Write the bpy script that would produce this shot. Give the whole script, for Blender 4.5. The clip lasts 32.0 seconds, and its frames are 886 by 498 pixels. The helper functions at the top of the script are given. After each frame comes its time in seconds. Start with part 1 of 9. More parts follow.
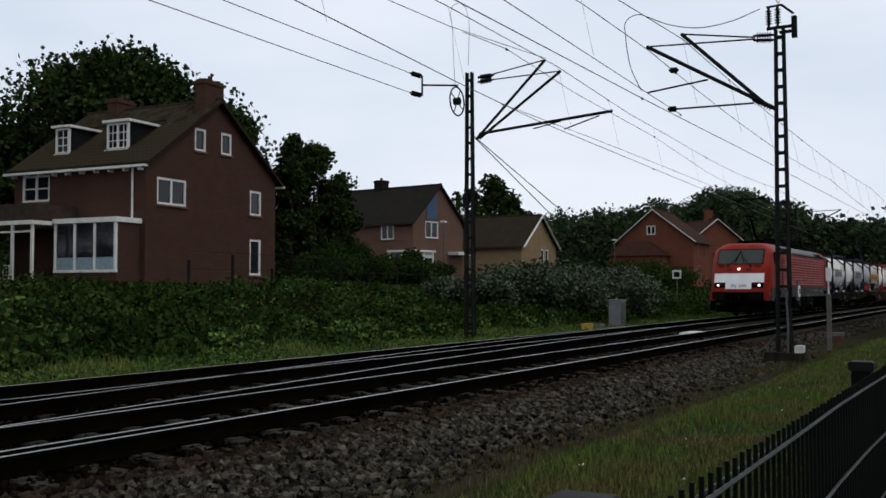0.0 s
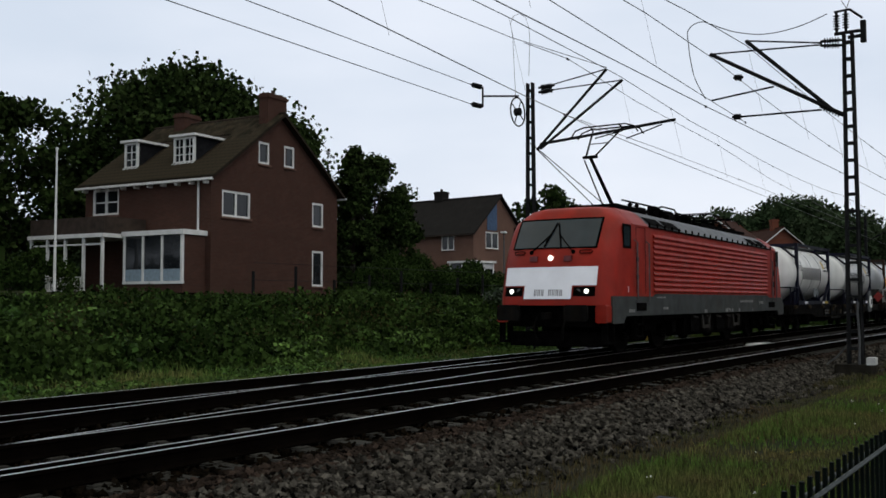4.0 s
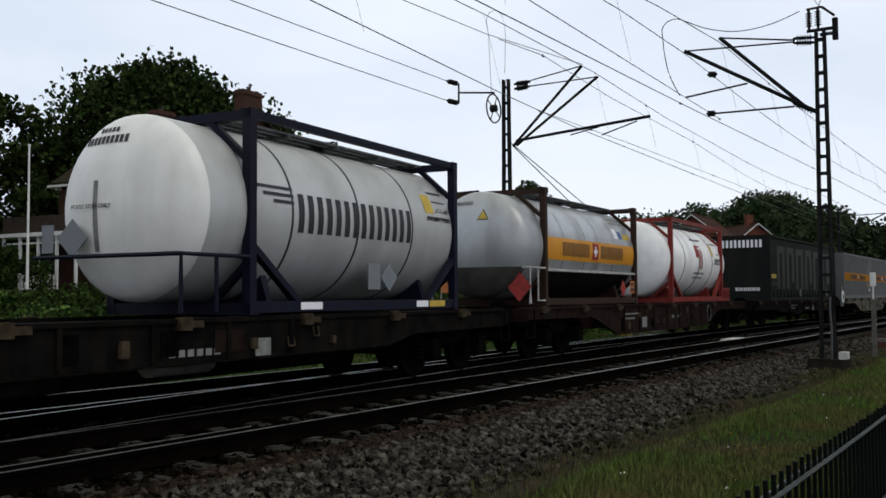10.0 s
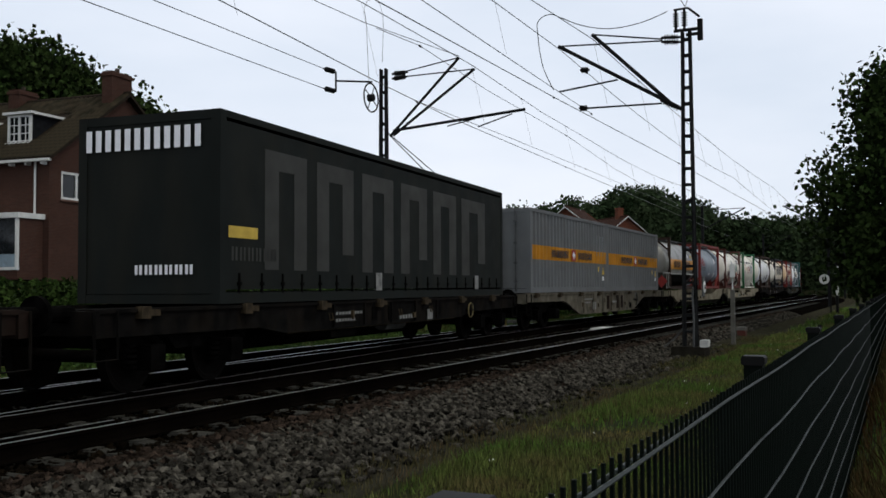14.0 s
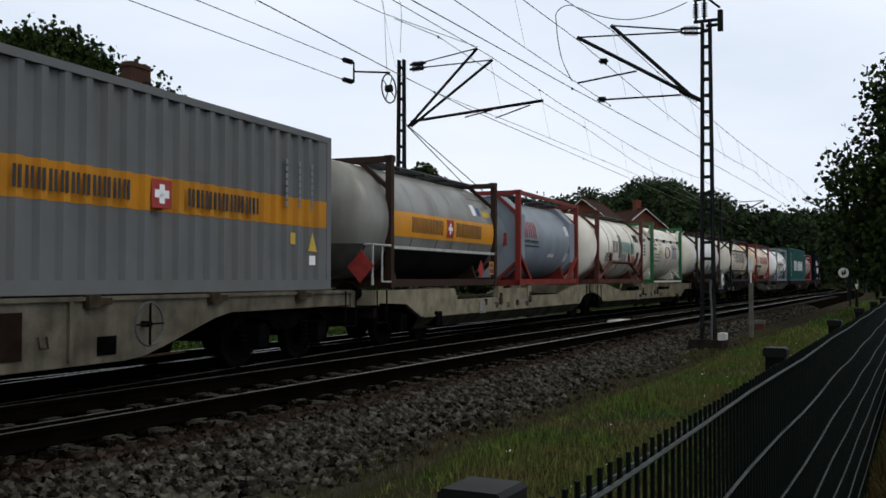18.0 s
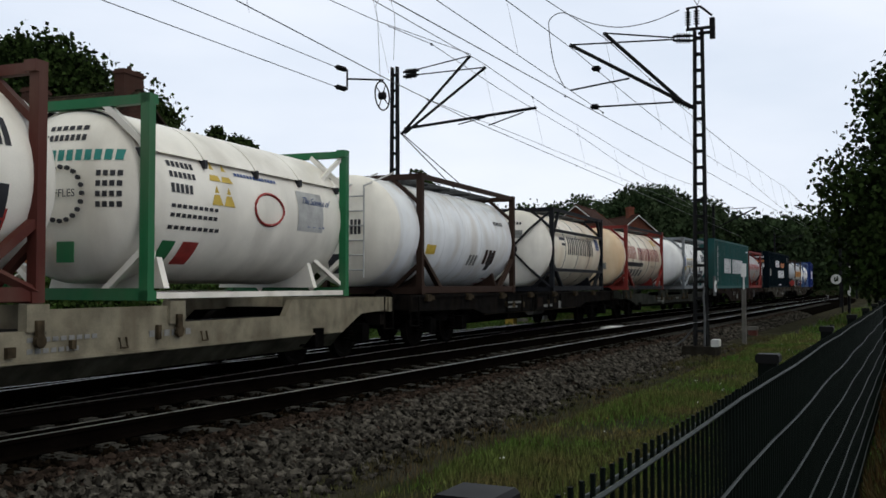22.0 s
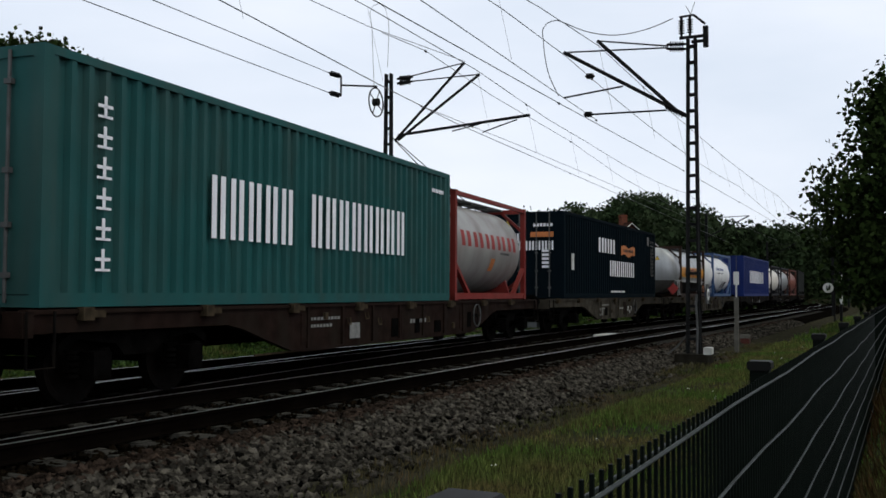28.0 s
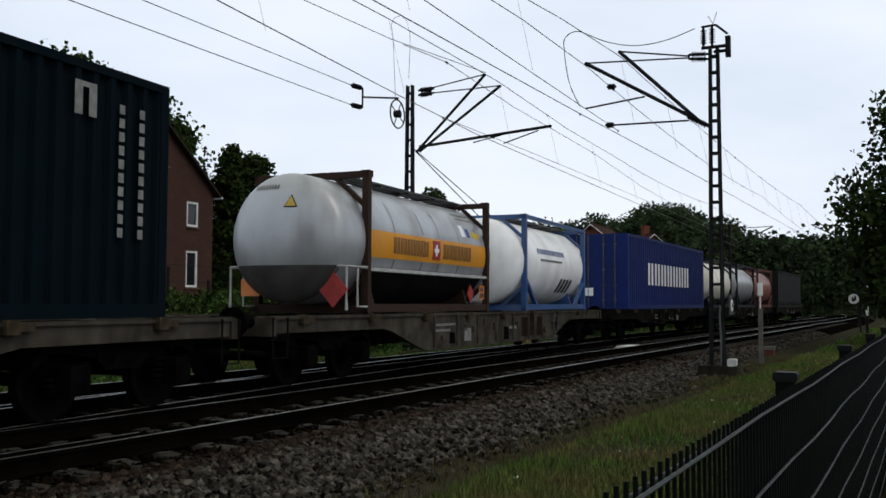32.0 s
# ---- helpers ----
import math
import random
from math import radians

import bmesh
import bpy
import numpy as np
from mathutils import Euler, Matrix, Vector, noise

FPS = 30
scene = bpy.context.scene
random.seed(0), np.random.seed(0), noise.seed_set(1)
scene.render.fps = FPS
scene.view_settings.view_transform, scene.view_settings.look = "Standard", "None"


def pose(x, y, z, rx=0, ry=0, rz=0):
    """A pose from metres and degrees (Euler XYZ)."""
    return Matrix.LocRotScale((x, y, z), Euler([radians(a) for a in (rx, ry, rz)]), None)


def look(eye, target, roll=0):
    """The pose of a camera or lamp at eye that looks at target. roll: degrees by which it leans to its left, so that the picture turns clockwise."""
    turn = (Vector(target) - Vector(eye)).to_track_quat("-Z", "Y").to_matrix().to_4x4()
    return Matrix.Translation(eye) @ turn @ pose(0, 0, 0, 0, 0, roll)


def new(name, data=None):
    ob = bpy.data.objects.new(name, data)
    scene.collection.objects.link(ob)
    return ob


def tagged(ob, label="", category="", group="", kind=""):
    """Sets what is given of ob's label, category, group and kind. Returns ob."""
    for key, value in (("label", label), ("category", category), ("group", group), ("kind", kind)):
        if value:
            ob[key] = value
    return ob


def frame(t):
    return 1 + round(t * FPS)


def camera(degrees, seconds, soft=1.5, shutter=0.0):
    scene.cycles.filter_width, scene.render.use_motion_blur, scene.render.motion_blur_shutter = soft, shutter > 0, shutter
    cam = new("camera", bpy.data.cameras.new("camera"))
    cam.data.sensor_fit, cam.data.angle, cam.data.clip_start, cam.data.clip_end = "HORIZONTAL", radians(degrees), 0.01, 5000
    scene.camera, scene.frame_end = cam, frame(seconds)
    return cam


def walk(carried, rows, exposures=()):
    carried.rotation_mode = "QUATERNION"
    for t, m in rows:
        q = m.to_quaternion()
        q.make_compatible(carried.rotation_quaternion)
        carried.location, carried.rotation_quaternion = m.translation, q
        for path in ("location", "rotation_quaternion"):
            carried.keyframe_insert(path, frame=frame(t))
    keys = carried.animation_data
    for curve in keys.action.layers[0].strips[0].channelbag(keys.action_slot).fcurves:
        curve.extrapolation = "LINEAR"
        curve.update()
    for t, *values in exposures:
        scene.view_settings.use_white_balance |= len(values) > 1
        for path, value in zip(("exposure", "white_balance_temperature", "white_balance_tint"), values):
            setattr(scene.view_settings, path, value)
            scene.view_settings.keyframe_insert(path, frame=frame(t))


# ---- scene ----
cam = camera(49.58, 32.0, soft=1.6)
ROWS = [
    (0.0, -0.0, 0.0, 1.346, 2.45, -0.05, 18.25), (0.5, -0.0, -0.003, 1.345, 2.55, -0.01, 18.46), (1.0, 0.004, 0.002, 1.344, 2.44, 0.07, 18.93),
    (1.5, 0.005, 0.004, 1.347, 2.66, -0.13, 20.06), (2.0, -0.008, 0.002, 1.344, 2.95, -0.12, 20.41), (2.5, -0.018, 0.003, 1.342, 2.82, -0.17, 21.1),
    (3.0, -0.03, 0.014, 1.339, 2.73, -0.21, 21.54), (3.5, -0.036, 0.029, 1.34, 2.92, -0.1, 21.53), (5.5, -0.047, 0.035, 1.349, 3.55, -0.26, 22.91),
    (6.0, -0.054, 0.022, 1.35, 3.33, -0.15, 22.85), (6.5, -0.047, 0.01, 1.352, 3.29, -0.25, 22.75), (7.0, -0.05, 0.009, 1.352, 3.16, -0.09, 22.76),
    (7.5, -0.047, 0.029, 1.354, 3.05, -0.31, 22.62), (8.0, -0.048, 0.031, 1.355, 3.13, -0.31, 22.33), (8.5, -0.044, 0.018, 1.364, 2.88, -0.3, 21.88),
    (9.0, -0.035, 0.039, 1.375, 2.97, -0.45, 21.46), (9.5, -0.031, 0.013, 1.364, 2.87, -0.4, 20.99), (10.0, -0.022, 0.004, 1.358, 2.87, -0.35, 20.48),
    (10.5, -0.014, -0.012, 1.354, 2.87, -0.33, 19.88), (11.0, -0.006, -0.013, 1.356, 2.98, -0.29, 19.58), (11.5, -0.003, -0.014, 1.354, 2.79, -0.25, 19.1),
    (12.0, 0.004, -0.019, 1.351, 2.55, -0.16, 17.94), (12.5, 0.014, -0.02, 1.351, 2.61, -0.14, 16.42), (13.0, 0.024, -0.023, 1.349, 2.61, -0.09, 15.31),
    (13.5, 0.024, -0.029, 1.347, 2.32, -0.07, 14.11), (14.0, 0.029, -0.04, 1.349, 2.25, -0.26, 13.21), (14.5, 0.03, -0.044, 1.349, 2.25, -0.25, 12.69),
    (16.5, 0.028, -0.038, 1.347, 2.01, -0.51, 13.5), (17.0, 0.027, -0.031, 1.344, 1.86, -0.19, 13.96), (17.5, 0.028, -0.024, 1.343, 1.71, -0.01, 14.27),
    (18.0, 0.03, -0.025, 1.342, 1.74, 0.08, 14.2), (18.5, 0.034, -0.028, 1.34, 1.72, -0.08, 14.23), (19.0, 0.033, -0.029, 1.343, 1.82, -0.05, 14.25),
    (19.5, 0.031, -0.031, 1.343, 2.02, -0.16, 14.15), (20.0, 0.038, -0.029, 1.342, 2.12, -0.02, 13.91), (20.5, 0.042, -0.027, 1.342, 1.95, 0.25, 13.66),
    (21.0, 0.033, -0.024, 1.342, 2.11, 0.27, 13.89), (21.5, 0.025, -0.023, 1.341, 2.11, 0.15, 13.93), (22.0, 0.023, -0.027, 1.342, 2.16, -0.0, 13.81),
    (22.5, 0.025, -0.033, 1.344, 2.46, -0.14, 13.43), (23.0, 0.023, -0.036, 1.342, 2.45, -0.09, 12.85), (23.5, 0.023, -0.036, 1.341, 2.4, -0.01, 12.52),
    (24.0, 0.031, -0.032, 1.34, 2.56, 0.01, 12.47), (24.5, 0.038, -0.035, 1.342, 2.43, -0.02, 12.29), (25.0, 0.038, -0.042, 1.341, 2.71, 0.01, 11.99),
    (25.5, 0.032, -0.047, 1.344, 2.85, 0.06, 11.76), (26.0, 0.027, -0.042, 1.343, 2.94, 0.0, 11.91), (26.5, 0.038, -0.037, 1.34, 2.82, 0.04, 12.14),
    (28.5, 0.043, -0.03, 1.336, 2.69, -0.0, 14.0), (29.0, 0.042, -0.03, 1.338, 2.9, -0.3, 14.53), (29.5, 0.033, -0.03, 1.338, 2.96, -0.14, 14.78),
    (30.0, 0.017, -0.027, 1.337, 2.86, -0.18, 14.65), (30.5, 0.022, -0.023, 1.337, 2.96, -0.08, 14.8), (31.0, 0.033, -0.02, 1.335, 2.83, 0.07, 14.93),
    (31.5, 0.043, -0.024, 1.335, 3.01, -0.03, 14.97), (32.0, 0.055, -0.027, 1.333, 3.25, 0.22, 14.7),
]
walk(cam, [(t, pose(x, y, z, 90 + p, 0, a - 90) @ pose(0, 0, 0, 0, 0, r)) for t, x, y, z, p, r, a in ROWS],
     exposures=[(0.0, 0.0), (3.5, 0.0), (6.0, 0.03), (6.8, 0.13), (9.5, 0.12), (11.5, 0.05), (13.0, 0.04), (16.5, 0.11), (25.0, 0.08), (26.0, 0.01), (28.5, 0.11), (32.0, 0.11)])

# ---------- light: overcast afternoon ----------
SUN_EL, SUN_AZ = radians(48), radians(200)
world = bpy.data.worlds.new("world")
scene.world = world
world.use_nodes = True
wn = world.node_tree.nodes
wl = world.node_tree.links
wn.clear()
w_out = wn.new("ShaderNodeOutputWorld")
w_bg = wn.new("ShaderNodeBackground")
w_sky = wn.new("ShaderNodeTexSky")
w_sky.sky_type, w_sky.sun_disc = "NISHITA", False
w_sky.sun_elevation, w_sky.sun_rotation = SUN_EL, SUN_AZ
w_sky.dust_density = 3.0
w_scale = wn.new("ShaderNodeVectorMath")
w_scale.operation = "SCALE"
w_scale.inputs["Scale"].default_value = 0.10
w_coord = wn.new("ShaderNodeTexCoord")
w_map = wn.new("ShaderNodeMapping")
w_map.inputs["Scale"].default_value = (1.2, 1.2, 4.0)
w_noise = wn.new("ShaderNodeTexNoise")
w_noise.inputs["Scale"].default_value = 1.7
w_noise.inputs["Detail"].default_value = 5.0
w_noise.inputs["Roughness"].default_value = 0.5
w_ramp = wn.new("ShaderNodeValToRGB")
w_ramp.color_ramp.elements[0].position, w_ramp.color_ramp.elements[0].color = 0.32, (0.72, 0.80, 0.92, 1)
w_ramp.color_ramp.elements[1].position, w_ramp.color_ramp.elements[1].color = 0.68, (0.90, 0.95, 1.05, 1)
w_mix = wn.new("ShaderNodeMixRGB")
w_mix.inputs["Fac"].default_value = 0.9
wl.new(w_coord.outputs["Generated"], w_map.inputs["Vector"])
wl.new(w_map.outputs["Vector"], w_noise.inputs["Vector"])
wl.new(w_noise.outputs["Fac"], w_ramp.inputs["Fac"])
wl.new(w_sky.outputs["Color"], w_scale.inputs[0])
wl.new(w_scale.outputs["Vector"], w_mix.inputs["Color1"])
wl.new(w_ramp.outputs["Color"], w_mix.inputs["Color2"])
w_xyz = wn.new("ShaderNodeSeparateXYZ")
wl.new(w_coord.outputs["Generated"], w_xyz.inputs["Vector"])
w_grad = wn.new("ShaderNodeMapRange")           # even overcast, a little warmer overhead
w_grad.interpolation_type = "SMOOTHSTEP"
w_grad.inputs["From Min"].default_value, w_grad.inputs["From Max"].default_value = 0.22, 0.75
w_grad.inputs["To Min"].default_value, w_grad.inputs["To Max"].default_value = 1.0, 0.95
wl.new(w_xyz.outputs["Z"], w_grad.inputs["Value"])
w_dim = wn.new("ShaderNodeVectorMath")
w_dim.operation = "SCALE"
wl.new(w_mix.outputs["Color"], w_dim.inputs[0])
wl.new(w_grad.outputs["Result"], w_dim.inputs["Scale"])
w_warm = wn.new("ShaderNodeMixRGB")
w_warm.blend_type = "MULTIPLY"
w_warm.inputs["Color2"].default_value = (1.04, 1.0, 0.80, 1)
w_over = wn.new("ShaderNodeMapRange")
w_over.inputs["From Min"].default_value, w_over.inputs["From Max"].default_value = 0.45, 0.8
wl.new(w_xyz.outputs["Z"], w_over.inputs["Value"])
wl.new(w_over.outputs["Result"], w_warm.inputs["Fac"])
wl.new(w_dim.outputs["Vector"], w_warm.inputs["Color1"])
wl.new(w_warm.outputs["Color"], w_bg.inputs["Color"])
wl.new(w_bg.outputs["Background"], w_out.inputs["Surface"])
w_bg.inputs["Strength"].default_value = 1.0
sun = new("sun", bpy.data.lights.new("sun", "SUN"))
sun.data.energy, sun.data.angle, sun.data.color = 0.5, radians(30), (1.0, 0.97, 0.92)
sun.matrix_world = look((0, 0, 0), (-math.cos(SUN_EL) * math.sin(SUN_AZ), -math.cos(SUN_EL) * math.cos(SUN_AZ), -math.sin(SUN_EL)))

# ---------- materials ----------
MATS = {}


def mat(name, col, rough=0.7, metal=0.0, var=0.18, scale=6.0, bump=0.0, col2=None, streak=False, spec=0.35, rand=0.0, island=0.0, fine=60.0, stretch=(1, 1, 1), emit=0.0, dirt=None, dirt_amt=0.5, dirt_scale=1.3):
    """Procedural paint, metal, stone or leaf: base colour with variation at two scales, optional dirt and bump."""
    if name in MATS:
        return MATS[name]
    m = bpy.data.materials.new(name)
    m.use_nodes = True
    nt = m.node_tree
    n, l = nt.nodes, nt.links
    b = n["Principled BSDF"]
    b.inputs["Roughness"].default_value, b.inputs["Metallic"].default_value = rough, metal
    b.inputs["Specular IOR Level"].default_value = spec
    co = n.new("ShaderNodeTexCoord")
    mp = n.new("ShaderNodeMapping")
    mp.inputs["Scale"].default_value = (stretch[0], stretch[1], stretch[2]) if not streak else (1, 1, 0.12)
    l.new(co.outputs["Object"], mp.inputs["Vector"])
    big = n.new("ShaderNodeTexNoise")
    big.inputs["Scale"].default_value, big.inputs["Detail"].default_value = scale, 4
    small = n.new("ShaderNodeTexNoise")
    small.inputs["Scale"].default_value, small.inputs["Detail"].default_value = fine, 3
    l.new(mp.outputs["Vector"], big.inputs["Vector"])
    l.new(mp.outputs["Vector"], small.inputs["Vector"])
    c2 = col2 or tuple(c * (1 - 2 * var) for c in col)
    r = n.new("ShaderNodeMixRGB")
    r.inputs["Color1"].default_value, r.inputs["Color2"].default_value = (*col, 1), (*c2, 1)
    rm = n.new("ShaderNodeMapRange")
    rm.inputs["From Min"].default_value, rm.inputs["From Max"].default_value = 0.35, 0.68
    l.new(big.outputs["Fac"], rm.inputs["Value"])
    l.new(rm.outputs["Result"], r.inputs["Fac"])
    h = n.new("ShaderNodeHueSaturation")
    v = n.new("ShaderNodeMapRange")
    v.inputs["To Min"].default_value, v.inputs["To Max"].default_value = 1 - var, 1 + var
    l.new(small.outputs["Fac"], v.inputs["Value"])
    l.new(v.outputs["Result"], h.inputs["Value"])
    l.new(r.outputs["Color"], h.inputs["Color"])
    last = h.outputs["Color"]
    if dirt:
        dn = n.new("ShaderNodeTexNoise")
        dn.inputs["Scale"].default_value, dn.inputs["Detail"].default_value = dirt_scale, 6
        dm = n.new("ShaderNodeMapping")
        dm.inputs["Scale"].default_value = (1.6, 1.6, 0.35)
        l.new(co.outputs["Object"], dm.inputs["Vector"])
        l.new(dm.outputs["Vector"], dn.inputs["Vector"])
        dr = n.new("ShaderNodeMapRange")
        dr.inputs["From Min"].default_value, dr.inputs["From Max"].default_value = 0.45, 0.75
        dr.inputs["To Max"].default_value = dirt_amt
        l.new(dn.outputs["Fac"], dr.inputs["Value"])
        dx = n.new("ShaderNodeMixRGB")
        dx.inputs["Color2"].default_value = (*dirt, 1)
        l.new(dr.outputs["Result"], dx.inputs["Fac"])
        l.new(last, dx.inputs["Color1"])
        last = dx.outputs["Color"]
    if rand or island:
        src = n.new("ShaderNodeNewGeometry").outputs["Random Per Island"] if island else n.new("ShaderNodeObjectInfo").outputs["Random"]
        a = island or rand
        hv = n.new("ShaderNodeHueSaturation")
        q = n.new("ShaderNodeMapRange")
        q.inputs["To Min"].default_value, q.inputs["To Max"].default_value = 1 - a, 1 + a
        l.new(src, q.inputs["Value"])
        l.new(q.outputs["Result"], hv.inputs["Value"])
        l.new(last, hv.inputs["Color"])
        last = hv.outputs["Color"]
    l.new(last, b.inputs["Base Color"])
    rr = n.new("ShaderNodeMapRange")
    rr.inputs["To Min"].default_value, rr.inputs["To Max"].default_value = max(0.03, rough - 0.12), min(1, rough + 0.12)
    l.new(big.outputs["Fac"], rr.inputs["Value"])
    l.new(rr.outputs["Result"], b.inputs["Roughness"])
    if bump:
        bp = n.new("ShaderNodeBump")
        bp.inputs["Strength"].default_value, bp.inputs["Distance"].default_value = 1.0, bump
        l.new(small.outputs["Fac"], bp.inputs["Height"])
        l.new(bp.outputs["Normal"], b.inputs["Normal"])
    if emit:
        b.inputs["Emission Color"].default_value, b.inputs["Emission Strength"].default_value = (*col, 1), emit
    MATS[name] = m
    return m


def glass(name, tint=(0.03, 0.035, 0.04), rough=0.05):
    """Window glass seen from a dark room's outside: dark behind, sharp reflection in front."""
    m = mat(name, tint, rough=rough, var=0.1, scale=1.5, spec=0.8)
    m.node_tree.nodes["Principled BSDF"].inputs["Coat Weight"].default_value = 1.0
    m.node_tree.nodes["Principled BSDF"].inputs["Coat Roughness"].default_value = 0.03
    return m


# ---------- mesh helpers ----------
class Geo:
    """Collects boxes, rods, rings and sheets into one mesh."""

    def __init__(self):
        self.v, self.f = [], []

    def add(self, vs, fs):
        o = len(self.v)
        self.v += [tuple(p) for p in vs]
        self.f += [tuple(i + o for i in q) for q in fs]
        return self

    def box(self, x0, x1, y0, y1, z0, z1, m=None):
        vs = [Vector((x, y, z)) for x in (x0, x1) for y in (y0, y1) for z in (z0, z1)]
        if m:
            vs = [m @ p for p in vs]
        return self.add(vs, [(0, 1, 3, 2), (4, 6, 7, 5), (0, 4, 5, 1), (2, 3, 7, 6), (0, 2, 6, 4), (1, 5, 7, 3)])

    def bevel(self, x0, x1, y0, y1, z0, z1, b):
        """A box with chamfered edges along its longest side."""
        vs = []
        for x in (x0, x1):
            vs += [(x, y0 + b, z0), (x, y1 - b, z0), (x, y1, z0 + b), (x, y1, z1 - b), (x, y1 - b, z1), (x, y0 + b, z1), (x, y0, z1 - b), (x, y0, z0 + b)]
        fs = [tuple(range(7, -1, -1)), tuple(range(8, 16))] + [(i, (i + 1) % 8, (i + 1) % 8 + 8, i + 8) for i in range(8)]
        return self.add(vs, fs)

    def rod(self, a, b, r, n=6, r2=None):
        a, b = Vector(a), Vector(b)
        d = (b - a)
        if d.length < 1e-6:
            return self
        q = d.to_track_quat("Z", "Y").to_matrix()
        r2 = r if r2 is None else r2
        vs = []
        for p, rad in ((a, r), (b, r2)):
            for i in range(n):
                t = 2 * math.pi * (i + 0.5) / n
                vs.append(p + q @ Vector((rad * math.cos(t), rad * math.sin(t), 0)))
        return self.add(vs, [(i, (i + 1) % n, (i + 1) % n + n, i + n) for i in range(n)] + [tuple(range(n - 1, -1, -1)), tuple(range(n, 2 * n))])

    def bar(self, a, b, w, h):
        """A square bar from a to b, w across and h deep."""
        a, b = Vector(a), Vector(b)
        q = (b - a).to_track_quat("Z", "Y").to_matrix()
        vs = [p + q @ Vector((sx * w / 2, sy * h / 2, 0)) for p in (a, b) for sx, sy in ((-1, -1), (1, -1), (1, 1), (-1, 1))]
        return self.add(vs, [(0, 1, 5, 4), (1, 2, 6, 5), (2, 3, 7, 6), (3, 0, 4, 7), (3, 2, 1, 0), (4, 5, 6, 7)])

    def path(self, pts, r, n=6):
        """A bent tube through the points, in one piece."""
        ps = [Vector(p) for p in pts]
        vs = []
        for i, p in enumerate(ps):
            d = (ps[min(i + 1, len(ps) - 1)] - ps[max(i - 1, 0)])
            if d.length < 1e-6:
                d = Vector((0, 0, 1))
            d.normalize()
            up = Vector((0, 0, 1)) if abs(d.z) < 0.95 else Vector((0, 1, 0))
            e1 = d.cross(up).normalized()
            e2 = e1.cross(d)
            vs += [p + r * (math.cos(2 * math.pi * j / n) * e1 + math.sin(2 * math.pi * j / n) * e2) for j in range(n)]
        k = len(ps)
        return self.add(vs, [(i * n + j, i * n + (j + 1) % n, (i + 1) * n + (j + 1) % n, (i + 1) * n + j) for i in range(k - 1) for j in range(n)] + [tuple(range(n - 1, -1, -1)), tuple(range((k - 1) * n, k * n))])

    def prism(self, poly, y0, y1, axis="y"):
        """Extrudes a closed outline of (a, z) pairs; axis y: outline in x-z, axis x: outline in y-z, axis z: outline in x-y."""
        k = len(poly)

        def at(p, t):
            return (p[0], t, p[1]) if axis == "y" else (t, p[0], p[1]) if axis == "x" else (p[0], p[1], t)
        vs = [at(p, y0) for p in poly] + [at(p, y1) for p in poly]
        return self.add(vs, [(i, (i + 1) % k, (i + 1) % k + k, i + k) for i in range(k)] + [tuple(range(k - 1, -1, -1)), tuple(range(k, 2 * k))])

    def lathe(self, prof, n=32, a0=0.0, a1=2 * math.pi, cz=0.0, cy=0.0):
        """Turns (x, r) pairs round the x axis at height cz."""
        full = abs(a1 - a0 - 2 * math.pi) < 1e-6
        k = n if full else n + 1
        vs = []
        for x, r in prof:
            for i in range(k):
                t = a0 + (a1 - a0) * i / n
                vs.append((x, cy + r * math.sin(t), cz + r * math.cos(t)))
        fs = []
        for j in range(len(prof) - 1):
            for i in range(n):
                i2 = (i + 1) % k
                fs.append((j * k + i, j * k + i2, (j + 1) * k + i2, (j + 1) * k + i))
        return self.add(vs, fs)

    def grid(self, fn, us, vs_):
        """A sheet fn(u, v) over two lists."""
        pts = [fn(u, v) for u in us for v in vs_]
        k = len(vs_)
        return self.add(pts, [(i * k + j, i * k + j + 1, (i + 1) * k + j + 1, (i + 1) * k + j) for i in range(len(us) - 1) for j in range(k - 1)])

    def mesh(self, name, m, smooth=False):
        me = bpy.data.meshes.new(name)
        me.from_pydata(self.v, [], self.f)
        me.materials.append(m)
        if smooth:
            me.polygons.foreach_set("use_smooth", [True] * len(me.polygons))
            me.set_sharp_from_angle(angle=radians(40))
        me.update()
        return me


def part(name, geo, material, parent, label="", smooth=False, at=None):
    ob = new(name, geo.mesh(name, material, smooth) if isinstance(geo, Geo) else geo)
    ob.parent = parent
    if at is not None:
        ob.matrix_basis = at
    if label:
        tagged(ob, label)
    return ob


def thing(name, label, category, m=None, group="", kind=""):
    ob = new(name)
    ob.empty_display_size = 0.3
    if m is not None:
        ob.matrix_basis = m
    return tagged(ob, label, category, group, kind)


def lettering(body, size, m, parent, at, label=""):
    """Readable words in the built-in font, a few millimetres thick."""
    cur = bpy.data.curves.new("words", "FONT")
    cur.body, cur.size, cur.extrude, cur.resolution_u = body, size, 0.002, 3
    cur.align_x = "CENTER"
    tob = bpy.data.objects.new("words", cur)
    scene.collection.objects.link(tob)
    bpy.context.view_layer.update()
    me = bpy.data.meshes.new_from_object(tob)
    bpy.data.objects.remove(tob)
    me.materials.clear()
    me.materials.append(m)
    return part("words", me, m, parent, label, at=at)


def solo(name, geo, material, label="", category="", group="", kind="", smooth=False, m=None):
    ob = new(name, geo.mesh(name, material, smooth) if isinstance(geo, Geo) else geo)
    if m is not None:
        ob.matrix_basis = m
    return tagged(ob, label, category, group, kind)


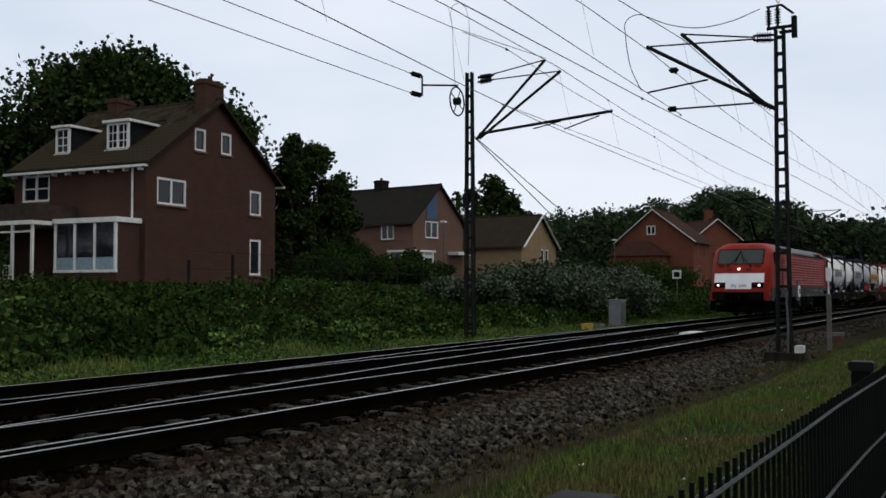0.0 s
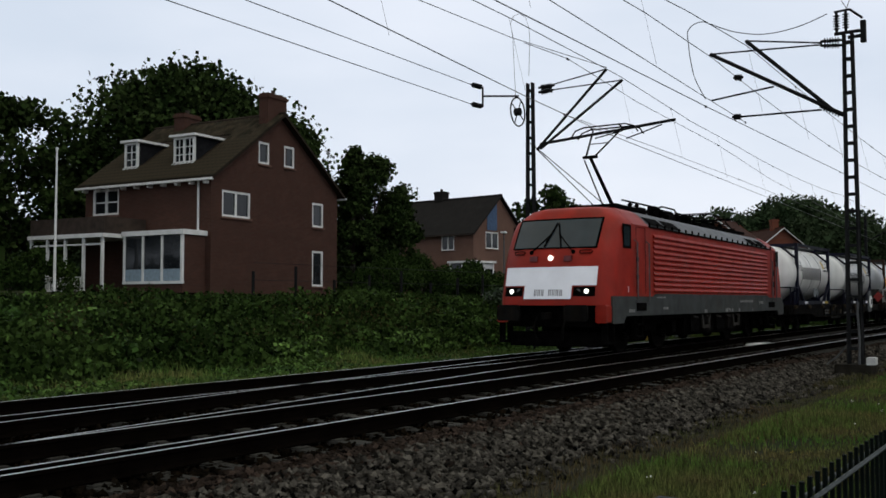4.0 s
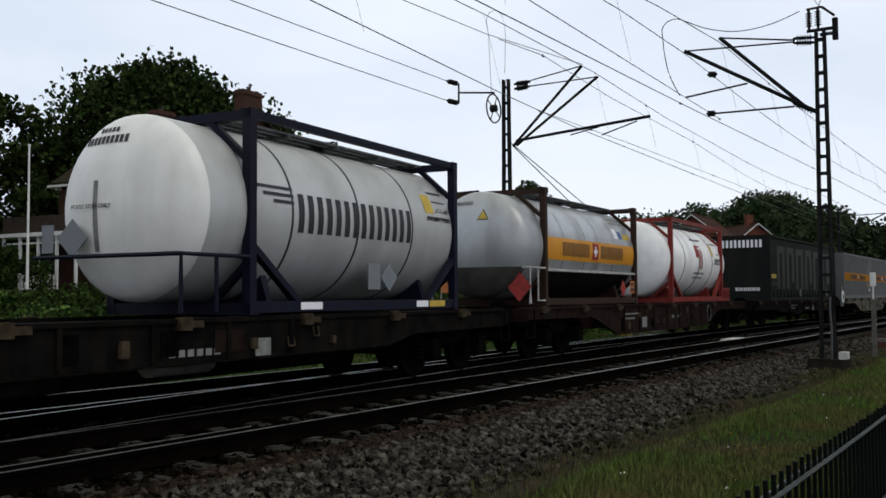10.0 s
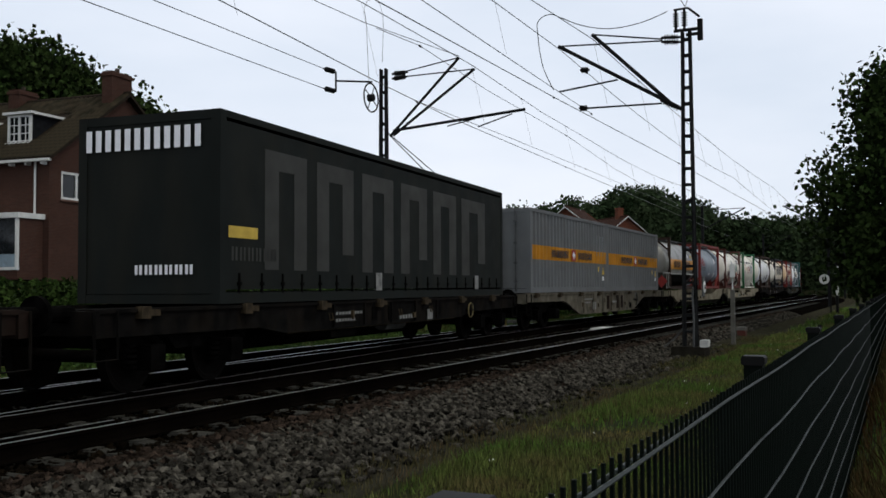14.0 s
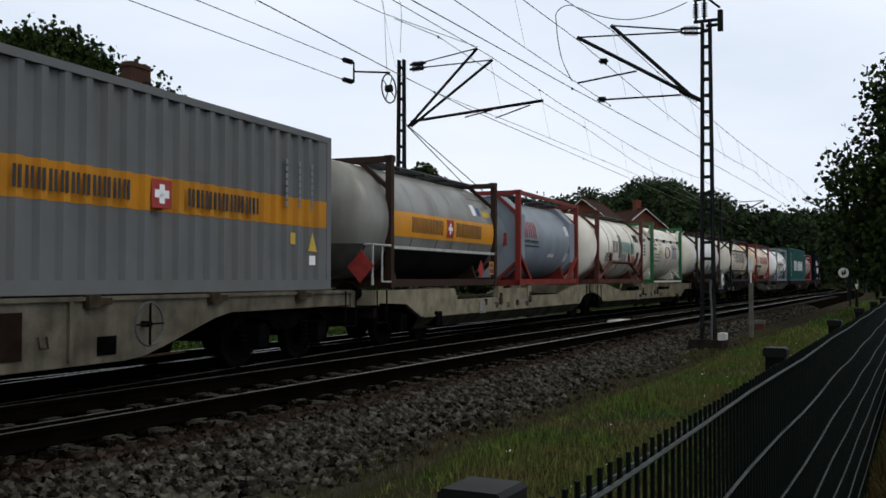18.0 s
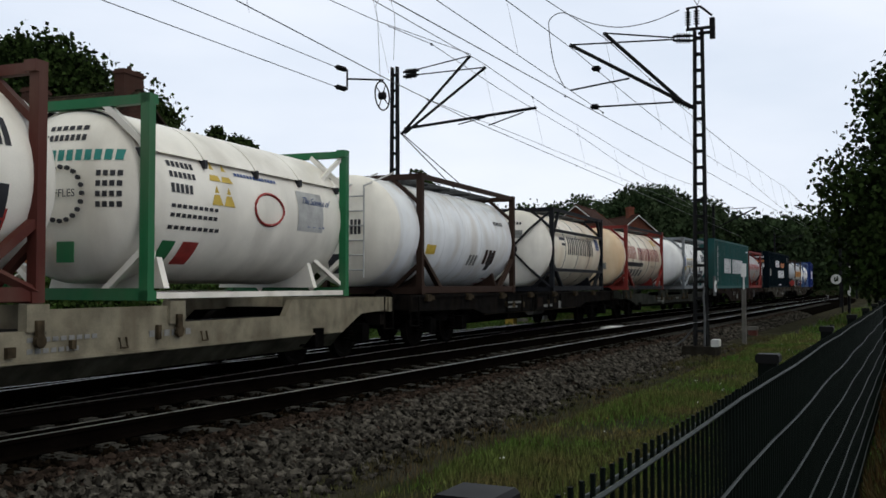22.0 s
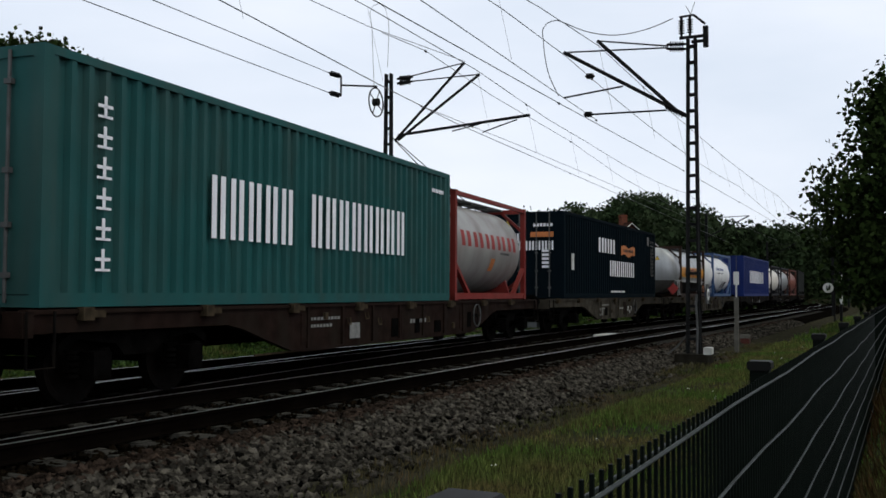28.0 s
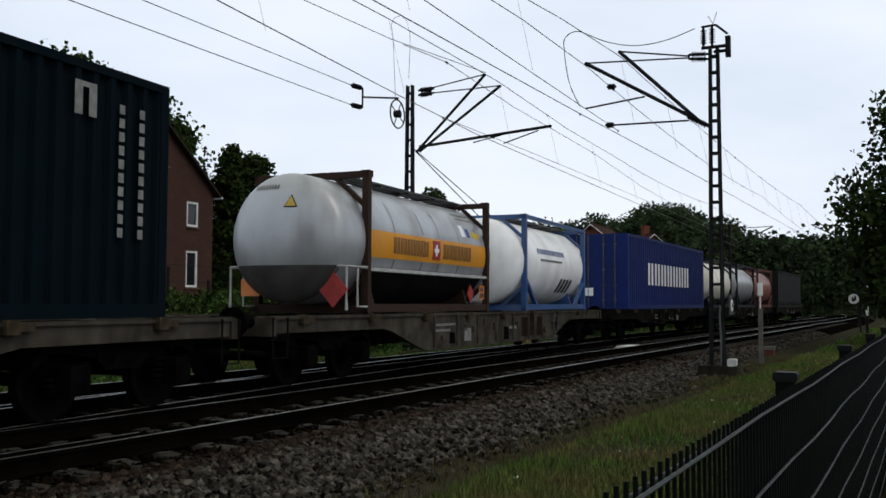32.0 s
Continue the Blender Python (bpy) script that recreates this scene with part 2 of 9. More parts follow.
def fastmesh(name, verts, quads, m):
    """A mesh from numpy arrays: verts (n, 3), quads (k, 3 or 4)."""
    me = bpy.data.meshes.new(name)
    k, c = quads.shape
    me.vertices.add(len(verts))
    me.vertices.foreach_set("co", verts.astype(np.float32).ravel())
    me.loops.add(k * c)
    me.loops.foreach_set("vertex_index", quads.astype(np.int32).ravel())
    me.polygons.add(k)
    me.polygons.foreach_set("loop_start", np.arange(0, k * c, c, dtype=np.int32))
    me.polygons.foreach_set("loop_total", np.full(k, c, dtype=np.int32))
    me.materials.append(m)
    me.update(calc_edges=True)
    return me


def leaves(centres, sizes, rng, droop=0.0):
    """Small leaf quads, each turned at random, round the given centres."""
    n = len(centres)
    a = rng.normal(size=(n, 3))
    a /= np.linalg.norm(a, axis=1, keepdims=True)
    b = rng.normal(size=(n, 3))
    b[:, 2] -= droop
    b -= a * (a * b).sum(1, keepdims=True)
    b /= np.linalg.norm(b, axis=1, keepdims=True)
    s = sizes[:, None]
    v = np.stack([centres - a * s * 0.5, centres + b * s * 0.42, centres + a * s * 0.5, centres - b * s * 0.42], 1).reshape(-1, 3)
    return v, np.arange(4 * n).reshape(n, 4)


# ---------- the line ----------
MH = 0.2154                                 # heading of the straight line, to the far right
Y1 = 5.81                                   # near track's centre at x = 10
SP = 3.66                                   # spacing of the two main tracks
XC, SC, SLOPE, REACH = 10.3, 10.16, 0.098, 5.1   # the crossover's middle, its steepness and straight half-length
_ds = 0.25
_s = np.arange(-330, 420, _ds)
_L = 2 * (SP / 2 - SLOPE * REACH) / SLOPE
_th = -MH + SLOPE * np.clip(1 - (np.abs(_s - SC) - REACH) / _L, 0, 1) + np.clip((_s - 100) / 380.0, 0, 1.0)
_x = np.cumsum(np.cos(_th)) * _ds
_y = np.cumsum(np.sin(_th)) * _ds
_x = _x - np.interp(SC, _s, _x) + XC
_y = _y - np.interp(SC, _s, _y) + Y1 - math.tan(MH) * (XC - 10) + SP / 2 / math.cos(MH)


def track(s, n=0.0):
    """A point of the train's way over the crossover: s metres along it, n metres to its far side; and the heading."""
    x, y, th = np.interp(s, _s, _x), np.interp(s, _s, _y), np.interp(s, _s, _th)
    return x - n * np.sin(th), y + n * np.cos(th), th


def ytrain(x):
    return np.interp(x, _x, _y)


def ynear(x):
    """Centre line of the near track: straight, bending with the other far off."""
    x = np.asarray(x, float)
    y = Y1 - math.tan(MH) * (x - 10)
    return np.where(x > 85, np.maximum(y, ytrain(x) - 3.75 / math.cos(MH)), y)


def yline(x):
    """Centre line of the far main track, which the train leaves over the crossover."""
    x = np.asarray(x, float)
    return np.where(x > 60, ytrain(x), Y1 - math.tan(MH) * (x - 10) + SP / math.cos(MH))


SPEED = (-67.04703, -125.43138, -4.64276, 10.41547, -5.50862, -16.46659, 2.74682, 7.96694)


def train_at(t):
    q = (t - 16) / 16
    return sum(c * q ** i for i, c in enumerate(SPEED))


def car_pose(t, u0, u1):
    """Pose of a vehicle whose bogie pins are u0 and u1 behind the locomotive's lamps."""
    S = train_at(t)
    xa, ya, _ = track(S + u0)
    xb, yb, _ = track(S + u1)
    return pose(float(xa + xb) / 2, float(ya + yb) / 2, 0, 0, 0, math.degrees(math.atan2(yb - ya, xb - xa)))


MOVERS = []   # (thing, pin, pin, offset along the vehicle)


def moves(ob, u0, u1, dx=0.0, dz=0.0):
    MOVERS.append((ob, u0, u1, dx, dz))
    ob.matrix_basis = car_pose(0, u0, u1) @ pose(dx, 0, dz)
    return ob


# ---------- the ground ----------
M_GRASS = mat("grass_soil", (0.012, 0.017, 0.004), spec=0.05, rough=0.95, var=0.3, scale=0.7, fine=18, bump=0.03, col2=(0.022, 0.020, 0.008))
M_BALL = mat("ballast", (0.0666, 0.0603, 0.0504), spec=0.02, rough=0.95, var=0.4, scale=9, fine=26, bump=0.05, col2=(0.007, 0.006, 0.005), island=1.0)
# Stones between the rails: near black, darker than those on the shoulder.
M_DARKBALL = mat("oily_ballast", (0.0060, 0.0042, 0.0026), spec=0.0, rough=0.95, var=0.4, scale=5, fine=26, bump=0.05, col2=(0.0035, 0.003, 0.0024), island=0.9)
M_RUSTB = mat("rusty_ballast", (0.032, 0.022, 0.017), spec=0.02, rough=0.95, var=0.4, scale=7, fine=26, bump=0.05, col2=(0.012, 0.009, 0.007), island=0.95)
# Near black: the shade of the gaps between stones is in the bed's colour.
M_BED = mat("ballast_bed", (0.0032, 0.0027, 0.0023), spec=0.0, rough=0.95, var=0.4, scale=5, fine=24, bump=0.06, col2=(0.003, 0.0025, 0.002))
M_CINDER = mat("cinder_path", (0.039, 0.036, 0.027), spec=0.0, rough=0.95, var=0.55, scale=2.2, fine=28, bump=0.03, col2=(0.020, 0.019, 0.011))
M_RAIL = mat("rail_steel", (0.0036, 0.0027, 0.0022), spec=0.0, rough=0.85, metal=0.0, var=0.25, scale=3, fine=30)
M_HEAD = mat("rail_head", (0.72, 0.72, 0.72), rough=0.36, metal=1.0, var=0.08, scale=2, stretch=(0.3, 1, 1))
M_SLEEP = mat("concrete_sleeper", (0.046, 0.044, 0.039), spec=0.03, rough=0.9, var=0.25, scale=4, fine=40, bump=0.006, rand=0.25, dirt=(0.016, 0.012, 0.008), dirt_amt=0.8)
M_STEEL = mat("galvanised_steel", (0.085, 0.088, 0.09), rough=0.65, metal=0.3, var=0.2, scale=4)
M_DARKSTEEL = mat("dark_steel", (0.014, 0.0145, 0.015), rough=0.8, metal=0.0, spec=0.06, var=0.25, scale=5)
M_FOOT = mat("mossy_concrete", (0.026, 0.023, 0.018), rough=0.95, spec=0.02, var=0.3, scale=3, bump=0.01)
M_FRAME_PALE = mat("pale_enamel", (0.5, 0.5, 0.48), rough=0.5, var=0.12, scale=4)
M_CONC = mat("concrete", (0.10, 0.095, 0.082), rough=0.9, var=0.2, scale=3, bump=0.006)


def bank_z(x, n):
    """The far side: a flat foot, a low bank, then garden ground rising gently to the houses."""
    up = np.clip((n - 2.8) / 6.2, 0, 1)
    up = up * up * (3 - 2 * up)
    return -0.24 + 1.14 * up + 0.08 * np.sin(x * 0.45 + 1) * up + 0.05 * np.clip(n - 9, 0, 16) + 0.012 * np.clip(n - 25, 0, 80)


def ground_z(x, y):
    """Height of the ground: track bed, near verge, bank on the far side, then the houses' level."""
    d = (y - ynear(x)) * math.cos(MH)
    n = y - yline(x)
    z = np.full_like(d, -0.23)
    z = np.where(d < -1.75, -0.23 - np.clip((-d - 1.75) / 0.75, 0, 1) * 0.24, z)
    z = np.where(d < -2.5, -0.47 + 0.04 * np.sin(x * 0.7) * np.clip((-d - 3) / 3, 0, 1) + 0.10 * np.clip((-d - 4.2) / 4.0, 0, 1), z)
    # the path beside the fence lies higher, and rises along it
    a, s = math.sin(MH) * x + math.cos(MH) * y, math.cos(MH) * x - math.sin(MH) * y
    z = z + np.clip((0.36 - a) / 0.3, 0, 1) * np.interp(s, [2, 8, 11, 17, 40, 60], [0.12, 0.18, 0.48, 0.74, 0.74, 0.0])
    return np.where(n > 1.5, bank_z(x, n), z)


xs = np.concatenate([[-2500, -900, -350, -150], np.arange(-60, 0, 3.0), np.arange(0, 45, 0.6), np.arange(45, 130, 2.0), [140, 160, 200, 260, 350, 600, 1200, 2800]])
ns = np.concatenate([[-2500, -700, -250, -120, -60, -35], np.arange(-24, -14, 1.5), np.arange(-14, 12, 0.3), np.arange(12, 40, 1.5), [45, 60, 90, 140, 250, 500, 1000, 2600]])
gx, gn = np.meshgrid(xs, ns, indexing="ij")
gy = gn + np.where(np.abs(gx) < 300, yline(np.clip(gx, -60, 130)), 0)
gz = np.where((np.abs(gn) < 45) & (gx < 130) & (gx > -60), ground_z(gx, gy), 0)
gz = np.where(gn >= 9, bank_z(gx, gn), np.where(gn < -24, -0.47, gz))
gz = np.where((gn > -10) & (gn < 2.8) & ((gx >= 130) | (gx <= -60)), -0.24, gz)
kx, kn = gx.shape
gi = np.arange(kx * kn).reshape(kx, kn)
gq = np.stack([gi[:-1, :-1], gi[1:, :-1], gi[1:, 1:], gi[:-1, 1:]], -1).reshape(-1, 4)
gme = fastmesh("ground", np.stack([gx, gy, gz], -1).reshape(-1, 3), gq, M_GRASS)
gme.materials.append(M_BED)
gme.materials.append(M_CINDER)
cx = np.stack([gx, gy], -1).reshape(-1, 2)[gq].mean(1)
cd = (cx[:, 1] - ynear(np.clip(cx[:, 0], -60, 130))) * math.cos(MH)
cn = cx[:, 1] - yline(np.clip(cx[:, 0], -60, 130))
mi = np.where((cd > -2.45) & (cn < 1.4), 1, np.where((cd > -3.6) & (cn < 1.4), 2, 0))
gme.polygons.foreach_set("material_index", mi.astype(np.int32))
gme.polygons.foreach_set("use_smooth", [True] * len(gq))
solo("ground", gme, M_GRASS, "rough grass verge and bank with a ballast track bed", "ground", kind="structure")


# ---------- tracks ----------
def rail_geo(fn, a, b, step=2.0):
    """One rail along fn(s) -> x, y: foot, web and head; and its bright running surface as a second mesh."""
    prof = [(-0.075, -0.172), (0.075, -0.172), (0.075, -0.160), (0.012, -0.14), (0.012, -0.045), (0.036, -0.035), (0.036, -0.003), (-0.036, -0.003), (-0.036, -0.035), (-0.012, -0.045), (-0.012, -0.14), (-0.075, -0.160)]
    ss = np.arange(a, b + 0.01, step)
    g, hd = Geo(), Geo()
    pts = [fn(s) for s in ss]
    vs, k = [], len(prof)
    for i, (x, y) in enumerate(pts):
        x2, y2 = pts[min(i + 1, len(pts) - 1)]
        x1, y1 = pts[max(i - 1, 0)]
        th = math.atan2(y2 - y1, x2 - x1)
        vs += [(x - p * math.sin(th), y + p * math.cos(th), q) for p, q in prof]
        hd.v += [(x - p * math.sin(th), y + p * math.cos(th), 0.0) for p in (-0.02, 0.02)]
    g.add(vs, [(i * k + j, (i + 1) * k + j, (i + 1) * k + (j + 1) % k, i * k + (j + 1) % k) for i in range(len(pts) - 1) for j in range(k)])
    hd.f = [(2 * i, 2 * i + 2, 2 * i + 3, 2 * i + 1) for i in range(len(pts) - 1)]
    return g, hd


def sleeper_mesh():
    g = Geo()
    hw = 1.28
    pr = [(-0.14, -0.42), (0.14, -0.42), (0.12, -0.19), (-0.12, -0.19)]
    g.prism(pr, -hw, hw)
    for c in (-0.7535, 0.7535):
        g.box(-0.1, 0.1, c - 0.16, c + 0.16, -0.192, -0.176)
    return g.mesh("sleeper", M_SLEEP)


def near_pt(x, off):
    y = float(ynear(x))
    th = math.atan2(float(ynear(x + 0.5)) - float(ynear(x - 0.5)), 1.0)
    return x - off * math.sin(th), y + off * math.cos(th)


def build_track(name, label, fn, a, b, sleepers):
    t = thing(name, label, "railway track", kind="structure")
    for off in (-0.7535, 0.7535):
        g, hd = rail_geo(lambda s: fn(s, off), a, b)
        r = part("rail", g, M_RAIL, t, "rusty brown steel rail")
        part("rail_head", hd, M_HEAD, r, "worn bright running surface")
    me = sleeper_mesh()
    for s in sleepers:
        x, y = fn(s, 0.0)
        x2, y2 = fn(s + 0.3, 0.0)
        part("sleeper", me, M_SLEEP, t, at=pose(x, y, random.uniform(-0.008, 0.008), 0, 0, math.degrees(math.atan2(y2 - y, x2 - x)) + random.uniform(-0.6, 0.6)))
    return t


build_track("track_near", "railway track with concrete sleepers in ballast", near_pt, -60, 150, np.arange(3, 90, 0.6))
build_track("track_crossover", "railway track running over a long crossover", lambda s, o: tuple(float(v) for v in track(s, o)[:2]), -24, 240, np.arange(40, 100, 0.6))


def far_main(x, off):
    return x + off * math.sin(MH), float(yline(x)) + off * math.cos(MH)


build_track("track_far", "straight far railway track in dark ballast", far_main, -60, 36, np.arange(4, 39.5, 0.6))


# switch rails where the two tracks run together
def switch_rail(off_a, off_b, xa, xb):
    g, hd = rail_geo(lambda x: near_pt(x, off_a + (off_b - off_a) * ((xb - x) / (xb - xa)) ** 2), xa, xb, 1.0)
    t = thing("switch_rail", "long tapered switch rail lying beside the running rail", "rail", kind="structure")
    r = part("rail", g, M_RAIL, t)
    part("rail_head", hd, M_HEAD, r)


switch_rail(-0.52, -0.46, 2.0, 9.1)

# ballast stones on the near shoulder and between the tracks
rng = np.random.default_rng(5)


def stones(n, x0, x1, d0, d1, far=False):
    x = x0 + (x1 - x0) * rng.random(n) ** 1.5
    d = rng.uniform(d0, d1, n)
    y = (ytrain(x) + d) if far else ynear(x) + d / math.cos(MH)
    z = ground_z(x, y)
    r = rng.uniform(0.026, 0.074, n) * rng.uniform(0.75, 1.15, n)
    base = np.array([(1, 0, 0), (-1, 0, 0), (0, 1, 0), (0, -1, 0), (0, 0, 1), (0, 0, -1)], float)
    v = base[None] * (r[:, None, None] * rng.uniform(0.6, 1.3, (n, 6, 1))) + rng.normal(0, 0.006, (n, 6, 3))
    a = rng.uniform(0, 6.28, n)
    b = rng.uniform(-0.7, 0.7, n)
    ca, sa, cb, sb = np.cos(a), np.sin(a), np.cos(b), np.sin(b)
    vx, vy, vz = v[..., 0], v[..., 1], v[..., 2] * 0.8
    v1 = np.stack([vx * ca[:, None] - vy * sa[:, None], vx * sa[:, None] + vy * ca[:, None], vz], -1)
    v2 = np.stack([v1[..., 0], v1[..., 1] * cb[:, None] - v1[..., 2] * sb[:, None], v1[..., 1] * sb[:, None] + v1[..., 2] * cb[:, None]], -1)
    v2 += np.stack([x, y, z + r * 0.3], -1)[:, None, :]
    f = np.array([(0, 2, 4), (2, 1, 4), (1, 3, 4), (3, 0, 4), (2, 0, 5), (1, 2, 5), (3, 1, 5), (0, 3, 5)])
    return v2.reshape(-1, 3), (f[None] + 6 * np.arange(n)[:, None, None]).reshape(-1, 3)


for m, lb, specs in (
        (M_BALL, "coarse grey ballast stones on the track shoulder", ((26000, 4, 26, -2.5, -1.75), (10000, 20, 60, -2.5, -1.7), (2200, 5, 30, -2.8, -2.5), (700, 5, 30, -3.3, -2.8))),
        (M_RUSTB, "rust-brown ballast stones at the sleeper ends", ((9000, 4, 26, -1.9, -1.3), (4500, 20, 60, -1.85, -1.3), (900, 5, 40, -2.5, -1.9))),
        (M_DARKBALL, "oily dark ballast between the rails", ((2500, 4, 30, -1.3, -0.8), (5000, 5, 40, -0.7, 0.7), (14000, 5, 40, 0.8, 4.9)))):
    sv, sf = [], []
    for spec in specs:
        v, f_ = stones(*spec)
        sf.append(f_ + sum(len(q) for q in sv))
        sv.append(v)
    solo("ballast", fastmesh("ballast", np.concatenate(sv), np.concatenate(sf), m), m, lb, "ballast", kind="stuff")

# ---------- catenary masts ----------
RM = (25.6, -0.575)       # near mast
LM = (28.6, 8.55)        # far mast
TN, NN = Vector((math.cos(MH), -math.sin(MH), 0)), Vector((math.sin(MH), math.cos(MH), 0))


def lattice_mast(name, label, at, h, w0, w1, base_z, steps):
    t = thing(name, label, "catenary mast", pose(at[0], at[1], base_z, 0, 0, -math.degrees(MH)), group="catenary masts")
    for sx in (-1, 1):
        for sy in (-1, 1):
            g = Geo()
            g.bar((sx * w0 / 2 * 0.6, sy * w0 / 2, -0.2), (sx * w1 / 2 * 0.6, sy * w1 / 2, h), 0.055, 0.06)
            part("leg", g, M_DARKSTEEL, t)
    for i in range(steps):
        z = h * (i + 0.5) / steps
        w = w0 + (w1 - w0) * z / h
        g = Geo()
        for sx in (-1, 1):
            g.box(sx * w / 2 * 0.6 - 0.012, sx * w / 2 * 0.6 + 0.012, -w / 2, w / 2, z - 0.035, z + 0.035)
        for sy in (-1, 1):
            g.box(-w / 2 * 0.6, w / 2 * 0.6, sy * w / 2 - 0.012, sy * w / 2 + 0.012, z - 0.05, z + 0.05)
        part("batten", g, M_DARKSTEEL, t)
    g = Geo()
    g.bevel(-0.4, 0.4, -0.42, 0.42, -0.6, -0.16, 0.03)
    part("footing", g, M_FOOT, t, "concrete mast footing")
    return t


def insulator(parent, a, b):
    """A ribbed insulator between two points."""
    a, b = Vector(a), Vector(b)
    ln = (b - a).length
    prof = [(0.0, 0.03)]
    for i in range(6):
        q = ln * (0.2 + 0.6 * i / 5)
        prof += [(q - 0.02, 0.035), (q, 0.085), (q + 0.02, 0.035)]
    prof += [(ln, 0.03)]
    me = Geo().lathe(prof, 10).mesh("insulator", M_DARKSTEEL, True)
    q = (b - a).to_track_quat("X", "Z").to_matrix().to_4x4()
    q.translation = a
    part("insulator", me, M_DARKSTEEL, parent, "brown ribbed insulator", at=q)


mast_r = lattice_mast("near_mast", "riveted grey steel lattice mast beside the near track", RM, 8.02, 0.31, 0.19, -0.05, 19)
mast_l = lattice_mast("far_mast", "slim grey steel lattice mast on the far side", LM, 8.4, 0.29, 0.18, -0.24, 17)


def rods(parent, name, pts_list, r, m=M_DARKSTEEL, label=""):
    for pts in pts_list:
        g = Geo()
        g.path(pts, r, 8)
        part(name, g, m, parent, label)


def lz(parent_base, lat, z, along=0.0):
    return (along, lat, z - parent_base)


Rz = lambda lat, z, a=0.0: lz(-0.05, lat * 0.871, 1.345 + (z - 1.345) * 0.871, a)
Lz = lambda lat, z, a=0.0: lz(-0.24, lat, z, a)
rods(mast_r, "cantilever_tube", [[Rz(0.1, 6.6), Rz(4.0, 8.95)], [Rz(0.4, 6.75), Rz(2.9, 9.2)]], 0.05, label="dark cantilever tube")
rods(mast_r, "stay", [[Rz(4.0, 8.95), Rz(0.7, 8.75)], [Rz(2.9, 9.2), Rz(0.7, 8.8)]], 0.022)
rods(mast_r, "steady_arm", [[Rz(0.75, 6.85), Rz(3.05, 6.9)], [Rz(2.1, 7.7), Rz(4.0, 7.5)]], 0.025)
insulator(mast_r, Rz(0.75, 8.72), Rz(0.15, 8.65))
insulator(mast_r, Rz(0.75, 8.85), Rz(0.15, 8.8))
insulator(mast_r, Rz(0.8, 6.95), Rz(0.15, 6.6))
insulator(mast_r, Rz(3.05, 6.9), Rz(3.35, 6.92))
insulator(mast_r, Rz(3.0, 8.1), Rz(3.3, 8.12))
rods(mast_r, "top_bracket", [[Rz(-0.42, 9.0), Rz(0.36, 9.0)], [Rz(-0.42, 8.85), Rz(0.0, 8.85)]], 0.045)
rods(mast_r, "top_bar", [[Rz(-0.06, 9.66), Rz(0.36, 9.64)], [Rz(-0.06, 9.66), Rz(-0.4, 9.35)]], 0.03)
insulator(mast_r, Rz(0.30, 9.02), Rz(0.30, 9.64))
insulator(mast_r, Rz(0.05, 9.02), Rz(0.05, 9.66))
part("switch_box", Geo().box(-0.07, 0.07, -0.42, -0.30, 7.76, 8.3), M_DARKSTEEL, mast_r, "dark line switch")
rods(mast_r, "spike", [[Rz(0.02, 9.7), Rz(-0.1, 10.05)], [Rz(0.02, 9.7), Rz(0.16, 9.95)]], 0.008)
rods(mast_l, "cantilever_tube", [[Lz(-0.25, 6.05), Lz(-2.6, 8.25)], [Lz(-0.35, 6.05), Lz(-3.1, 7.85)], [Lz(-0.35, 6.2), Lz(-4.7, 6.5)]], 0.045, label="dark cantilever tube")
rods(mast_l, "stay", [[Lz(-2.6, 8.25), Lz(-0.3, 7.95)], [Lz(-3.1, 7.85), Lz(-0.3, 7.85)]], 0.02)
rods(mast_l, "steady_arm", [[Lz(-4.3, 6.4), Lz(-3.2, 6.1)], [Lz(-3.1, 6.35), Lz(-2.2, 6.2)]], 0.02)
insulator(mast_l, Lz(-0.85, 7.98), Lz(-0.3, 7.98))
insulator(mast_l, Lz(-0.85, 7.85), Lz(-0.3, 7.82))
rods(mast_l, "yoke", [[Lz(0.3, 7.75, -0.2), Lz(1.5, 7.86, -0.4)], [Lz(1.5, 7.52, -0.4), Lz(1.5, 8.14, -0.4)]], 0.03)
insulator(mast_l, Lz(1.5, 7.52, -0.4), Lz(1.6, 7.53, -0.95))
insulator(mast_l, Lz(1.5, 8.14, -0.4), Lz(1.6, 8.15, -0.95))
g = Geo()
for i in range(24):
    a, b = 2 * math.pi * i / 24, 2 * math.pi * (i + 1) / 24
    g.rod(Lz(0.45, 7.3 + 0.45 * math.cos(a), 0.45 * math.sin(a)), Lz(0.45, 7.3 + 0.45 * math.cos(b), 0.45 * math.sin(b)), 0.025, 5)
for i in range(4):
    a = 2 * math.pi * i / 4 + 0.5
    g.rod(Lz(0.45, 7.3), Lz(0.45, 7.3 + 0.44 * math.cos(a), 0.44 * math.sin(a)), 0.018, 5)
g.rod(Lz(0.36, 7.3), Lz(0.54, 7.3), 0.12, 12)
part("tension_wheel", g, M_DARKSTEEL, mast_l, "spoked tensioning wheel")
rods(mast_l, "guy_wire", [[Lz(-0.1, 6.1, 0.2), Lz(0.0, 0.3, 17.0)], [Lz(0.1, 6.3, 0.2), Lz(0.1, 0.3, 22.0)]], 0.016)
g = Geo()
g.box(-0.14, 0.14, -0.36, -0.33, 1.12, 1.62)
pl = part("number_plate_holder", g, M_STEEL, mast_r, "grey plate holder with a round white sign")
g = Geo()
g.rod((-0.02, -0.37, 1.36), (-0.02, -0.385, 1.36), 0.15, 20)
part("disc", g, mat("white_enamel", (0.7, 0.7, 0.68), rough=0.4, var=0.1), pl)
g = Geo()
g.box(-0.08, -0.03, -0.392, -0.387, 1.3, 1.42).box(0.0, 0.05, -0.392, -0.387, 1.3, 1.42)
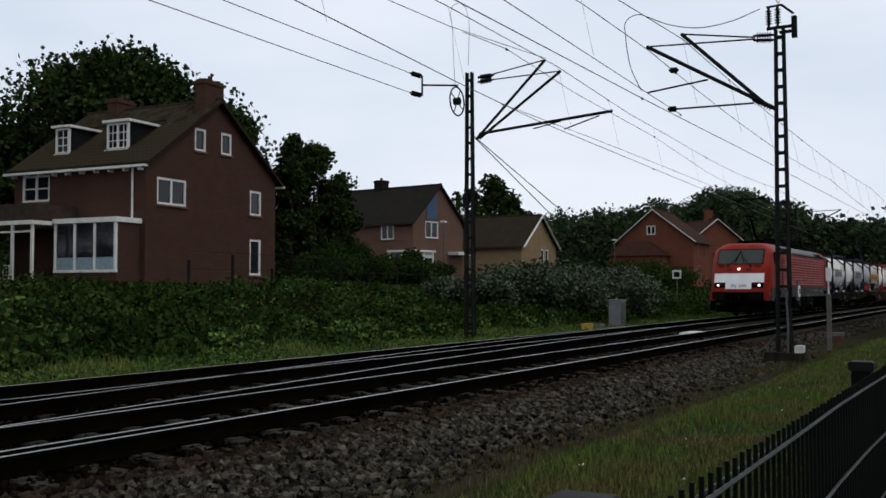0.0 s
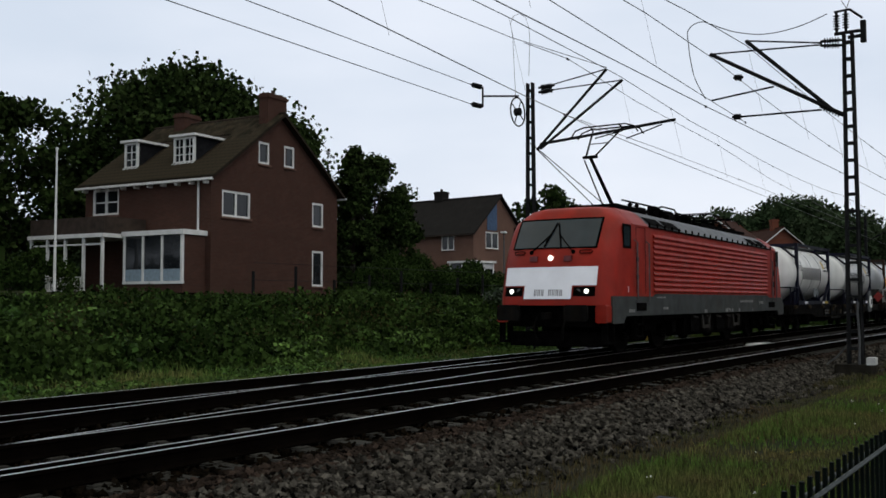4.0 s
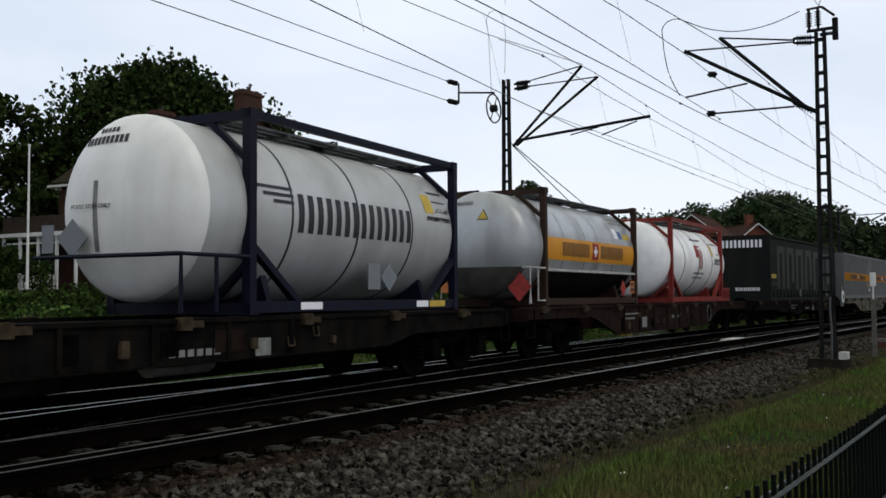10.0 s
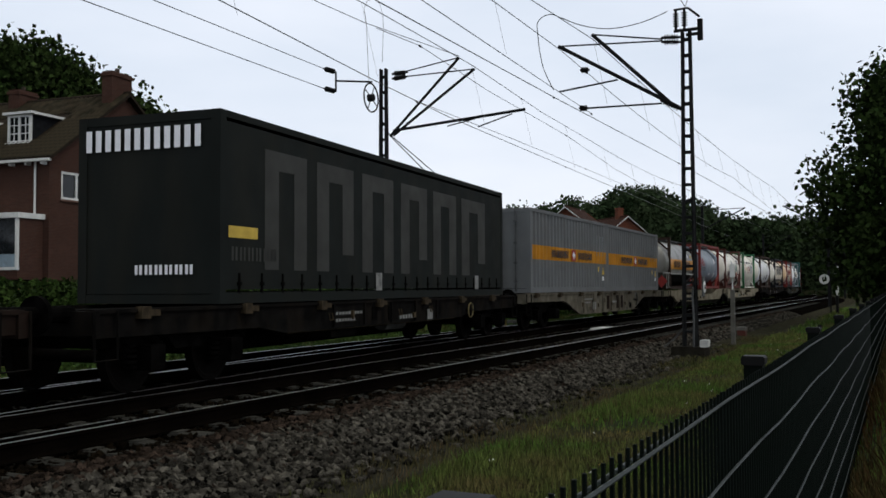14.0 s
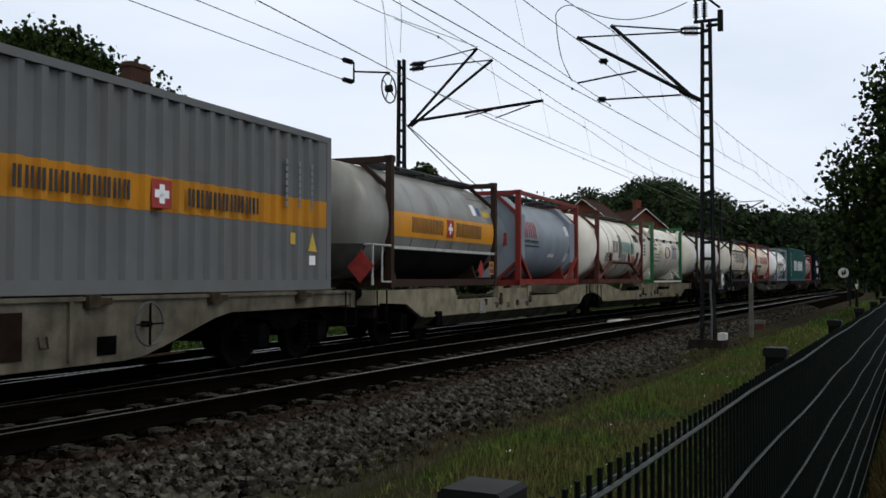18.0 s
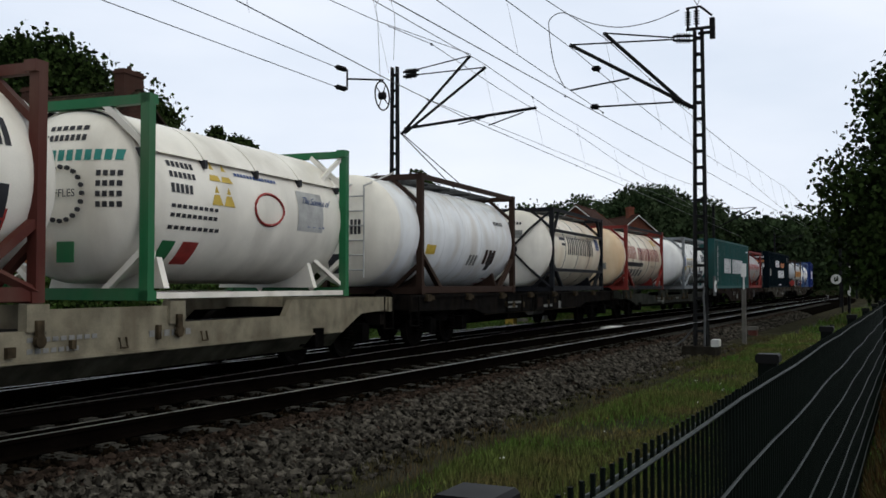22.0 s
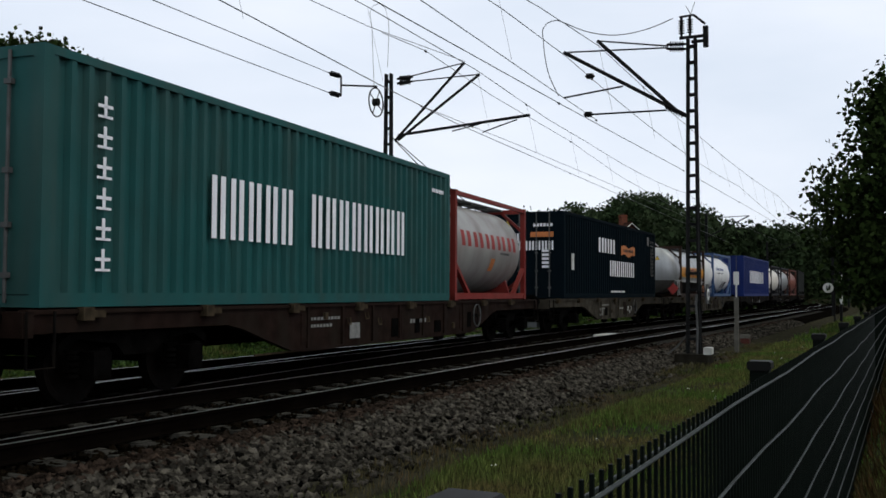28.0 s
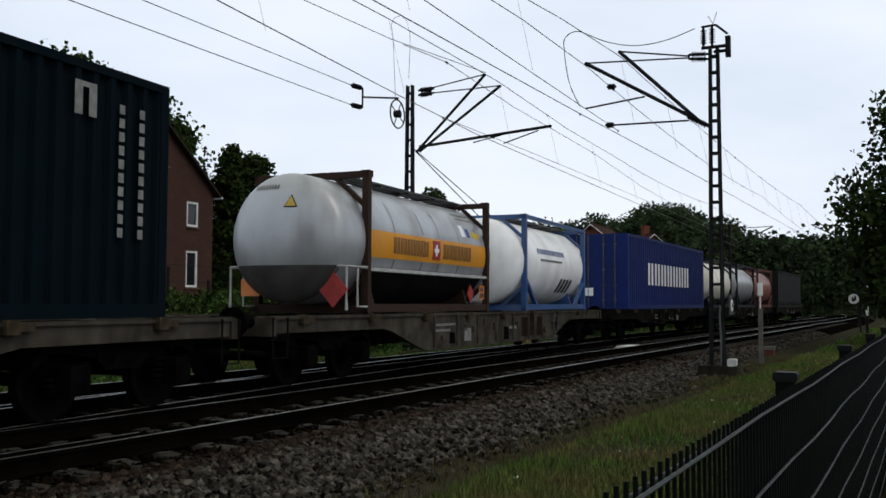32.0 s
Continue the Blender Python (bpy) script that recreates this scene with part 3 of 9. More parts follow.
part("marking_bars", g, M_DARKSTEEL, pl)

part("cable_conduit", Geo().path([(-0.22, -0.12, -0.25), (-0.24, -0.14, 0.5), (-0.20, -0.10, 1.1), (-0.20, -0.12, 1.35)], 0.028, 6), M_STEEL, mast_r, "pale cable conduit")
part("junction_box", Geo().bevel(-0.35, -0.05, -0.5, -0.3, -0.16, 0.02, 0.02), M_FRAME_PALE, mast_r, "pale junction box at the mast's foot")
part("bond_cable", Geo().path([(0.1, 0.2, 0.3), (0.1, 0.45, 0.0), (0.1, 0.7, -0.2)], 0.02, 6), M_STEEL, mast_r)

# ---------- overhead wires ----------
M_WIRE = mat("copper_wire", (0.05, 0.05, 0.05), rough=0.5, metal=0.7, var=0.1)


def wire(label, pts, r=0.009, hangers=None):
    t = thing("overhead_wire", label, "wire", kind="structure")
    g = Geo()
    g.path(pts, r, 5)
    part("cable", g, M_WIRE, t)
    return t


def run_wire(label, z, pts, r=0.012, sag=0.0, low=None, ext=(35, 60)):
    """A wire at height z through the given places, carried on straight at both ends; low: height of a contact wire under it."""
    p = [Vector((x, y, z)) for x, y in pts]
    d0, d1 = (p[0] - p[1]).normalized(), (p[-1] - p[-2]).normalized()
    p = [p[0] + d0 * ext[0]] + p + [p[-1] + d1 * ext[1]]
    fine = []
    for a, c in zip(p[:-1], p[1:]):
        k = max(1, int((c - a).length / 2.5))
        fine += [a + (c - a) * (i / k) - Vector((0, 0, sag * 4 * (i / k) * (1 - i / k) if (c - a).length > 15 else 0)) for i in range(k)]
    fine.append(p[-1])
    t = wire(label, fine, r)
    if low:
        for q in fine[1:-1:2]:
            part("dropper", Geo().rod(q, (q.x + 0.1, q.y - 0.35, low), 0.004, 4), M_WIRE, t)
    for q in fine[2:-1:5]:
        part("clamp", Geo().rod(q - Vector((0.06, 0, 0.01)), q + Vector((0.06, 0, -0.01)), 0.028, 6), M_WIRE, t)
    return t


run_wire("carrier wire over the near track", 7.97, [(21.9, 3.8), (26.9, 2.8), (61.7, -4.1)], 0.011, 0.35)
run_wire("second carrier wire over the near track", 8.19, [(22.8, 3.0), (26.7, 1.9), (70.2, -7.2)], 0.011, 0.3, low=6.4)
run_wire("contact wire over the near track", 6.18, [(15.8, 4.6), (24.4, 2.75), (38.9, -0.5), (48.2, -2.5)], 0.011)
run_wire("second contact wire over the near track", 6.66, [(17.3, 4.3), (24.4, 3.1), (29.7, 2.2)], 0.010, ext=(35, 0.1))
run_wire("carrier wire over the far track", 7.85, [(20.7, 6.7), (27.4, 5.5), (35.5, 4.5), (42.3, 3.4), (64.1, -0.9)], 0.011, 0.2, low=6.15)
run_wire("second carrier wire over the far track", 8.25, [(21.8, 8.1), (23.7, 7.6), (27.8, 6.0)], 0.010, ext=(35, 0.1))
run_wire("contact wire over the far track", 6.12, [(16.1, 7.0), (21.2, 6.5), (26.3, 5.9), (38.4, 3.9)], 0.011)



def line_at(rows):
    """Places from metres along x and metres to the far side of the near track."""
    return [(x, Y1 - math.tan(MH) * (x - 10) + n / math.cos(MH)) for x, n in rows]


run_wire("lower carrier wire over the far track", 7.2, line_at([(20.7, 2.75), (22.4, 2.6), (28.0, 3.2), (37.2, 3.8), (48.6, 5.0), (69.3, 6.5)]), 0.009, ext=(0.1, 10))
run_wire("feeder wire beside the far track", 6.6, line_at([(26.5, 4.45), (29.7, 4.5), (33.3, 4.55), (43.2, 4.85), (52.5, 5.2)]), 0.009, ext=(0.1, 30))
wl_ = pose(LM[0], LM[1], -0.24, 0, 0, -math.degrees(MH))
for zz in (7.53, 8.15):
    p0 = wl_ @ Vector(Lz(1.6, zz, -0.95))
    wire("anchored tension wire running to the far mast", [tuple(p0 + Vector((-0.984, 0.178, 0.0)) * 2.0 * i) for i in range(22)], 0.012)
# jumper cables from the near mast's head
wr_ = pose(RM[0], RM[1], -0.05, 0, 0, -math.degrees(MH))
loop = [(0.48, 8.61), (1.1, 8.42), (1.71, 8.34), (2.25, 8.37), (2.88, 8.55), (3.44, 8.83), (3.68, 8.94), (3.93, 8.91), (4.1, 8.74), (4.09, 8.45), (4.04, 7.97), (3.91, 7.4), (3.59, 6.73)]
fine_ = []
for i in range(len(loop) - 1):
    p_ = [Vector((*loop[max(0, min(len(loop) - 1, i + k))], 0)) for k in (-1, 0, 1, 2)]
    for j in range(5):
        u = j / 5
        fine_.append(0.5 * ((2 * p_[1]) + (p_[2] - p_[0]) * u + (2 * p_[0] - 5 * p_[1] + 4 * p_[2] - p_[3]) * u * u + (3 * p_[1] - p_[0] - 3 * p_[2] + p_[3]) * u ** 3))
wire("slack jumper cable looping from the mast head", [tuple(wr_ @ Vector((0, p_.x, p_.y))) for p_ in fine_], 0.013)
loop_l = [(-0.05, 7.56), (0.0, 8.5), (0.04, 9.39), (0.12, 9.84), (0.02, 10.04), (-0.21, 10.1), (-0.42, 9.92), (-0.53, 9.55), (-0.55, 9.2), (-0.51, 8.12)]
wire("slack jumper cable beside the far mast's head", [tuple(wl_ @ Vector(Lz(a_, z_, -1.0))) for a_, z_ in loop_l], 0.008)
far_pt = lambda s, o: tuple(float(v) for v in track(s, o)[:2])


# ---------- rolling stock ----------
M_RED = mat("traffic_red", (0.275, 0.0145, 0.006), spec=0.15, rough=0.5, var=0.12, scale=2.0, dirt=(0.12, 0.03, 0.02), dirt_amt=0.55, dirt_scale=0.9)
M_LGREY = mat("loco_grey", (0.0422, 0.0462, 0.0449), spec=0.1, rough=0.65, var=0.15, scale=2.5, dirt=(0.04, 0.035, 0.03), dirt_amt=0.6)
M_ROOF = mat("roof_grey", (0.0713, 0.0756, 0.0837), rough=0.55, var=0.15, scale=3, dirt=(0.06, 0.05, 0.045), dirt_amt=0.6)
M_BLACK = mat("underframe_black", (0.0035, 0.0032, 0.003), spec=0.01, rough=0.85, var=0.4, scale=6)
M_STENCIL = mat("stencil_white", (0.20, 0.20, 0.19), rough=0.7, var=0.2, scale=9)
M_WHITE = mat("white_panel", (0.80, 0.80, 0.84), rough=0.45, var=0.05, scale=2)
M_GLASSD = glass("cab_glass", (0.018, 0.026, 0.032))
M_GLASSD.node_tree.nodes["Principled BSDF"].inputs["Coat Weight"].default_value = 0.25
M_GLASSD.node_tree.nodes["Principled BSDF"].inputs["Specular IOR Level"].default_value = 0.3
M_LAMP = mat("lamp_on", (1.0, 0.96, 0.86), emit=2.2, var=0.0)
M_RUST = mat("wagon_brown", (0.0175, 0.0100, 0.0078), spec=0.03, rough=0.8, var=0.25, scale=4, dirt=(0.016, 0.013, 0.01), dirt_amt=0.8)
M_WAGGREY = mat("wagon_grey", (0.13, 0.117, 0.09), spec=0.03, rough=0.75, var=0.25, scale=3, dirt=(0.040, 0.030, 0.022), dirt_amt=0.75, dirt_scale=1.8)
M_WAGGRIME = mat("wagon_grime", (0.062, 0.055, 0.043), spec=0.02, rough=0.8, var=0.28, scale=3, dirt=(0.022, 0.018, 0.014), dirt_amt=0.8, dirt_scale=1.8)
M_WAGBEIGE = mat("wagon_beige", (0.225, 0.20, 0.145), spec=0.03, rough=0.75, var=0.22, scale=3, dirt=(0.08, 0.06, 0.04), dirt_amt=0.45, dirt_scale=1.8)
M_WAGGREEN = mat("wagon_grey_green", (0.036, 0.039, 0.033), spec=0.03, rough=0.8, var=0.28, scale=3, dirt=(0.014, 0.012, 0.009), dirt_amt=0.7, dirt_scale=1.6)
M_WAGLOW = mat("wagon_lower_plate", (0.050, 0.049, 0.036), spec=0.02, rough=0.85, var=0.3, scale=3, dirt=(0.02, 0.017, 0.013), dirt_amt=0.8, dirt_scale=1.4)
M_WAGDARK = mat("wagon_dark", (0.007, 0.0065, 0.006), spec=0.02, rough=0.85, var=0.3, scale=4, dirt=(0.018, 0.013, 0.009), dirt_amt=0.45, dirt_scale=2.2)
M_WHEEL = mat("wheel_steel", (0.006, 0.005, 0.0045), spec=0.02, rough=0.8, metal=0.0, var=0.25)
M_PALEIRON = mat("dusty_iron", (0.034, 0.031, 0.027), rough=0.8, spec=0.05, var=0.3, scale=5)


def wheelset_meshes(r=0.46):
    g = Geo()
    for sy in (-1, 1):
        y0, y1 = sy * 0.69, sy * 0.82
        prof = [(0.0, 0.09), (0.02, 0.12), (0.02, r - 0.09), (0.0, r - 0.06), (0.0, r - 0.004), (0.135, r), (0.135, r - 0.06), (0.1, r - 0.1), (0.1, 0.14), (0.14, 0.1)]
        vs, n = [], 24
        for q, rad in prof:
            for i in range(n):
                t = 2 * math.pi * i / n
                vs.append((rad * math.cos(t), sy * (0.68 + q), rad * math.sin(t)))
        g.add(vs, [(j * n + i, j * n + (i + 1) % n, (j + 1) * n + (i + 1) % n, (j + 1) * n + i) for j in range(len(prof) - 1) for i in range(n)])
    g.rod((0, -1.0, 0), (0, 1.0, 0), 0.085, 12)
    return g.mesh("wheelset", M_WHEEL, True)


WHEEL = wheelset_meshes()
WHEEL_L = wheelset_meshes(0.62)


WHEELS = []   # (wheelset, place along the vehicle, radius)


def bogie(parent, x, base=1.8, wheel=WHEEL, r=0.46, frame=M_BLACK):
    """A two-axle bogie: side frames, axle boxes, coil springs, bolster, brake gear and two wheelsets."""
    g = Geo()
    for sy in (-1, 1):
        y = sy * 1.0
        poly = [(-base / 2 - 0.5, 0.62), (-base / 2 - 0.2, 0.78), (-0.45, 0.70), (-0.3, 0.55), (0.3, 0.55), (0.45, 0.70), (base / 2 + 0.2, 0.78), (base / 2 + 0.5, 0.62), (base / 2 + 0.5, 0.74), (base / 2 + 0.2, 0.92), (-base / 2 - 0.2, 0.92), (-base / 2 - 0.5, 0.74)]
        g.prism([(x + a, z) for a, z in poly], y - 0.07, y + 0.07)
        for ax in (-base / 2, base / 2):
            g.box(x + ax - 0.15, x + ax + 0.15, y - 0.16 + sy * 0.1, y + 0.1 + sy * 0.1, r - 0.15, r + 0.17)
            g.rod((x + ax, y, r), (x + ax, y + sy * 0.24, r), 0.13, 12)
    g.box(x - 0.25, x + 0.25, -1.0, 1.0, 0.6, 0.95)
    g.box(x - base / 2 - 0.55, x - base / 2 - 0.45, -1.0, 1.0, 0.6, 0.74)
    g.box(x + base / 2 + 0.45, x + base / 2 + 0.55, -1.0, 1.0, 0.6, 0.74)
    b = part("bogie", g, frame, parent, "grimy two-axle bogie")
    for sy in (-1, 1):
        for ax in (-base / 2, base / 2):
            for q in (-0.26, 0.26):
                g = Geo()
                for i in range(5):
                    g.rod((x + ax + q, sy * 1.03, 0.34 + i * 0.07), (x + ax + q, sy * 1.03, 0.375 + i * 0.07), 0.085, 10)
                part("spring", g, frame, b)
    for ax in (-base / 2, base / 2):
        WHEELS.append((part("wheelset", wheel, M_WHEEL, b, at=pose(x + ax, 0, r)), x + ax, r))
    return b


def buffers(parent, xe, sgn, m=M_BLACK, square=False):
    for sy in (-1, 1):
        g = Geo()
        g.rod((xe, sy * 0.875, 1.05), (xe + sgn * 0.5, sy * 0.875, 1.05), 0.10, 12)
        if square:
            g.prism([(sy * 0.875 + a, 1.05 + b) for a, b in ((-0.3, -0.13), (-0.26, -0.18), (0.26, -0.18), (0.3, -0.13), (0.3, 0.13), (0.26, 0.18), (-0.26, 0.18), (-0.3, 0.13))], min(xe + sgn * 0.5, xe + sgn * 0.56), max(xe + sgn * 0.5, xe + sgn * 0.56), "x")
        else:
            g.rod((xe + sgn * 0.5, sy * 0.875, 1.05), (xe + sgn * 0.56, sy * 0.875, 1.05), 0.22, 16)
        part("buffer", g, m, parent)
    g = Geo()
    g.bar((xe, 0, 1.0), (xe + sgn * 0.45, 0, 0.98), 0.09, 0.14)
    part("coupling", g, m, parent)


def stripes(n, x0, x1, z0, z1, gap=0.35, split=True):
    """Plain bars in a row that stand for unreadable or brand lettering: list of (x0, x1, z0, z1)."""
    w = (x1 - x0) / n
    out = []
    for i in range(n):
        a = x0 + i * w
        b = a + w * (1 - gap)
        if split:
            t = (b - a) * 0.36
            out += [(a, a + t, z0, z1), (b - t, b, z0, z1)]
        else:
            out.append((a, b, z0, z1))
    return out


def flat_marks(rects, y, m, parent, name="lettering", label=""):
    """Marks on a flat side: large bars are parts of their own, small print is one joined part."""
    big = [r for r in rects if r[3] - r[2] > 0.22 or (r[1] - r[0] > 0.1 and len(rects) < 4)]
    ob = None
    for a, b, c, d in big:
        ob = part("letter_bar" if name == "lettering" else name, Geo().box(a, b, y - 0.004, y, c, d), m, parent, label)
    small = [r for r in rects if r not in big]
    if small:
        g = Geo()
        for a, b, c, d in small:
            g.box(a, b, y - 0.004, y, c, d)
        ob = tagged(part("small_print", g, m, parent), kind="stuff")
    return ob


def round_marks(rects, cz, R, m, parent, name="lettering", label="", off=0.006):
    """Marks that follow the tank's curve on the track side."""
    def sheet(g, a, b, c, d):
        k = max(2, int((d - c) / 0.08) + 1)

        def at(u, v):
            t = math.asin(max(-0.999, min(0.999, (v - cz) / R)))
            return (u, -(R + off) * math.cos(t), cz + (R + off) * math.sin(t))
        return g.grid(at, [a, b], [c + (d - c) * i / (k - 1) for i in range(k)][::-1])
    big = [r for r in rects if r[3] - r[2] > 0.22 or (r[1] - r[0] > 0.1 and len(rects) < 4)]
    for r in big:
        part("letter_bar" if name == "lettering" else name, sheet(Geo(), *r), m, parent, label)
    small = [r for r in rects if r not in big]
    if small:
        g = Geo()
        for r in small:
            sheet(g, *r)
        tagged(part("small_print", g, m, parent), kind="stuff")


# --- locomotive ---
def locomotive():
    u0, u1 = 4.52, 14.42
    L = thing("electric_locomotive", "red electric locomotive with grey skirt, lit headlights and raised pantograph", "locomotive")
    W = 1.47

    def xf(z):
        return float(np.interp(z, [0.8, 1.35, 1.7, 2.2, 2.5, 3.2, 3.42, 3.5], [-8.95, -8.95, -8.86, -8.72, -8.60, -8.14, -7.98, -7.68]))

    def w_at(z):
        return float(np.interp(z, [0.8, 2.95, 3.15, 3.42, 3.5], [W, W, W - 0.04, 1.12, 0.95]))

    def nose_row(z, sg):
        w, x = w_at(z), xf(z)
        c = min(0.2, w * 0.2)
        row = [(-7.2, -w), (x + 0.62, -w), (x + 0.28, -w + 0.07), (x + 0.04, -w + c + 0.06), (x - 0.07, -w * 0.5), (x - 0.10, 0), (x - 0.07, w * 0.5), (x + 0.04, w - c - 0.06), (x + 0.28, w - 0.07), (x + 0.62, w), (-7.2, w)]
        return [(sg * -1 * a if sg > 0 else a, b, z) for a, b in row]
    zs = [1.22, 1.35, 1.7, 2.2, 2.5, 2.95, 3.15, 3.3, 3.42, 3.5]
    for sg in (-1, 1):
        g = Geo()
        rows = [nose_row(z, sg) for z in zs]
        k = len(rows[0])
        fs = [(i * k + j, i * k + j + 1, (i + 1) * k + j + 1, (i + 1) * k + j) for i in range(len(rows) - 1) for j in range(k - 1)]
        fs += [tuple(range((len(rows) - 1) * k, len(rows) * k)), tuple(range(k - 1, -1, -1))]
        if sg > 0:
            fs = [f[::-1] for f in fs]
        g.add([p for r in rows for p in r], fs)
        part("cab", g, M_RED, L, "red cab with sloping front", True)

    def front(y, z, off=0.0):
        w = w_at(z)
        q = abs(y) / (w * 0.5)
        x = xf(z) - (0.10 - 0.03 * q if q < 1 else 0.07 - 0.11 * min(1, (q - 1) / 0.75))
        return (x - off, y, z)
    # body between the cabs
    g = Geo()
    g.box(-7.2, 7.2, -W + 0.02, W - 0.02, 1.0, 3.10)
    part("body_side", g, M_RED, L, "red body side")
    g = Geo()
    g.prism([(-W + 0.01, 3.10), (W - 0.01, 3.10), (1.12, 3.40), (0.95, 3.50), (-0.95, 3.50), (-1.12, 3.40)], -6.0, 6.6, "x")
    part("roof", g, M_ROOF, L, "grey roof hatches")
    for a, b in ((-7.21, -6.0), (6.6, 7.21)):
        g = Geo()
        g.prism([(-W + 0.01, 3.10), (W - 0.01, 3.10), (1.14, 3.41), (0.96, 3.505), (-0.96, 3.505), (-1.14, 3.41)], a, b, "x")
        part("roof_end", g, M_RED, L)
    # grey skirt, deeper at the ends
    for sy in (-1, 1):
        g = Geo()
        out = [(-8.55, 0.80), (-7.85, 0.80), (-7.7, 0.97), (7.7, 0.97), (7.85, 0.80), (8.55, 0.80), (8.55, 1.42), (6.4, 1.42), (6.15, 1.49), (-5.5, 1.49), (-5.75, 1.42), (-8.55, 1.42)]
        y = sy * (W + 0.002)
        g.prism(out, min(y, y - sy * 0.05), max(y, y - sy * 0.05))
        part("skirt", g, M_LGREY, L, "dark grey lower side")
        for i in range(11):
            z = 1.53 + i * 0.131
            g = Geo()
            y0 = sy * (W - 0.02)
            pr = [(y0, z), (y0 + sy * 0.048, z + 0.02), (y0 + sy * 0.048, z + 0.045), (y0, z + 0.105)]
            g.prism(pr if sy < 0 else pr[::-1], -5.69, 6.2, "x")
            part("louvre", g, M_RED, L)
        g = Geo()
        for i in range(22):
            x = -6.0 + i * 0.6
            g.box(x - 0.02, x + 0.02, sy * (W + 0.005) - 0.02, sy * (W + 0.005) + 0.02, 3.09, 3.2)
        g.box(-6.0, 6.6, sy * W - 0.025, sy * W + 0.025, 3.085, 3.115)
        part("gutter", g, M_BLACK, L)
        for a, b in ((-5.85, -4.6), (-4.5, -3.2), (4.2, 5.3), (5.4, 6.45)):
            g = Geo()
            ya, yb = sy * 1.43, sy * 1.16
            g.add([(a, ya, 3.155), (b - 0.02, ya, 3.155), (b - 0.1, yb, 3.375), (a + 0.05, yb, 3.375)], [(0, 1, 2, 3) if sy < 0 else (3, 2, 1, 0)])
            part("roof_grille", g, M_BLACK, L, "dark roof-side grille")
        for sg in (-1, 1):
            g = Geo()
            a, b = (-7.86, -7.34) if sg < 0 else (7.36, 7.91)
            g.box(a, b, sy * (W + 0.004) - 0.012, sy * (W + 0.004) + 0.012, 2.52, 3.07)
            f_ = part("side_window", g, M_BLACK, L)
            g = Geo()
            g.box(a + 0.045, b - 0.1, sy * (W + 0.014) - 0.006, sy * (W + 0.014) + 0.006, 2.57, 3.02)
            part("pane", g, M_GLASSD, f_)
            for xh in (7.06, 6.22) if sg < 0 else (7.06, 6.62):
                x = sg * xh
                g = Geo()
                g.path([(x, sy * (W - 0.02), 2.74), (x, sy * (W + 0.07), 2.68), (x, sy * (W + 0.07), 1.32), (x, sy * (W - 0.02), 1.26)], 0.02, 8)
                part("handrail", g, M_STEEL, L, "steel grab rail")
            g = Geo()
            x0, x1 = (-6.98, -6.32) if sg < 0 else (6.67, 7.02)
            for bx in ((x0, x0 + 0.012), (x1 - 0.012, x1)):
                g.box(bx[0], bx[1], sy * (W + 0.002) - 0.004, sy * (W + 0.002) + 0.004, 1.5, 3.05)
            g.box(x0, x1, sy * (W + 0.002) - 0.004, sy * (W + 0.002) + 0.004, 3.04, 3.05)
            dr = part("door", g, M_BLACK, L, "cab door outline")
            for zz in (1.88, 2.28):
                xr = sg * (6.85 if sg < 0 else 6.93)
                # Raised black disc: a recess whose shade is only colour.
                part("recess", Geo().rod((xr, sy * (W - 0.02), zz), (xr, sy * (W + 0.006), zz), 0.06 if sg < 0 else 0.10, 16), M_BLACK, dr)
            g = Geo()
            g.box(min(sg * 6.3, sg * 7.0), max(sg * 6.3, sg * 7.0), sy * (W + 0.004) - 0.01, sy * (W + 0.004) + 0.01, 1.08, 1.27)
            # Flat black plate painted in for the shade of the step opening.
            part("step_recess", g, M_BLACK, L)
            g = Geo()
            for zz in (0.42, 0.72):
                g.box(min(sg * 6.4, sg * 6.9), max(sg * 6.4, sg * 6.9), sy * 1.36 - 0.1, sy * 1.36 + 0.1, zz, zz + 0.04)
            g.box(sg * 6.4 - 0.02, sg * 6.4 + 0.02, sy * 1.36 - 0.05, sy * 1.36 + 0.05, 0.42, 1.0)
            g.box(sg * 6.9 - 0.02, sg * 6.9 + 0.02, sy * 1.36 - 0.05, sy * 1.36 + 0.05, 0.42, 1.0)
            part("step", g, M_BLACK, L)
    # lower front: red apron, buffer beam, plough
    for sg in (-1, 1):
        for sy in (-1, 1):
            part("apron", Geo().bevel(sg * 8.44 - 0.42, sg * 8.44 + 0.42, sy * 1.3 - 0.14, sy * 1.3 + 0.14, 0.82, 1.225, 0.03), M_RED if sg < 0 else M_LGREY, L)
        g = Geo()
        g.box(sg * 8.68 - 0.15, sg * 8.68 + 0.15, -1.15, 1.15, 0.72, 1.215)
        part("plough", Geo().box(sg * 8.58 - 0.12, sg * 8.58 + 0.12, -1.15, 1.15, 0.25, 0.6), M_BLACK, L)
        part("buffer_beam", g, M_BLACK, L)
        for sy in (-1, 1):
            g = Geo()
            g.box(sg * 8.55 - 0.2, sg * 8.55 + 0.2, sy * 1.35 - 0.07, sy * 1.35 + 0.07, 0.32, 0.38)
            g.box(sg * 8.35 - 0.03, sg * 8.35 + 0.03, sy * 1.35 - 0.07, sy * 1.35 + 0.07, 0.32, 0.85)
            g.box(sg * 8.75 - 0.03, sg * 8.75 + 0.03, sy * 1.35 - 0.07, sy * 1.35 + 0.07, 0.32, 0.85)
            part("front_step", g, M_BLACK, L)
        buffers(L, sg * 8.8, sg, M_WAGDARK, True)
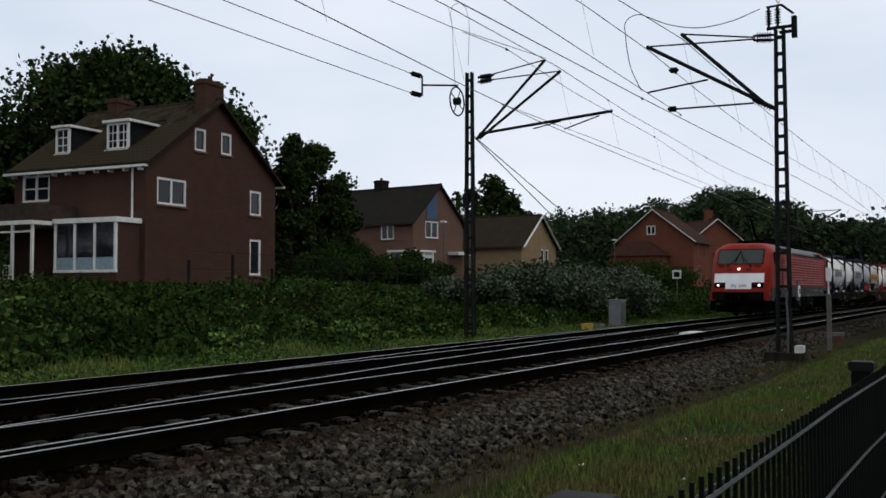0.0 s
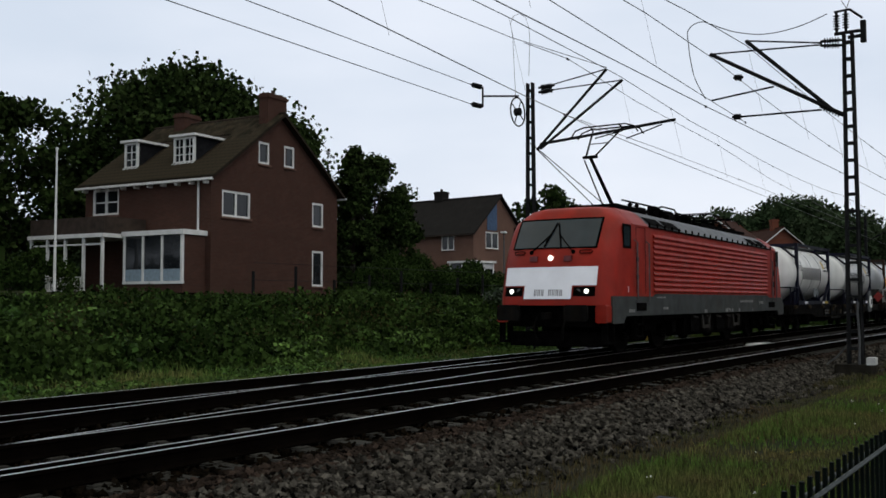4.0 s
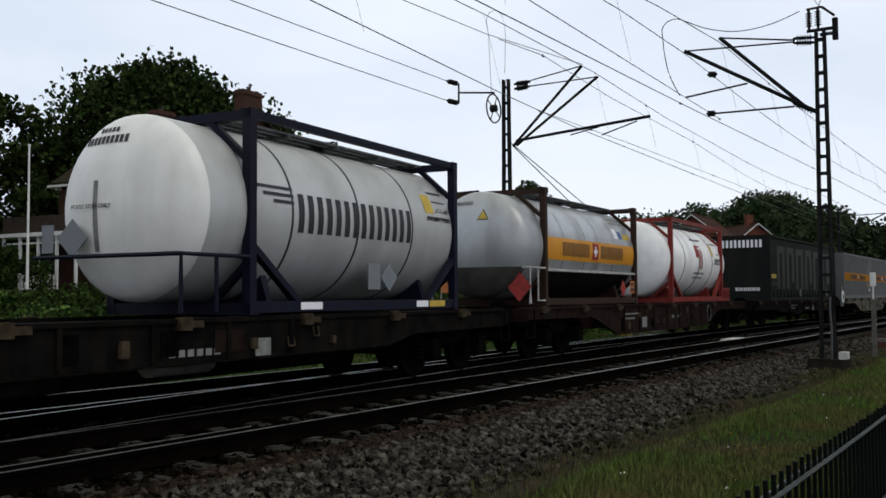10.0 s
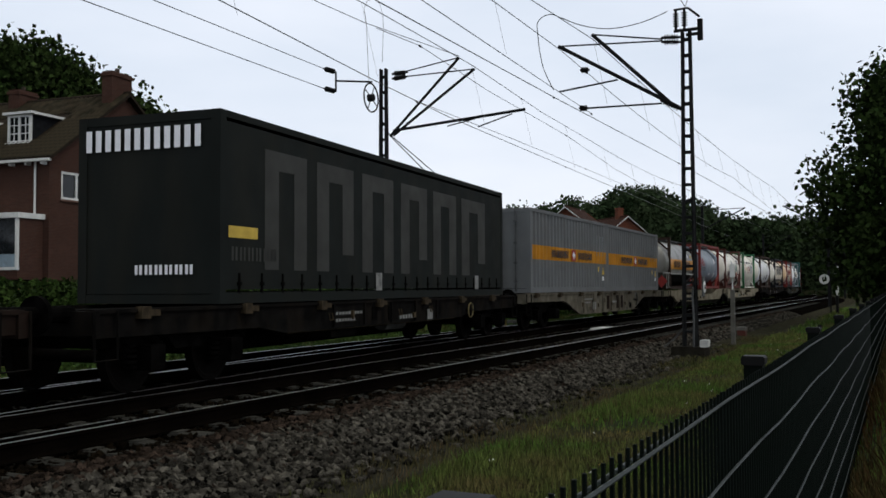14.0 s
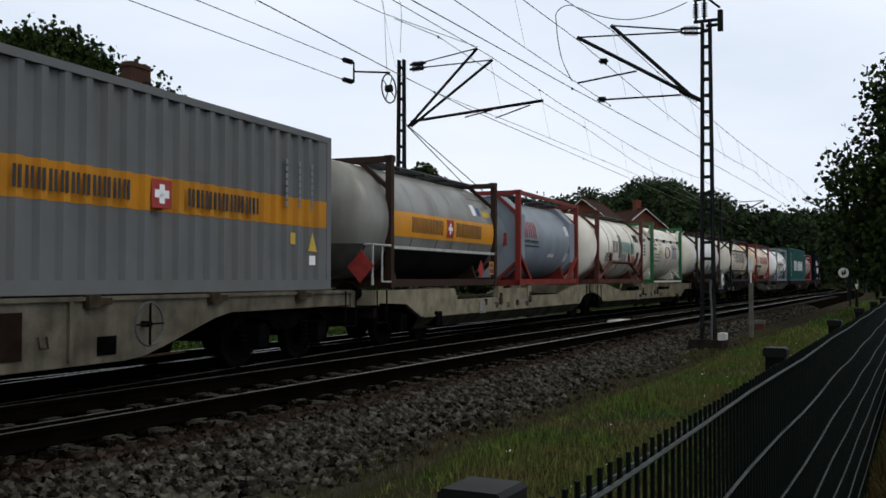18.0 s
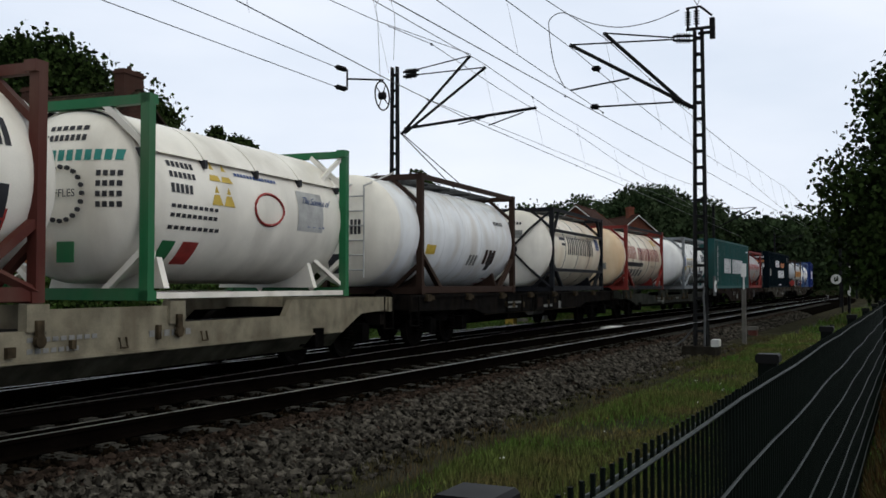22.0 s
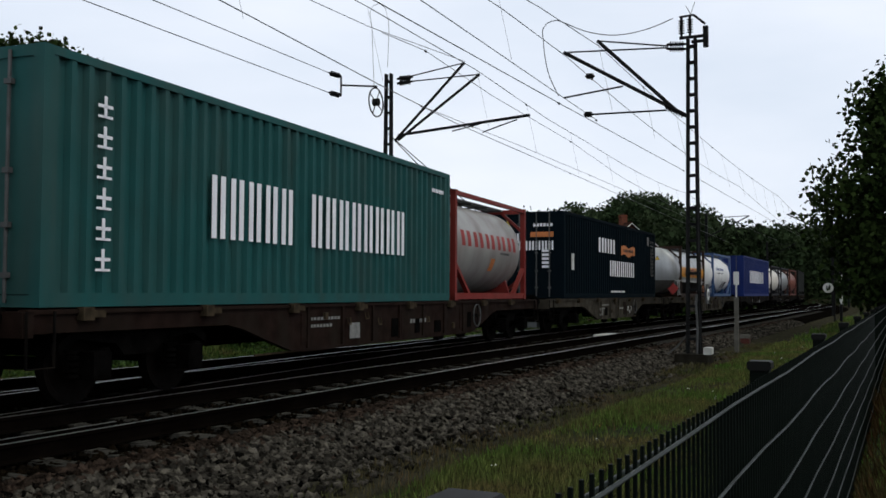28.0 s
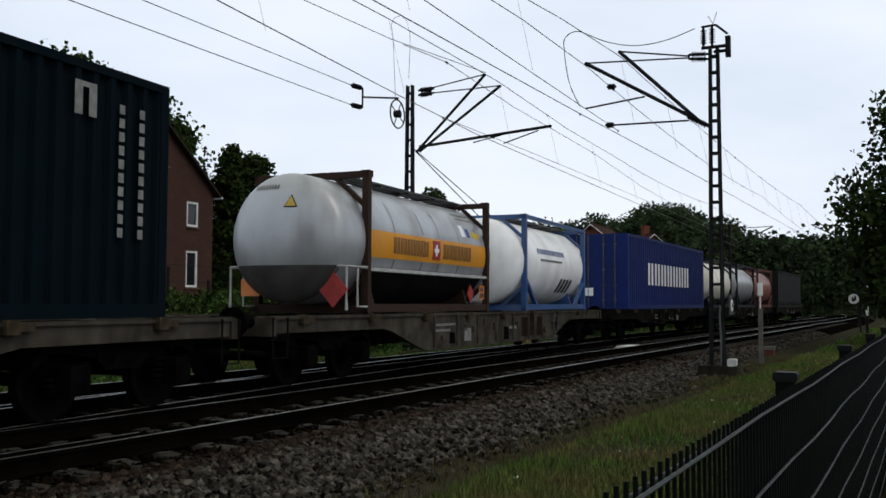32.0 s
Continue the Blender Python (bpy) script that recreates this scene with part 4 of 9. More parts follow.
        part("hoses", Geo().path([(sg * 8.85, 0.35, 0.95), (sg * 9.05, 0.36, 0.7), (sg * 8.95, 0.3, 0.42)], 0.03, 6).path([(sg * 8.85, -0.4, 0.95), (sg * 9.05, -0.42, 0.7), (sg * 8.95, -0.36, 0.42)], 0.03, 6), M_WAGDARK, L)
    # front panel, windscreen, wipers, lamps
    g = Geo()
    g.grid(lambda y, z: front(y, z, 0.022), np.linspace(-1.2, 1.2, 13), [1.66, 1.78, 1.9, 2.0, 2.08])
    g.grid(lambda y, z: front(y, z, 0.022), np.linspace(-0.62, 0.62, 9), [1.36, 1.48, 1.6, 1.66])
    pn = part("front_panel", g, M_WHITE, L, "white panel with a number in dark bars")
    g = Geo()
    for i in range(8):
        y = 0.34 - i * 0.095
        if i == 3:
            continue
        for dy in (0.0, -0.04):
            g.grid(lambda a, z: front(a, z, 0.027), [y + dy, y + dy - 0.018], [1.43, 1.57])
    part("number_bars", g, M_BLACK, pn)
    for ya, yb in ((-1.08, 1.08),):
        g = Geo()
        g.grid(lambda y, z: front(y, z, 0.014), np.linspace(-1.12, 1.12, 13), [2.50, 2.7, 2.9, 3.05, 3.22])
        fr = part("windscreen_frame", g, M_BLACK, L)
        g = Geo()
        g.grid(lambda y, z: front(y, z, 0.022), np.linspace(-1.07, 1.07, 13), [2.53, 2.7, 2.9, 3.05, 3.18])
        part("windscreen", g, M_GLASSD, L, "large sloping windscreen", True)
    for sgn in (-1, 1):
        g = Geo()
        p0 = Vector(front(sgn * 0.55, 2.42, 0.03))
        p1 = Vector(front(sgn * 0.10, 2.85, 0.06))
        g.rod(p0, p1, 0.014, 6)
        g.bar(Vector(front(sgn * 0.22, 2.55, 0.05)), Vector(front(sgn * 0.02, 3.1, 0.05)), 0.025, 0.03)
        g.rod(Vector(front(sgn * 0.55, 2.42, 0.0)), p0, 0.05, 8)
        part("wiper", g, M_BLACK, L)
        g = Geo()
        g.grid(lambda y, z: front(y, z, 0.018), [sgn * 0.66, sgn * 0.9, sgn * 1.18] if sgn > 0 else [-1.18, -0.9, -0.66], [1.42, 1.52, 1.63])
        lh = part("lamp_housing", g, M_BLACK, L)
        c = Vector(front(sgn * 0.98, 1.53, 0.014))
        for dy, m_, r in ((0.0, M_LAMP, 0.05), (sgn * -0.2, M_STEEL, 0.058)):
            g = Geo()
            g.rod(c + Vector((0.03, dy, 0)), c + Vector((-0.035, dy, 0)), r, 16)
            part("headlight", g, m_, lh, "lit round headlight" if dy == 0 else "")
        g = Geo()
        a = Vector(front(sgn * 0.45, 2.27, 0.0))
        g.box(a.x - 0.05, a.x + 0.05, a.y - 0.1, a.y + 0.1, a.z - 0.06, a.z + 0.06)
        part("tail_lamp", g, mat("dark_red_lens", (0.12, 0.01, 0.01), rough=0.2), L)
        g = Geo()
        g.path([Vector(front(sgn * y_, 2.40 + dz_, 0.03)) for y_, dz_ in ((0.72, 0.02), (0.75, 0.05), (1.0, 0.05), (1.03, 0.02), (1.0, -0.02), (0.75, -0.02), (0.72, 0.02))], 0.012, 5)
        part("grab_handle", g, M_BLACK, L)
    c = Vector(front(0, 2.28, 0.0))
    g = Geo()
    g.rod(c + Vector((0.05, 0, 0)), c + Vector((-0.04, 0, 0)), 0.06, 16)
    part("headlight", g, M_LAMP, L, "lit top headlight")
    # roof gear
    M_IN = M_BLACK
    for x in (-4.4, -3.9, -2.6, -1.8, -0.9, -0.4, 0.6, 1.3, 2.4, 3.4, 4.2):
        g = Geo()
        pr_ = [(0.0, 0.05)]
        for i in range(5):
            pr_ += [(0.04 + i * 0.07, 0.05), (0.07 + i * 0.07, 0.09), (0.10 + i * 0.07, 0.05)]
        me_ = g.lathe(pr_ + [(0.42, 0.03)], 10).mesh("roof_insulator", M_IN, True)
        part("roof_insulator", me_, M_IN, L, at=pose(x, -0.35, 3.5, 0, -90, 0))
    g = Geo()
    g.path([(-5.0, -0.35, 3.93), (-2.0, -0.35, 3.95), (-1.8, -0.35, 4.02), (-0.6, -0.35, 4.02), (-0.4, -0.35, 3.92), (4.8, -0.35, 3.92)], 0.028, 6)
    part("busbar", g, M_IN, L)
    part("busbar", Geo().path([(-2.6, 0.4, 3.85), (2.8, 0.4, 3.85)], 0.028, 6), M_IN, L)
    for x in (-2.6, -1.3, 0.1, 1.5, 2.8):
        part("roof_insulator", Geo().rod((x, 0.4, 3.49), (x, 0.4, 3.86), 0.06, 8), M_IN, L)
    for x, w_, h_ in ((-1.9, 0.22, 0.52), (-0.95, 0.35, 0.46), (0.95, 0.30, 0.42), (3.3, 0.22, 0.40), (-3.1, 0.18, 0.38)):
        part("switch_gear", Geo().bevel(x - w_, x + w_, -0.28, -0.02, 3.49, 3.5 + h_, 0.04), M_IN, L)
    g = Geo()
    part("circuit_breaker", Geo().bevel(-1.6, -0.9, -0.5, 0.3, 3.49, 3.80, 0.05), M_IN, L)
    part("circuit_breaker", Geo().bevel(-0.2, 0.9, -0.2, 0.6, 3.49, 3.78, 0.05), M_IN, L)

    def panto(x0, raised):
        g = Geo()
        g.box(x0 - 0.55, x0 + 0.55, -0.6, 0.6, 3.62, 3.70)
        for a in (-0.5, 0.5):
            for b in (-0.5, 0.5):
                g.rod((x0 + a, b, 3.48), (x0 + a, b, 3.64), 0.06, 8)
        for yy in (-0.62, 0.62):
            g.bar((x0 - 1.25, yy, 3.66), (x0 + 1.25, yy, 3.66), 0.07, 0.09)
        g.bar((x0 - 1.2, -0.62, 3.66), (x0 - 1.2, 0.62, 3.66), 0.06, 0.08)
        g.bar((x0 + 1.2, -0.62, 3.66), (x0 + 1.2, 0.62, 3.66), 0.06, 0.08)
        p = part("pantograph", g, M_IN, L, "raised single-arm pantograph" if raised else "folded pantograph")
        if raised:
            k, h = (x0 - 1.35, 5.05), (x0 - 0.15, 6.02)
        else:
            k, h = (x0 + 1.5, 3.86), (x0 - 0.3, 4.0)
        g = Geo()
        g.rod((x0 + 0.3 if raised else x0 - 0.3, 0, 3.7), (k[0], 0, k[1]), 0.055, 8, 0.045)
        g.rod((x0 - 0.1, 0.12, 3.66), (k[0] - 0.1, 0.12, k[1] - 0.1), 0.02, 6)
        part("lower_arm", g, M_IN, p)
        g = Geo()
        for sy in (-1, 1):
            g.rod((k[0], sy * 0.12, k[1]), (h[0], sy * 0.42, h[1]), 0.026, 6)
        g.rod((k[0], -0.2, k[1]), (k[0], 0.2, k[1]), 0.05, 8)
        g.rod(((k[0] + h[0]) / 2, -0.27, (k[1] + h[1]) / 2), ((k[0] + h[0]) / 2, 0.27, (k[1] + h[1]) / 2), 0.015, 6)
        part("upper_arm", g, M_IN, p)
        g = Geo()
        for dx in (-0.22, 0.22):
            g.path([(h[0] + dx, -0.97, h[1] - 0.16), (h[0] + dx, -0.85, h[1] + 0.02), (h[0] + dx, -0.6, h[1] + 0.1), (h[0] + dx, 0.6, h[1] + 0.1), (h[0] + dx, 0.85, h[1] + 0.02), (h[0] + dx, 0.97, h[1] - 0.16)], 0.022, 6)
        for sy in (-0.42, 0.42):
            g.rod((h[0] - 0.22, sy, h[1] + 0.08), (h[0] + 0.22, sy, h[1] + 0.08), 0.018, 6)
            g.rod((h[0], sy, h[1]), (h[0], sy, h[1] + 0.09), 0.02, 6)
        part("pan_head", g, M_IN, p)
    panto(-5.0, True)
    panto(5.0, False)
    panto(2.4, False)
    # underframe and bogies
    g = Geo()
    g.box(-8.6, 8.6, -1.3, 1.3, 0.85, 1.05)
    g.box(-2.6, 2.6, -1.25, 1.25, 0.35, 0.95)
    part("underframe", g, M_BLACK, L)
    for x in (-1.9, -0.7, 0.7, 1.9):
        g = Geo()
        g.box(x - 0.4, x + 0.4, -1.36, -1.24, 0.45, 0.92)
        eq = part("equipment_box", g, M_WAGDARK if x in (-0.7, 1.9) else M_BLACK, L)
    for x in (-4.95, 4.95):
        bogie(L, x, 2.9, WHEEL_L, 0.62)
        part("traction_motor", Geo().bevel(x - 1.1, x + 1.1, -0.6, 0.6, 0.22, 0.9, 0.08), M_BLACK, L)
    for x in (-0.95, 2.3):
        g = Geo()
        g.prism([(x - 0.42, 0.92), (x - 0.34, 0.52), (x + 0.34, 0.52), (x + 0.42, 0.92), (x + 0.33, 0.92), (x + 0.24, 0.62), (x - 0.24, 0.62), (x - 0.33, 0.92)], -1.42, -1.37)
        part("damper_bracket", g, M_PALEIRON, L, "dusty cast bracket")
    for x in (-2.1, -0.9, 0.2, 1.3, 2.4):
        part("cable_gland", Geo().rod((x, -1.36, 0.90), (x + 0.5, -1.36, 0.84), 0.035, 6), M_PALEIRON, L)
    for x, w_ in ((0.9, 0.28), (1.35, 0.12), (1.6, 0.14), (2.4, 0.14), (-1.3, 0.08), (-1.15, 0.08), (4.1, 0.08)):
        part("data_plate", Geo().box(x, x + w_, -W - 0.008, -W - 0.003, 0.985, 1.075), M_STENCIL, L)
    flat_marks(stripes(14, 2.6, 4.2, 1.26, 1.33, 0.3, False), -W - 0.004, M_STENCIL, L)
    flat_marks(stripes(8, -5.5, -4.8, 1.38, 1.42, 0.3, False) + stripes(5, -5.0, -4.6, 1.10, 1.16, 0.3, False) + stripes(4, -7.5, -7.1, 1.05, 1.12, 0.3, False) + stripes(3, 1.0, 1.4, 1.03, 1.10, 0.3, False) + stripes(6, 5.0, 5.6, 1.2, 1.3, 0.4, False), -W - 0.004, M_STENCIL, L)
    lettering("2", 0.2, M_WHITE, L, pose(-7.55, -W - 0.006, 1.52, 90, 0, 0))

    def tall(z):
        return float(np.interp(z, [-1, 0.97, 3.7, 6.05, 8], [-1, 0.97, 3.88, 6.05, 8]))

    def longer(x):
        return float(np.interp(x, [-20, 0, 6.2, 7.06, 7.36, 7.91, 8.75, 9.6], [-20, 0, 6.5, 7.68, 7.82, 8.24, 9.12, 9.8]))
    # the body's true height over the skirt, and the length of its rear half
    for ob in L.children_recursive:
        if ob.name.split(".")[0] in ("wheelset", "spring", "bogie"):
            continue
        if ob.matrix_basis.translation.length > 0:
            p = ob.matrix_basis.translation.copy()
            ob.matrix_basis = Matrix.Translation((longer(p.x) - p.x, 0, tall(p.z) - p.z)) @ ob.matrix_basis
        else:
            for v in ob.data.vertices:
                v.co.x, v.co.z = longer(v.co.x), tall(v.co.z)
    return moves(L, u0, u1)


locomotive()


# --- wagons ---
M_TWIST = mat("rusty_fitting", (0.075, 0.056, 0.034), spec=0.05, rough=0.8, var=0.35, scale=5, fine=40, dirt=(0.02, 0.015, 0.01), dirt_amt=0.8, dirt_scale=5)
M_PALETANK = mat("pale_air_tank", (0.12, 0.12, 0.115), spec=0.1, rough=0.7, var=0.2, scale=4, dirt=(0.04, 0.03, 0.02), dirt_amt=0.6)
TWIST = Geo().box(-0.09, 0.09, -0.05, 0.05, -0.13, 0.02).box(0.09, 0.3, -0.03, 0.03, -0.10, -0.02).mesh("twist_lock", M_TWIST)

def sill_fittings(sill, style, pin, deck):
    """Handles, ratchet plates, near-black plates for the shade of recesses, and pipes on the outer face of a side sill.
    """
    rr = random.Random(int(pin * 1000) + len(style))
    lo, hi = (0.44, deck - 0.12) if style == "fish" else (0.68, deck - 0.12) if style == "flat" else (0.56, 0.84)
    x = -pin + 3.8
    while x < pin - 4.0:
        k = rr.random() if style in ("fish", "flat") else rr.uniform(0.36, 0.8)
        if k < 0.34:
            w, z0 = rr.uniform(0.22, 0.42), lo + rr.uniform(0.0, 0.08)
            # No hollow here: the recess's shade is a near-black plate on the sill.
            part("recess", Geo().box(x, x + w, -1.224, -1.212, z0, min(hi, z0 + rr.uniform(0.2, 0.42))), M_BLACK, sill)
        elif k < 0.6:
            z0 = rr.uniform(lo + 0.03, hi - 0.14)
            part("lashing_ring", Geo().path([(x, -1.235, z0 + 0.12), (x, -1.26, z0), (x + 0.12, -1.26, z0), (x + 0.12, -1.235, z0 + 0.12)], 0.014, 5), M_TWIST, sill)
        elif k < 0.82:
            z0 = rr.uniform(lo + 0.02, hi - 0.12)
            part("bracket", Geo().box(x, x + rr.uniform(0.05, 0.12), -1.26, -1.212, z0, z0 + rr.uniform(0.08, 0.2)), M_TWIST, sill)
        else:
            part("stain_plate", Geo().box(x, x + rr.uniform(0.3, 0.6), -1.222, -1.212, lo + 0.04, hi - 0.03), M_RUST, sill)
        x += rr.uniform(0.42, 0.95)
    part("brake_pipe", Geo().rod((-pin + 2.6, -1.1, lo - 0.07), (pin - 2.6, -1.1, lo - 0.07), 0.018, 6), M_TWIST, sill)


def wagon(ua, ub, style, m, label, deck=1.13, joint=0):
    """A container wagon from buffer to buffer; style: fish (deep middle), flat, dip, or pocket: one half of an articulated pair, joined at its end joint (-1, 1)."""
    c, half = (ua + ub) / 2, (ub - ua) / 2
    pin = half - 2.6
    t = thing("container_wagon", label, "wagon", group="container wagons")
    e = half - 0.55
    for sy in (-1, 1):
        if style == "fish":
            out = [(-e, deck - 0.26), (-e, deck), (e, deck), (e, deck - 0.26), (pin - 1.7, deck - 0.27), (pin - 2.1, deck - 0.34), (pin - 2.9, 0.56), (pin - 3.5, 0.40), (pin - 3.9, 0.36), (-pin + 3.9, 0.36), (-pin + 3.5, 0.40), (-pin + 2.9, 0.56), (-pin + 2.1, deck - 0.34), (-pin + 1.7, deck - 0.27)]
        elif style == "flat":
            out = [(-e, deck - 0.34), (-e, deck), (e, deck), (e, deck - 0.34), (pin - 1.6, deck - 0.36), (pin - 2.4, 0.62), (-pin + 2.4, 0.62), (-pin + 1.6, deck - 0.36)]
        elif style == "dip":
            out = [(-e, 0.80), (-e, 0.99), (-4.9, 0.99), (-4.5, 0.89), (4.5, 0.89), (4.9, 0.99), (e, 0.99), (e, 0.80), (7.9, 0.78), (6.7, 0.54), (-6.7, 0.54), (-7.9, 0.78)]
        else:
            out = [(-half + 0.25, deck - 0.26), (-half + 0.25, deck), (-6.44, deck), (-4.52, 0.86), (3.75, 0.86), (3.95, deck - 0.02), (e, deck - 0.02), (e, deck - 0.26), (6.5, 0.82), (5.75, 0.53), (-6.95, 0.53), (-7.4, 0.76)]
            out = [(-joint * q, z) for q, z in out]
        g = Geo()
        y = sy * 1.16
        g.prism(out, y - 0.05, y + 0.05)
        sill = part("side_sill", g, m, t)
        if style in ("pocket", "dip"):
            low = style == "dip"
            spans = [(-joint * q, -joint * r) for q, r in ((-6.9, 5.7), )] if not low else [(-6.6, 6.6)]
            for q, r in spans:
                zb, zl = (0.54, 0.42) if low else (0.53, 0.28)
                # Lower plate in a darker colour than the sill above it.
                part("lower_chamfer", Geo().prism([(sy * 1.21, zb), (sy * 1.21, zb - 0.02), (sy * 1.0, zl), (sy * 0.96, zl), (sy * 1.1, zb)], min(q, r), max(q, r), "x"), M_WAGLOW, sill, "grimy chamfered lower plate")
                part("lip", Geo().box(min(q, r), max(q, r), sy * 1.225 - 0.02, sy * 1.225 + 0.02, zb - 0.005, zb + 0.025), m, sill)
            for q, r in ((-1.62, 1.1), ) if not low else ((-8.6, -7.6), (-2.6, -1.3), (1.9, 3.1), (7.4, 8.5)):
                q, r = (min(-joint * q, -joint * r), max(-joint * q, -joint * r)) if joint else (q, r)
                z0 = 0.85 if abs(q + r) < 9 else 0.98
                sup = part("container_support", Geo().box(q + 0.2, r - 0.2, sy * 1.15 - 0.05, sy * 1.15 + 0.05, z0, deck - 0.05), m, sill, "low bridge that carries the container corners")
                for x in (q + 0.15, r - 0.15):
                    part("support_shoe", Geo().box(x - 0.16, x + 0.16, sy * 1.18 - 0.06, sy * 1.18 + 0.06, z0, deck + 0.01), m, sup)
                    part("lock_handle", Geo().box(x - 0.05, x + 0.05, sy * 1.26 - 0.02, sy * 1.26 + 0.02, z0 - 0.1, z0 + 0.12).rod((x, sy * 1.24, z0 - 0.1), (x, sy * 1.29, z0 - 0.1), 0.075, 10), M_TWIST, sup, "rusty locking handle")
        else:
            for x in np.arange(-pin + 4.0, pin - 3.9, 1.25):
                g = Geo()
                g.box(x - 0.03, x + 0.03, sy * 1.22 - 0.03, sy * 1.22 + 0.03, 0.42 if style == "fish" else 0.66, deck - 0.055)
                part("rib", g, m, sill)
            g = Geo()
            g.box(-e, e, sy * 1.2 - 0.05, sy * 1.2 + 0.05, deck - 0.05, deck - 0.004)
            part("top_flange", g, m, sill)
        for x in np.arange(-half + 1.4, half - 1.3, 2.35) if style not in ("pocket", "dip") else ():
            part("twist_lock", TWIST, M_TWIST, sill, at=pose(x, sy * 1.26, deck))
        if sy < 0:
            sill_fittings(sill, style, pin, deck)
        mz = 0.0 if style in ("fish", "flat") else -0.12
        flat_marks(stripes(9, -pin + 4.1, -pin + 5.2, 0.86 + mz, 0.91 + mz, 0.3, False) + stripes(7, -pin + 4.1, -pin + 4.9, 0.74 + mz, 0.79 + mz, 0.3, False) + stripes(6, 0.4, 1.3, 0.70, 0.78, 0.3, False), -1.215, M_STENCIL, sill) if sy < 0 else None
    g = Geo()
    cz0, cz1 = (deck - 0.33, deck - 0.03) if style in ("fish", "flat") else (0.45, 0.80)
    g.box(-e, e, -0.25, 0.25, cz0, cz1)
    # Low wagons: inner beams darkened, the gap's shade put into their colour.
    part("centre_sill", g, m if style in ("fish", "flat") else M_WAGDARK, t)
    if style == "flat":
        # Near-black beam added to fill the dark under a flat wagon.
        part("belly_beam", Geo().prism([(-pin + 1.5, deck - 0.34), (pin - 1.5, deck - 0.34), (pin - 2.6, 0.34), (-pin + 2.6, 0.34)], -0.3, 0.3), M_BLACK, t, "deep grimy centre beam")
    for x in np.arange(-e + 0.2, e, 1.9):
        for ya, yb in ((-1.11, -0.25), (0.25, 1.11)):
            # Crossbeams of the low wagons take the same shade colour.
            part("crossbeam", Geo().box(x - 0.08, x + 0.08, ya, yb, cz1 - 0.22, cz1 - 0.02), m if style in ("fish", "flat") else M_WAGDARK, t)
    for sg in (-1, 1):
        g = Geo()
        g.box(sg * e - 0.08, sg * e + 0.08, -1.25, 1.25, deck - 0.3, deck - 0.02)
        part("headstock", g, m, t)
        if sg != joint:
            buffers(t, sg * e, sg)
            bogie(t, sg * pin)
        elif sg > 0:
            bogie(t, half + 0.03)
        g = Geo()
        x = sg * (e - 0.15)
        g.path([(x - 0.2, -1.28, deck - 0.02), (x - 0.2, -1.28, 0.5), (x + 0.2, -1.28, 0.5), (x + 0.2, -1.28, deck - 0.02)], 0.018, 6)
        part("shunter_step", g, M_WAGDARK, t)
    if style == "fish" or "brake wheel" in label:
        g = Geo()
        cx_, ring, wr_ = pin - 3.6 if style == "fish" else pin - 2.0, [], 0.26 if style == "fish" else 0.17
        for i in range(21):
            a = 2 * math.pi * i / 20
            ring.append((cx_ + wr_ * math.cos(a), -1.32, 0.78 + wr_ * math.sin(a)))
        g.path(ring, 0.016, 5)
        part("brake_wheel", g, mat("brake_wheel_yellow", (0.16, 0.125, 0.05), rough=0.7) if style == "flat" else M_STEEL, t, "hand brake wheel")
        part("brake_spindle", Geo().rod((cx_, -1.2, 0.78), (cx_, -1.34, 0.78), 0.04, 8), M_WAGDARK, t)
        part("brake_spoke", Geo().bar((cx_ - wr_, -1.325, 0.78), (cx_ + wr_, -1.325, 0.78), 0.024, 0.02), M_WAGDARK, t)
        part("brake_spoke", Geo().bar((cx_, -1.33, 0.78 - wr_), (cx_, -1.33, 0.78 + wr_), 0.024, 0.02), M_WAGDARK, t)
    g = Geo()
    g.rod((0.6, -0.7, 0.62), (1.6, -0.7, 0.62), 0.17, 14)
    part("air_tank", g, M_PALETANK, t)
    part("brake_gear", Geo().box(-2.2, -1.2, -1.0, -0.5, 0.45, 0.85), M_WAGDARK, t)
    part("plate", Geo().box(1.9, 2.2, -1.235, -1.222, 0.64, 0.86) if style == "flat" else Geo().box(-2.4, -2.0, -1.235, -1.222, 0.5, 0.78), M_STENCIL, t, "pale data plate")
    t["pins"] = (c - pin, c + pin, c)
    moves(t, c - pin, c + pin)
    return (c - pin, c + pin, c, deck)


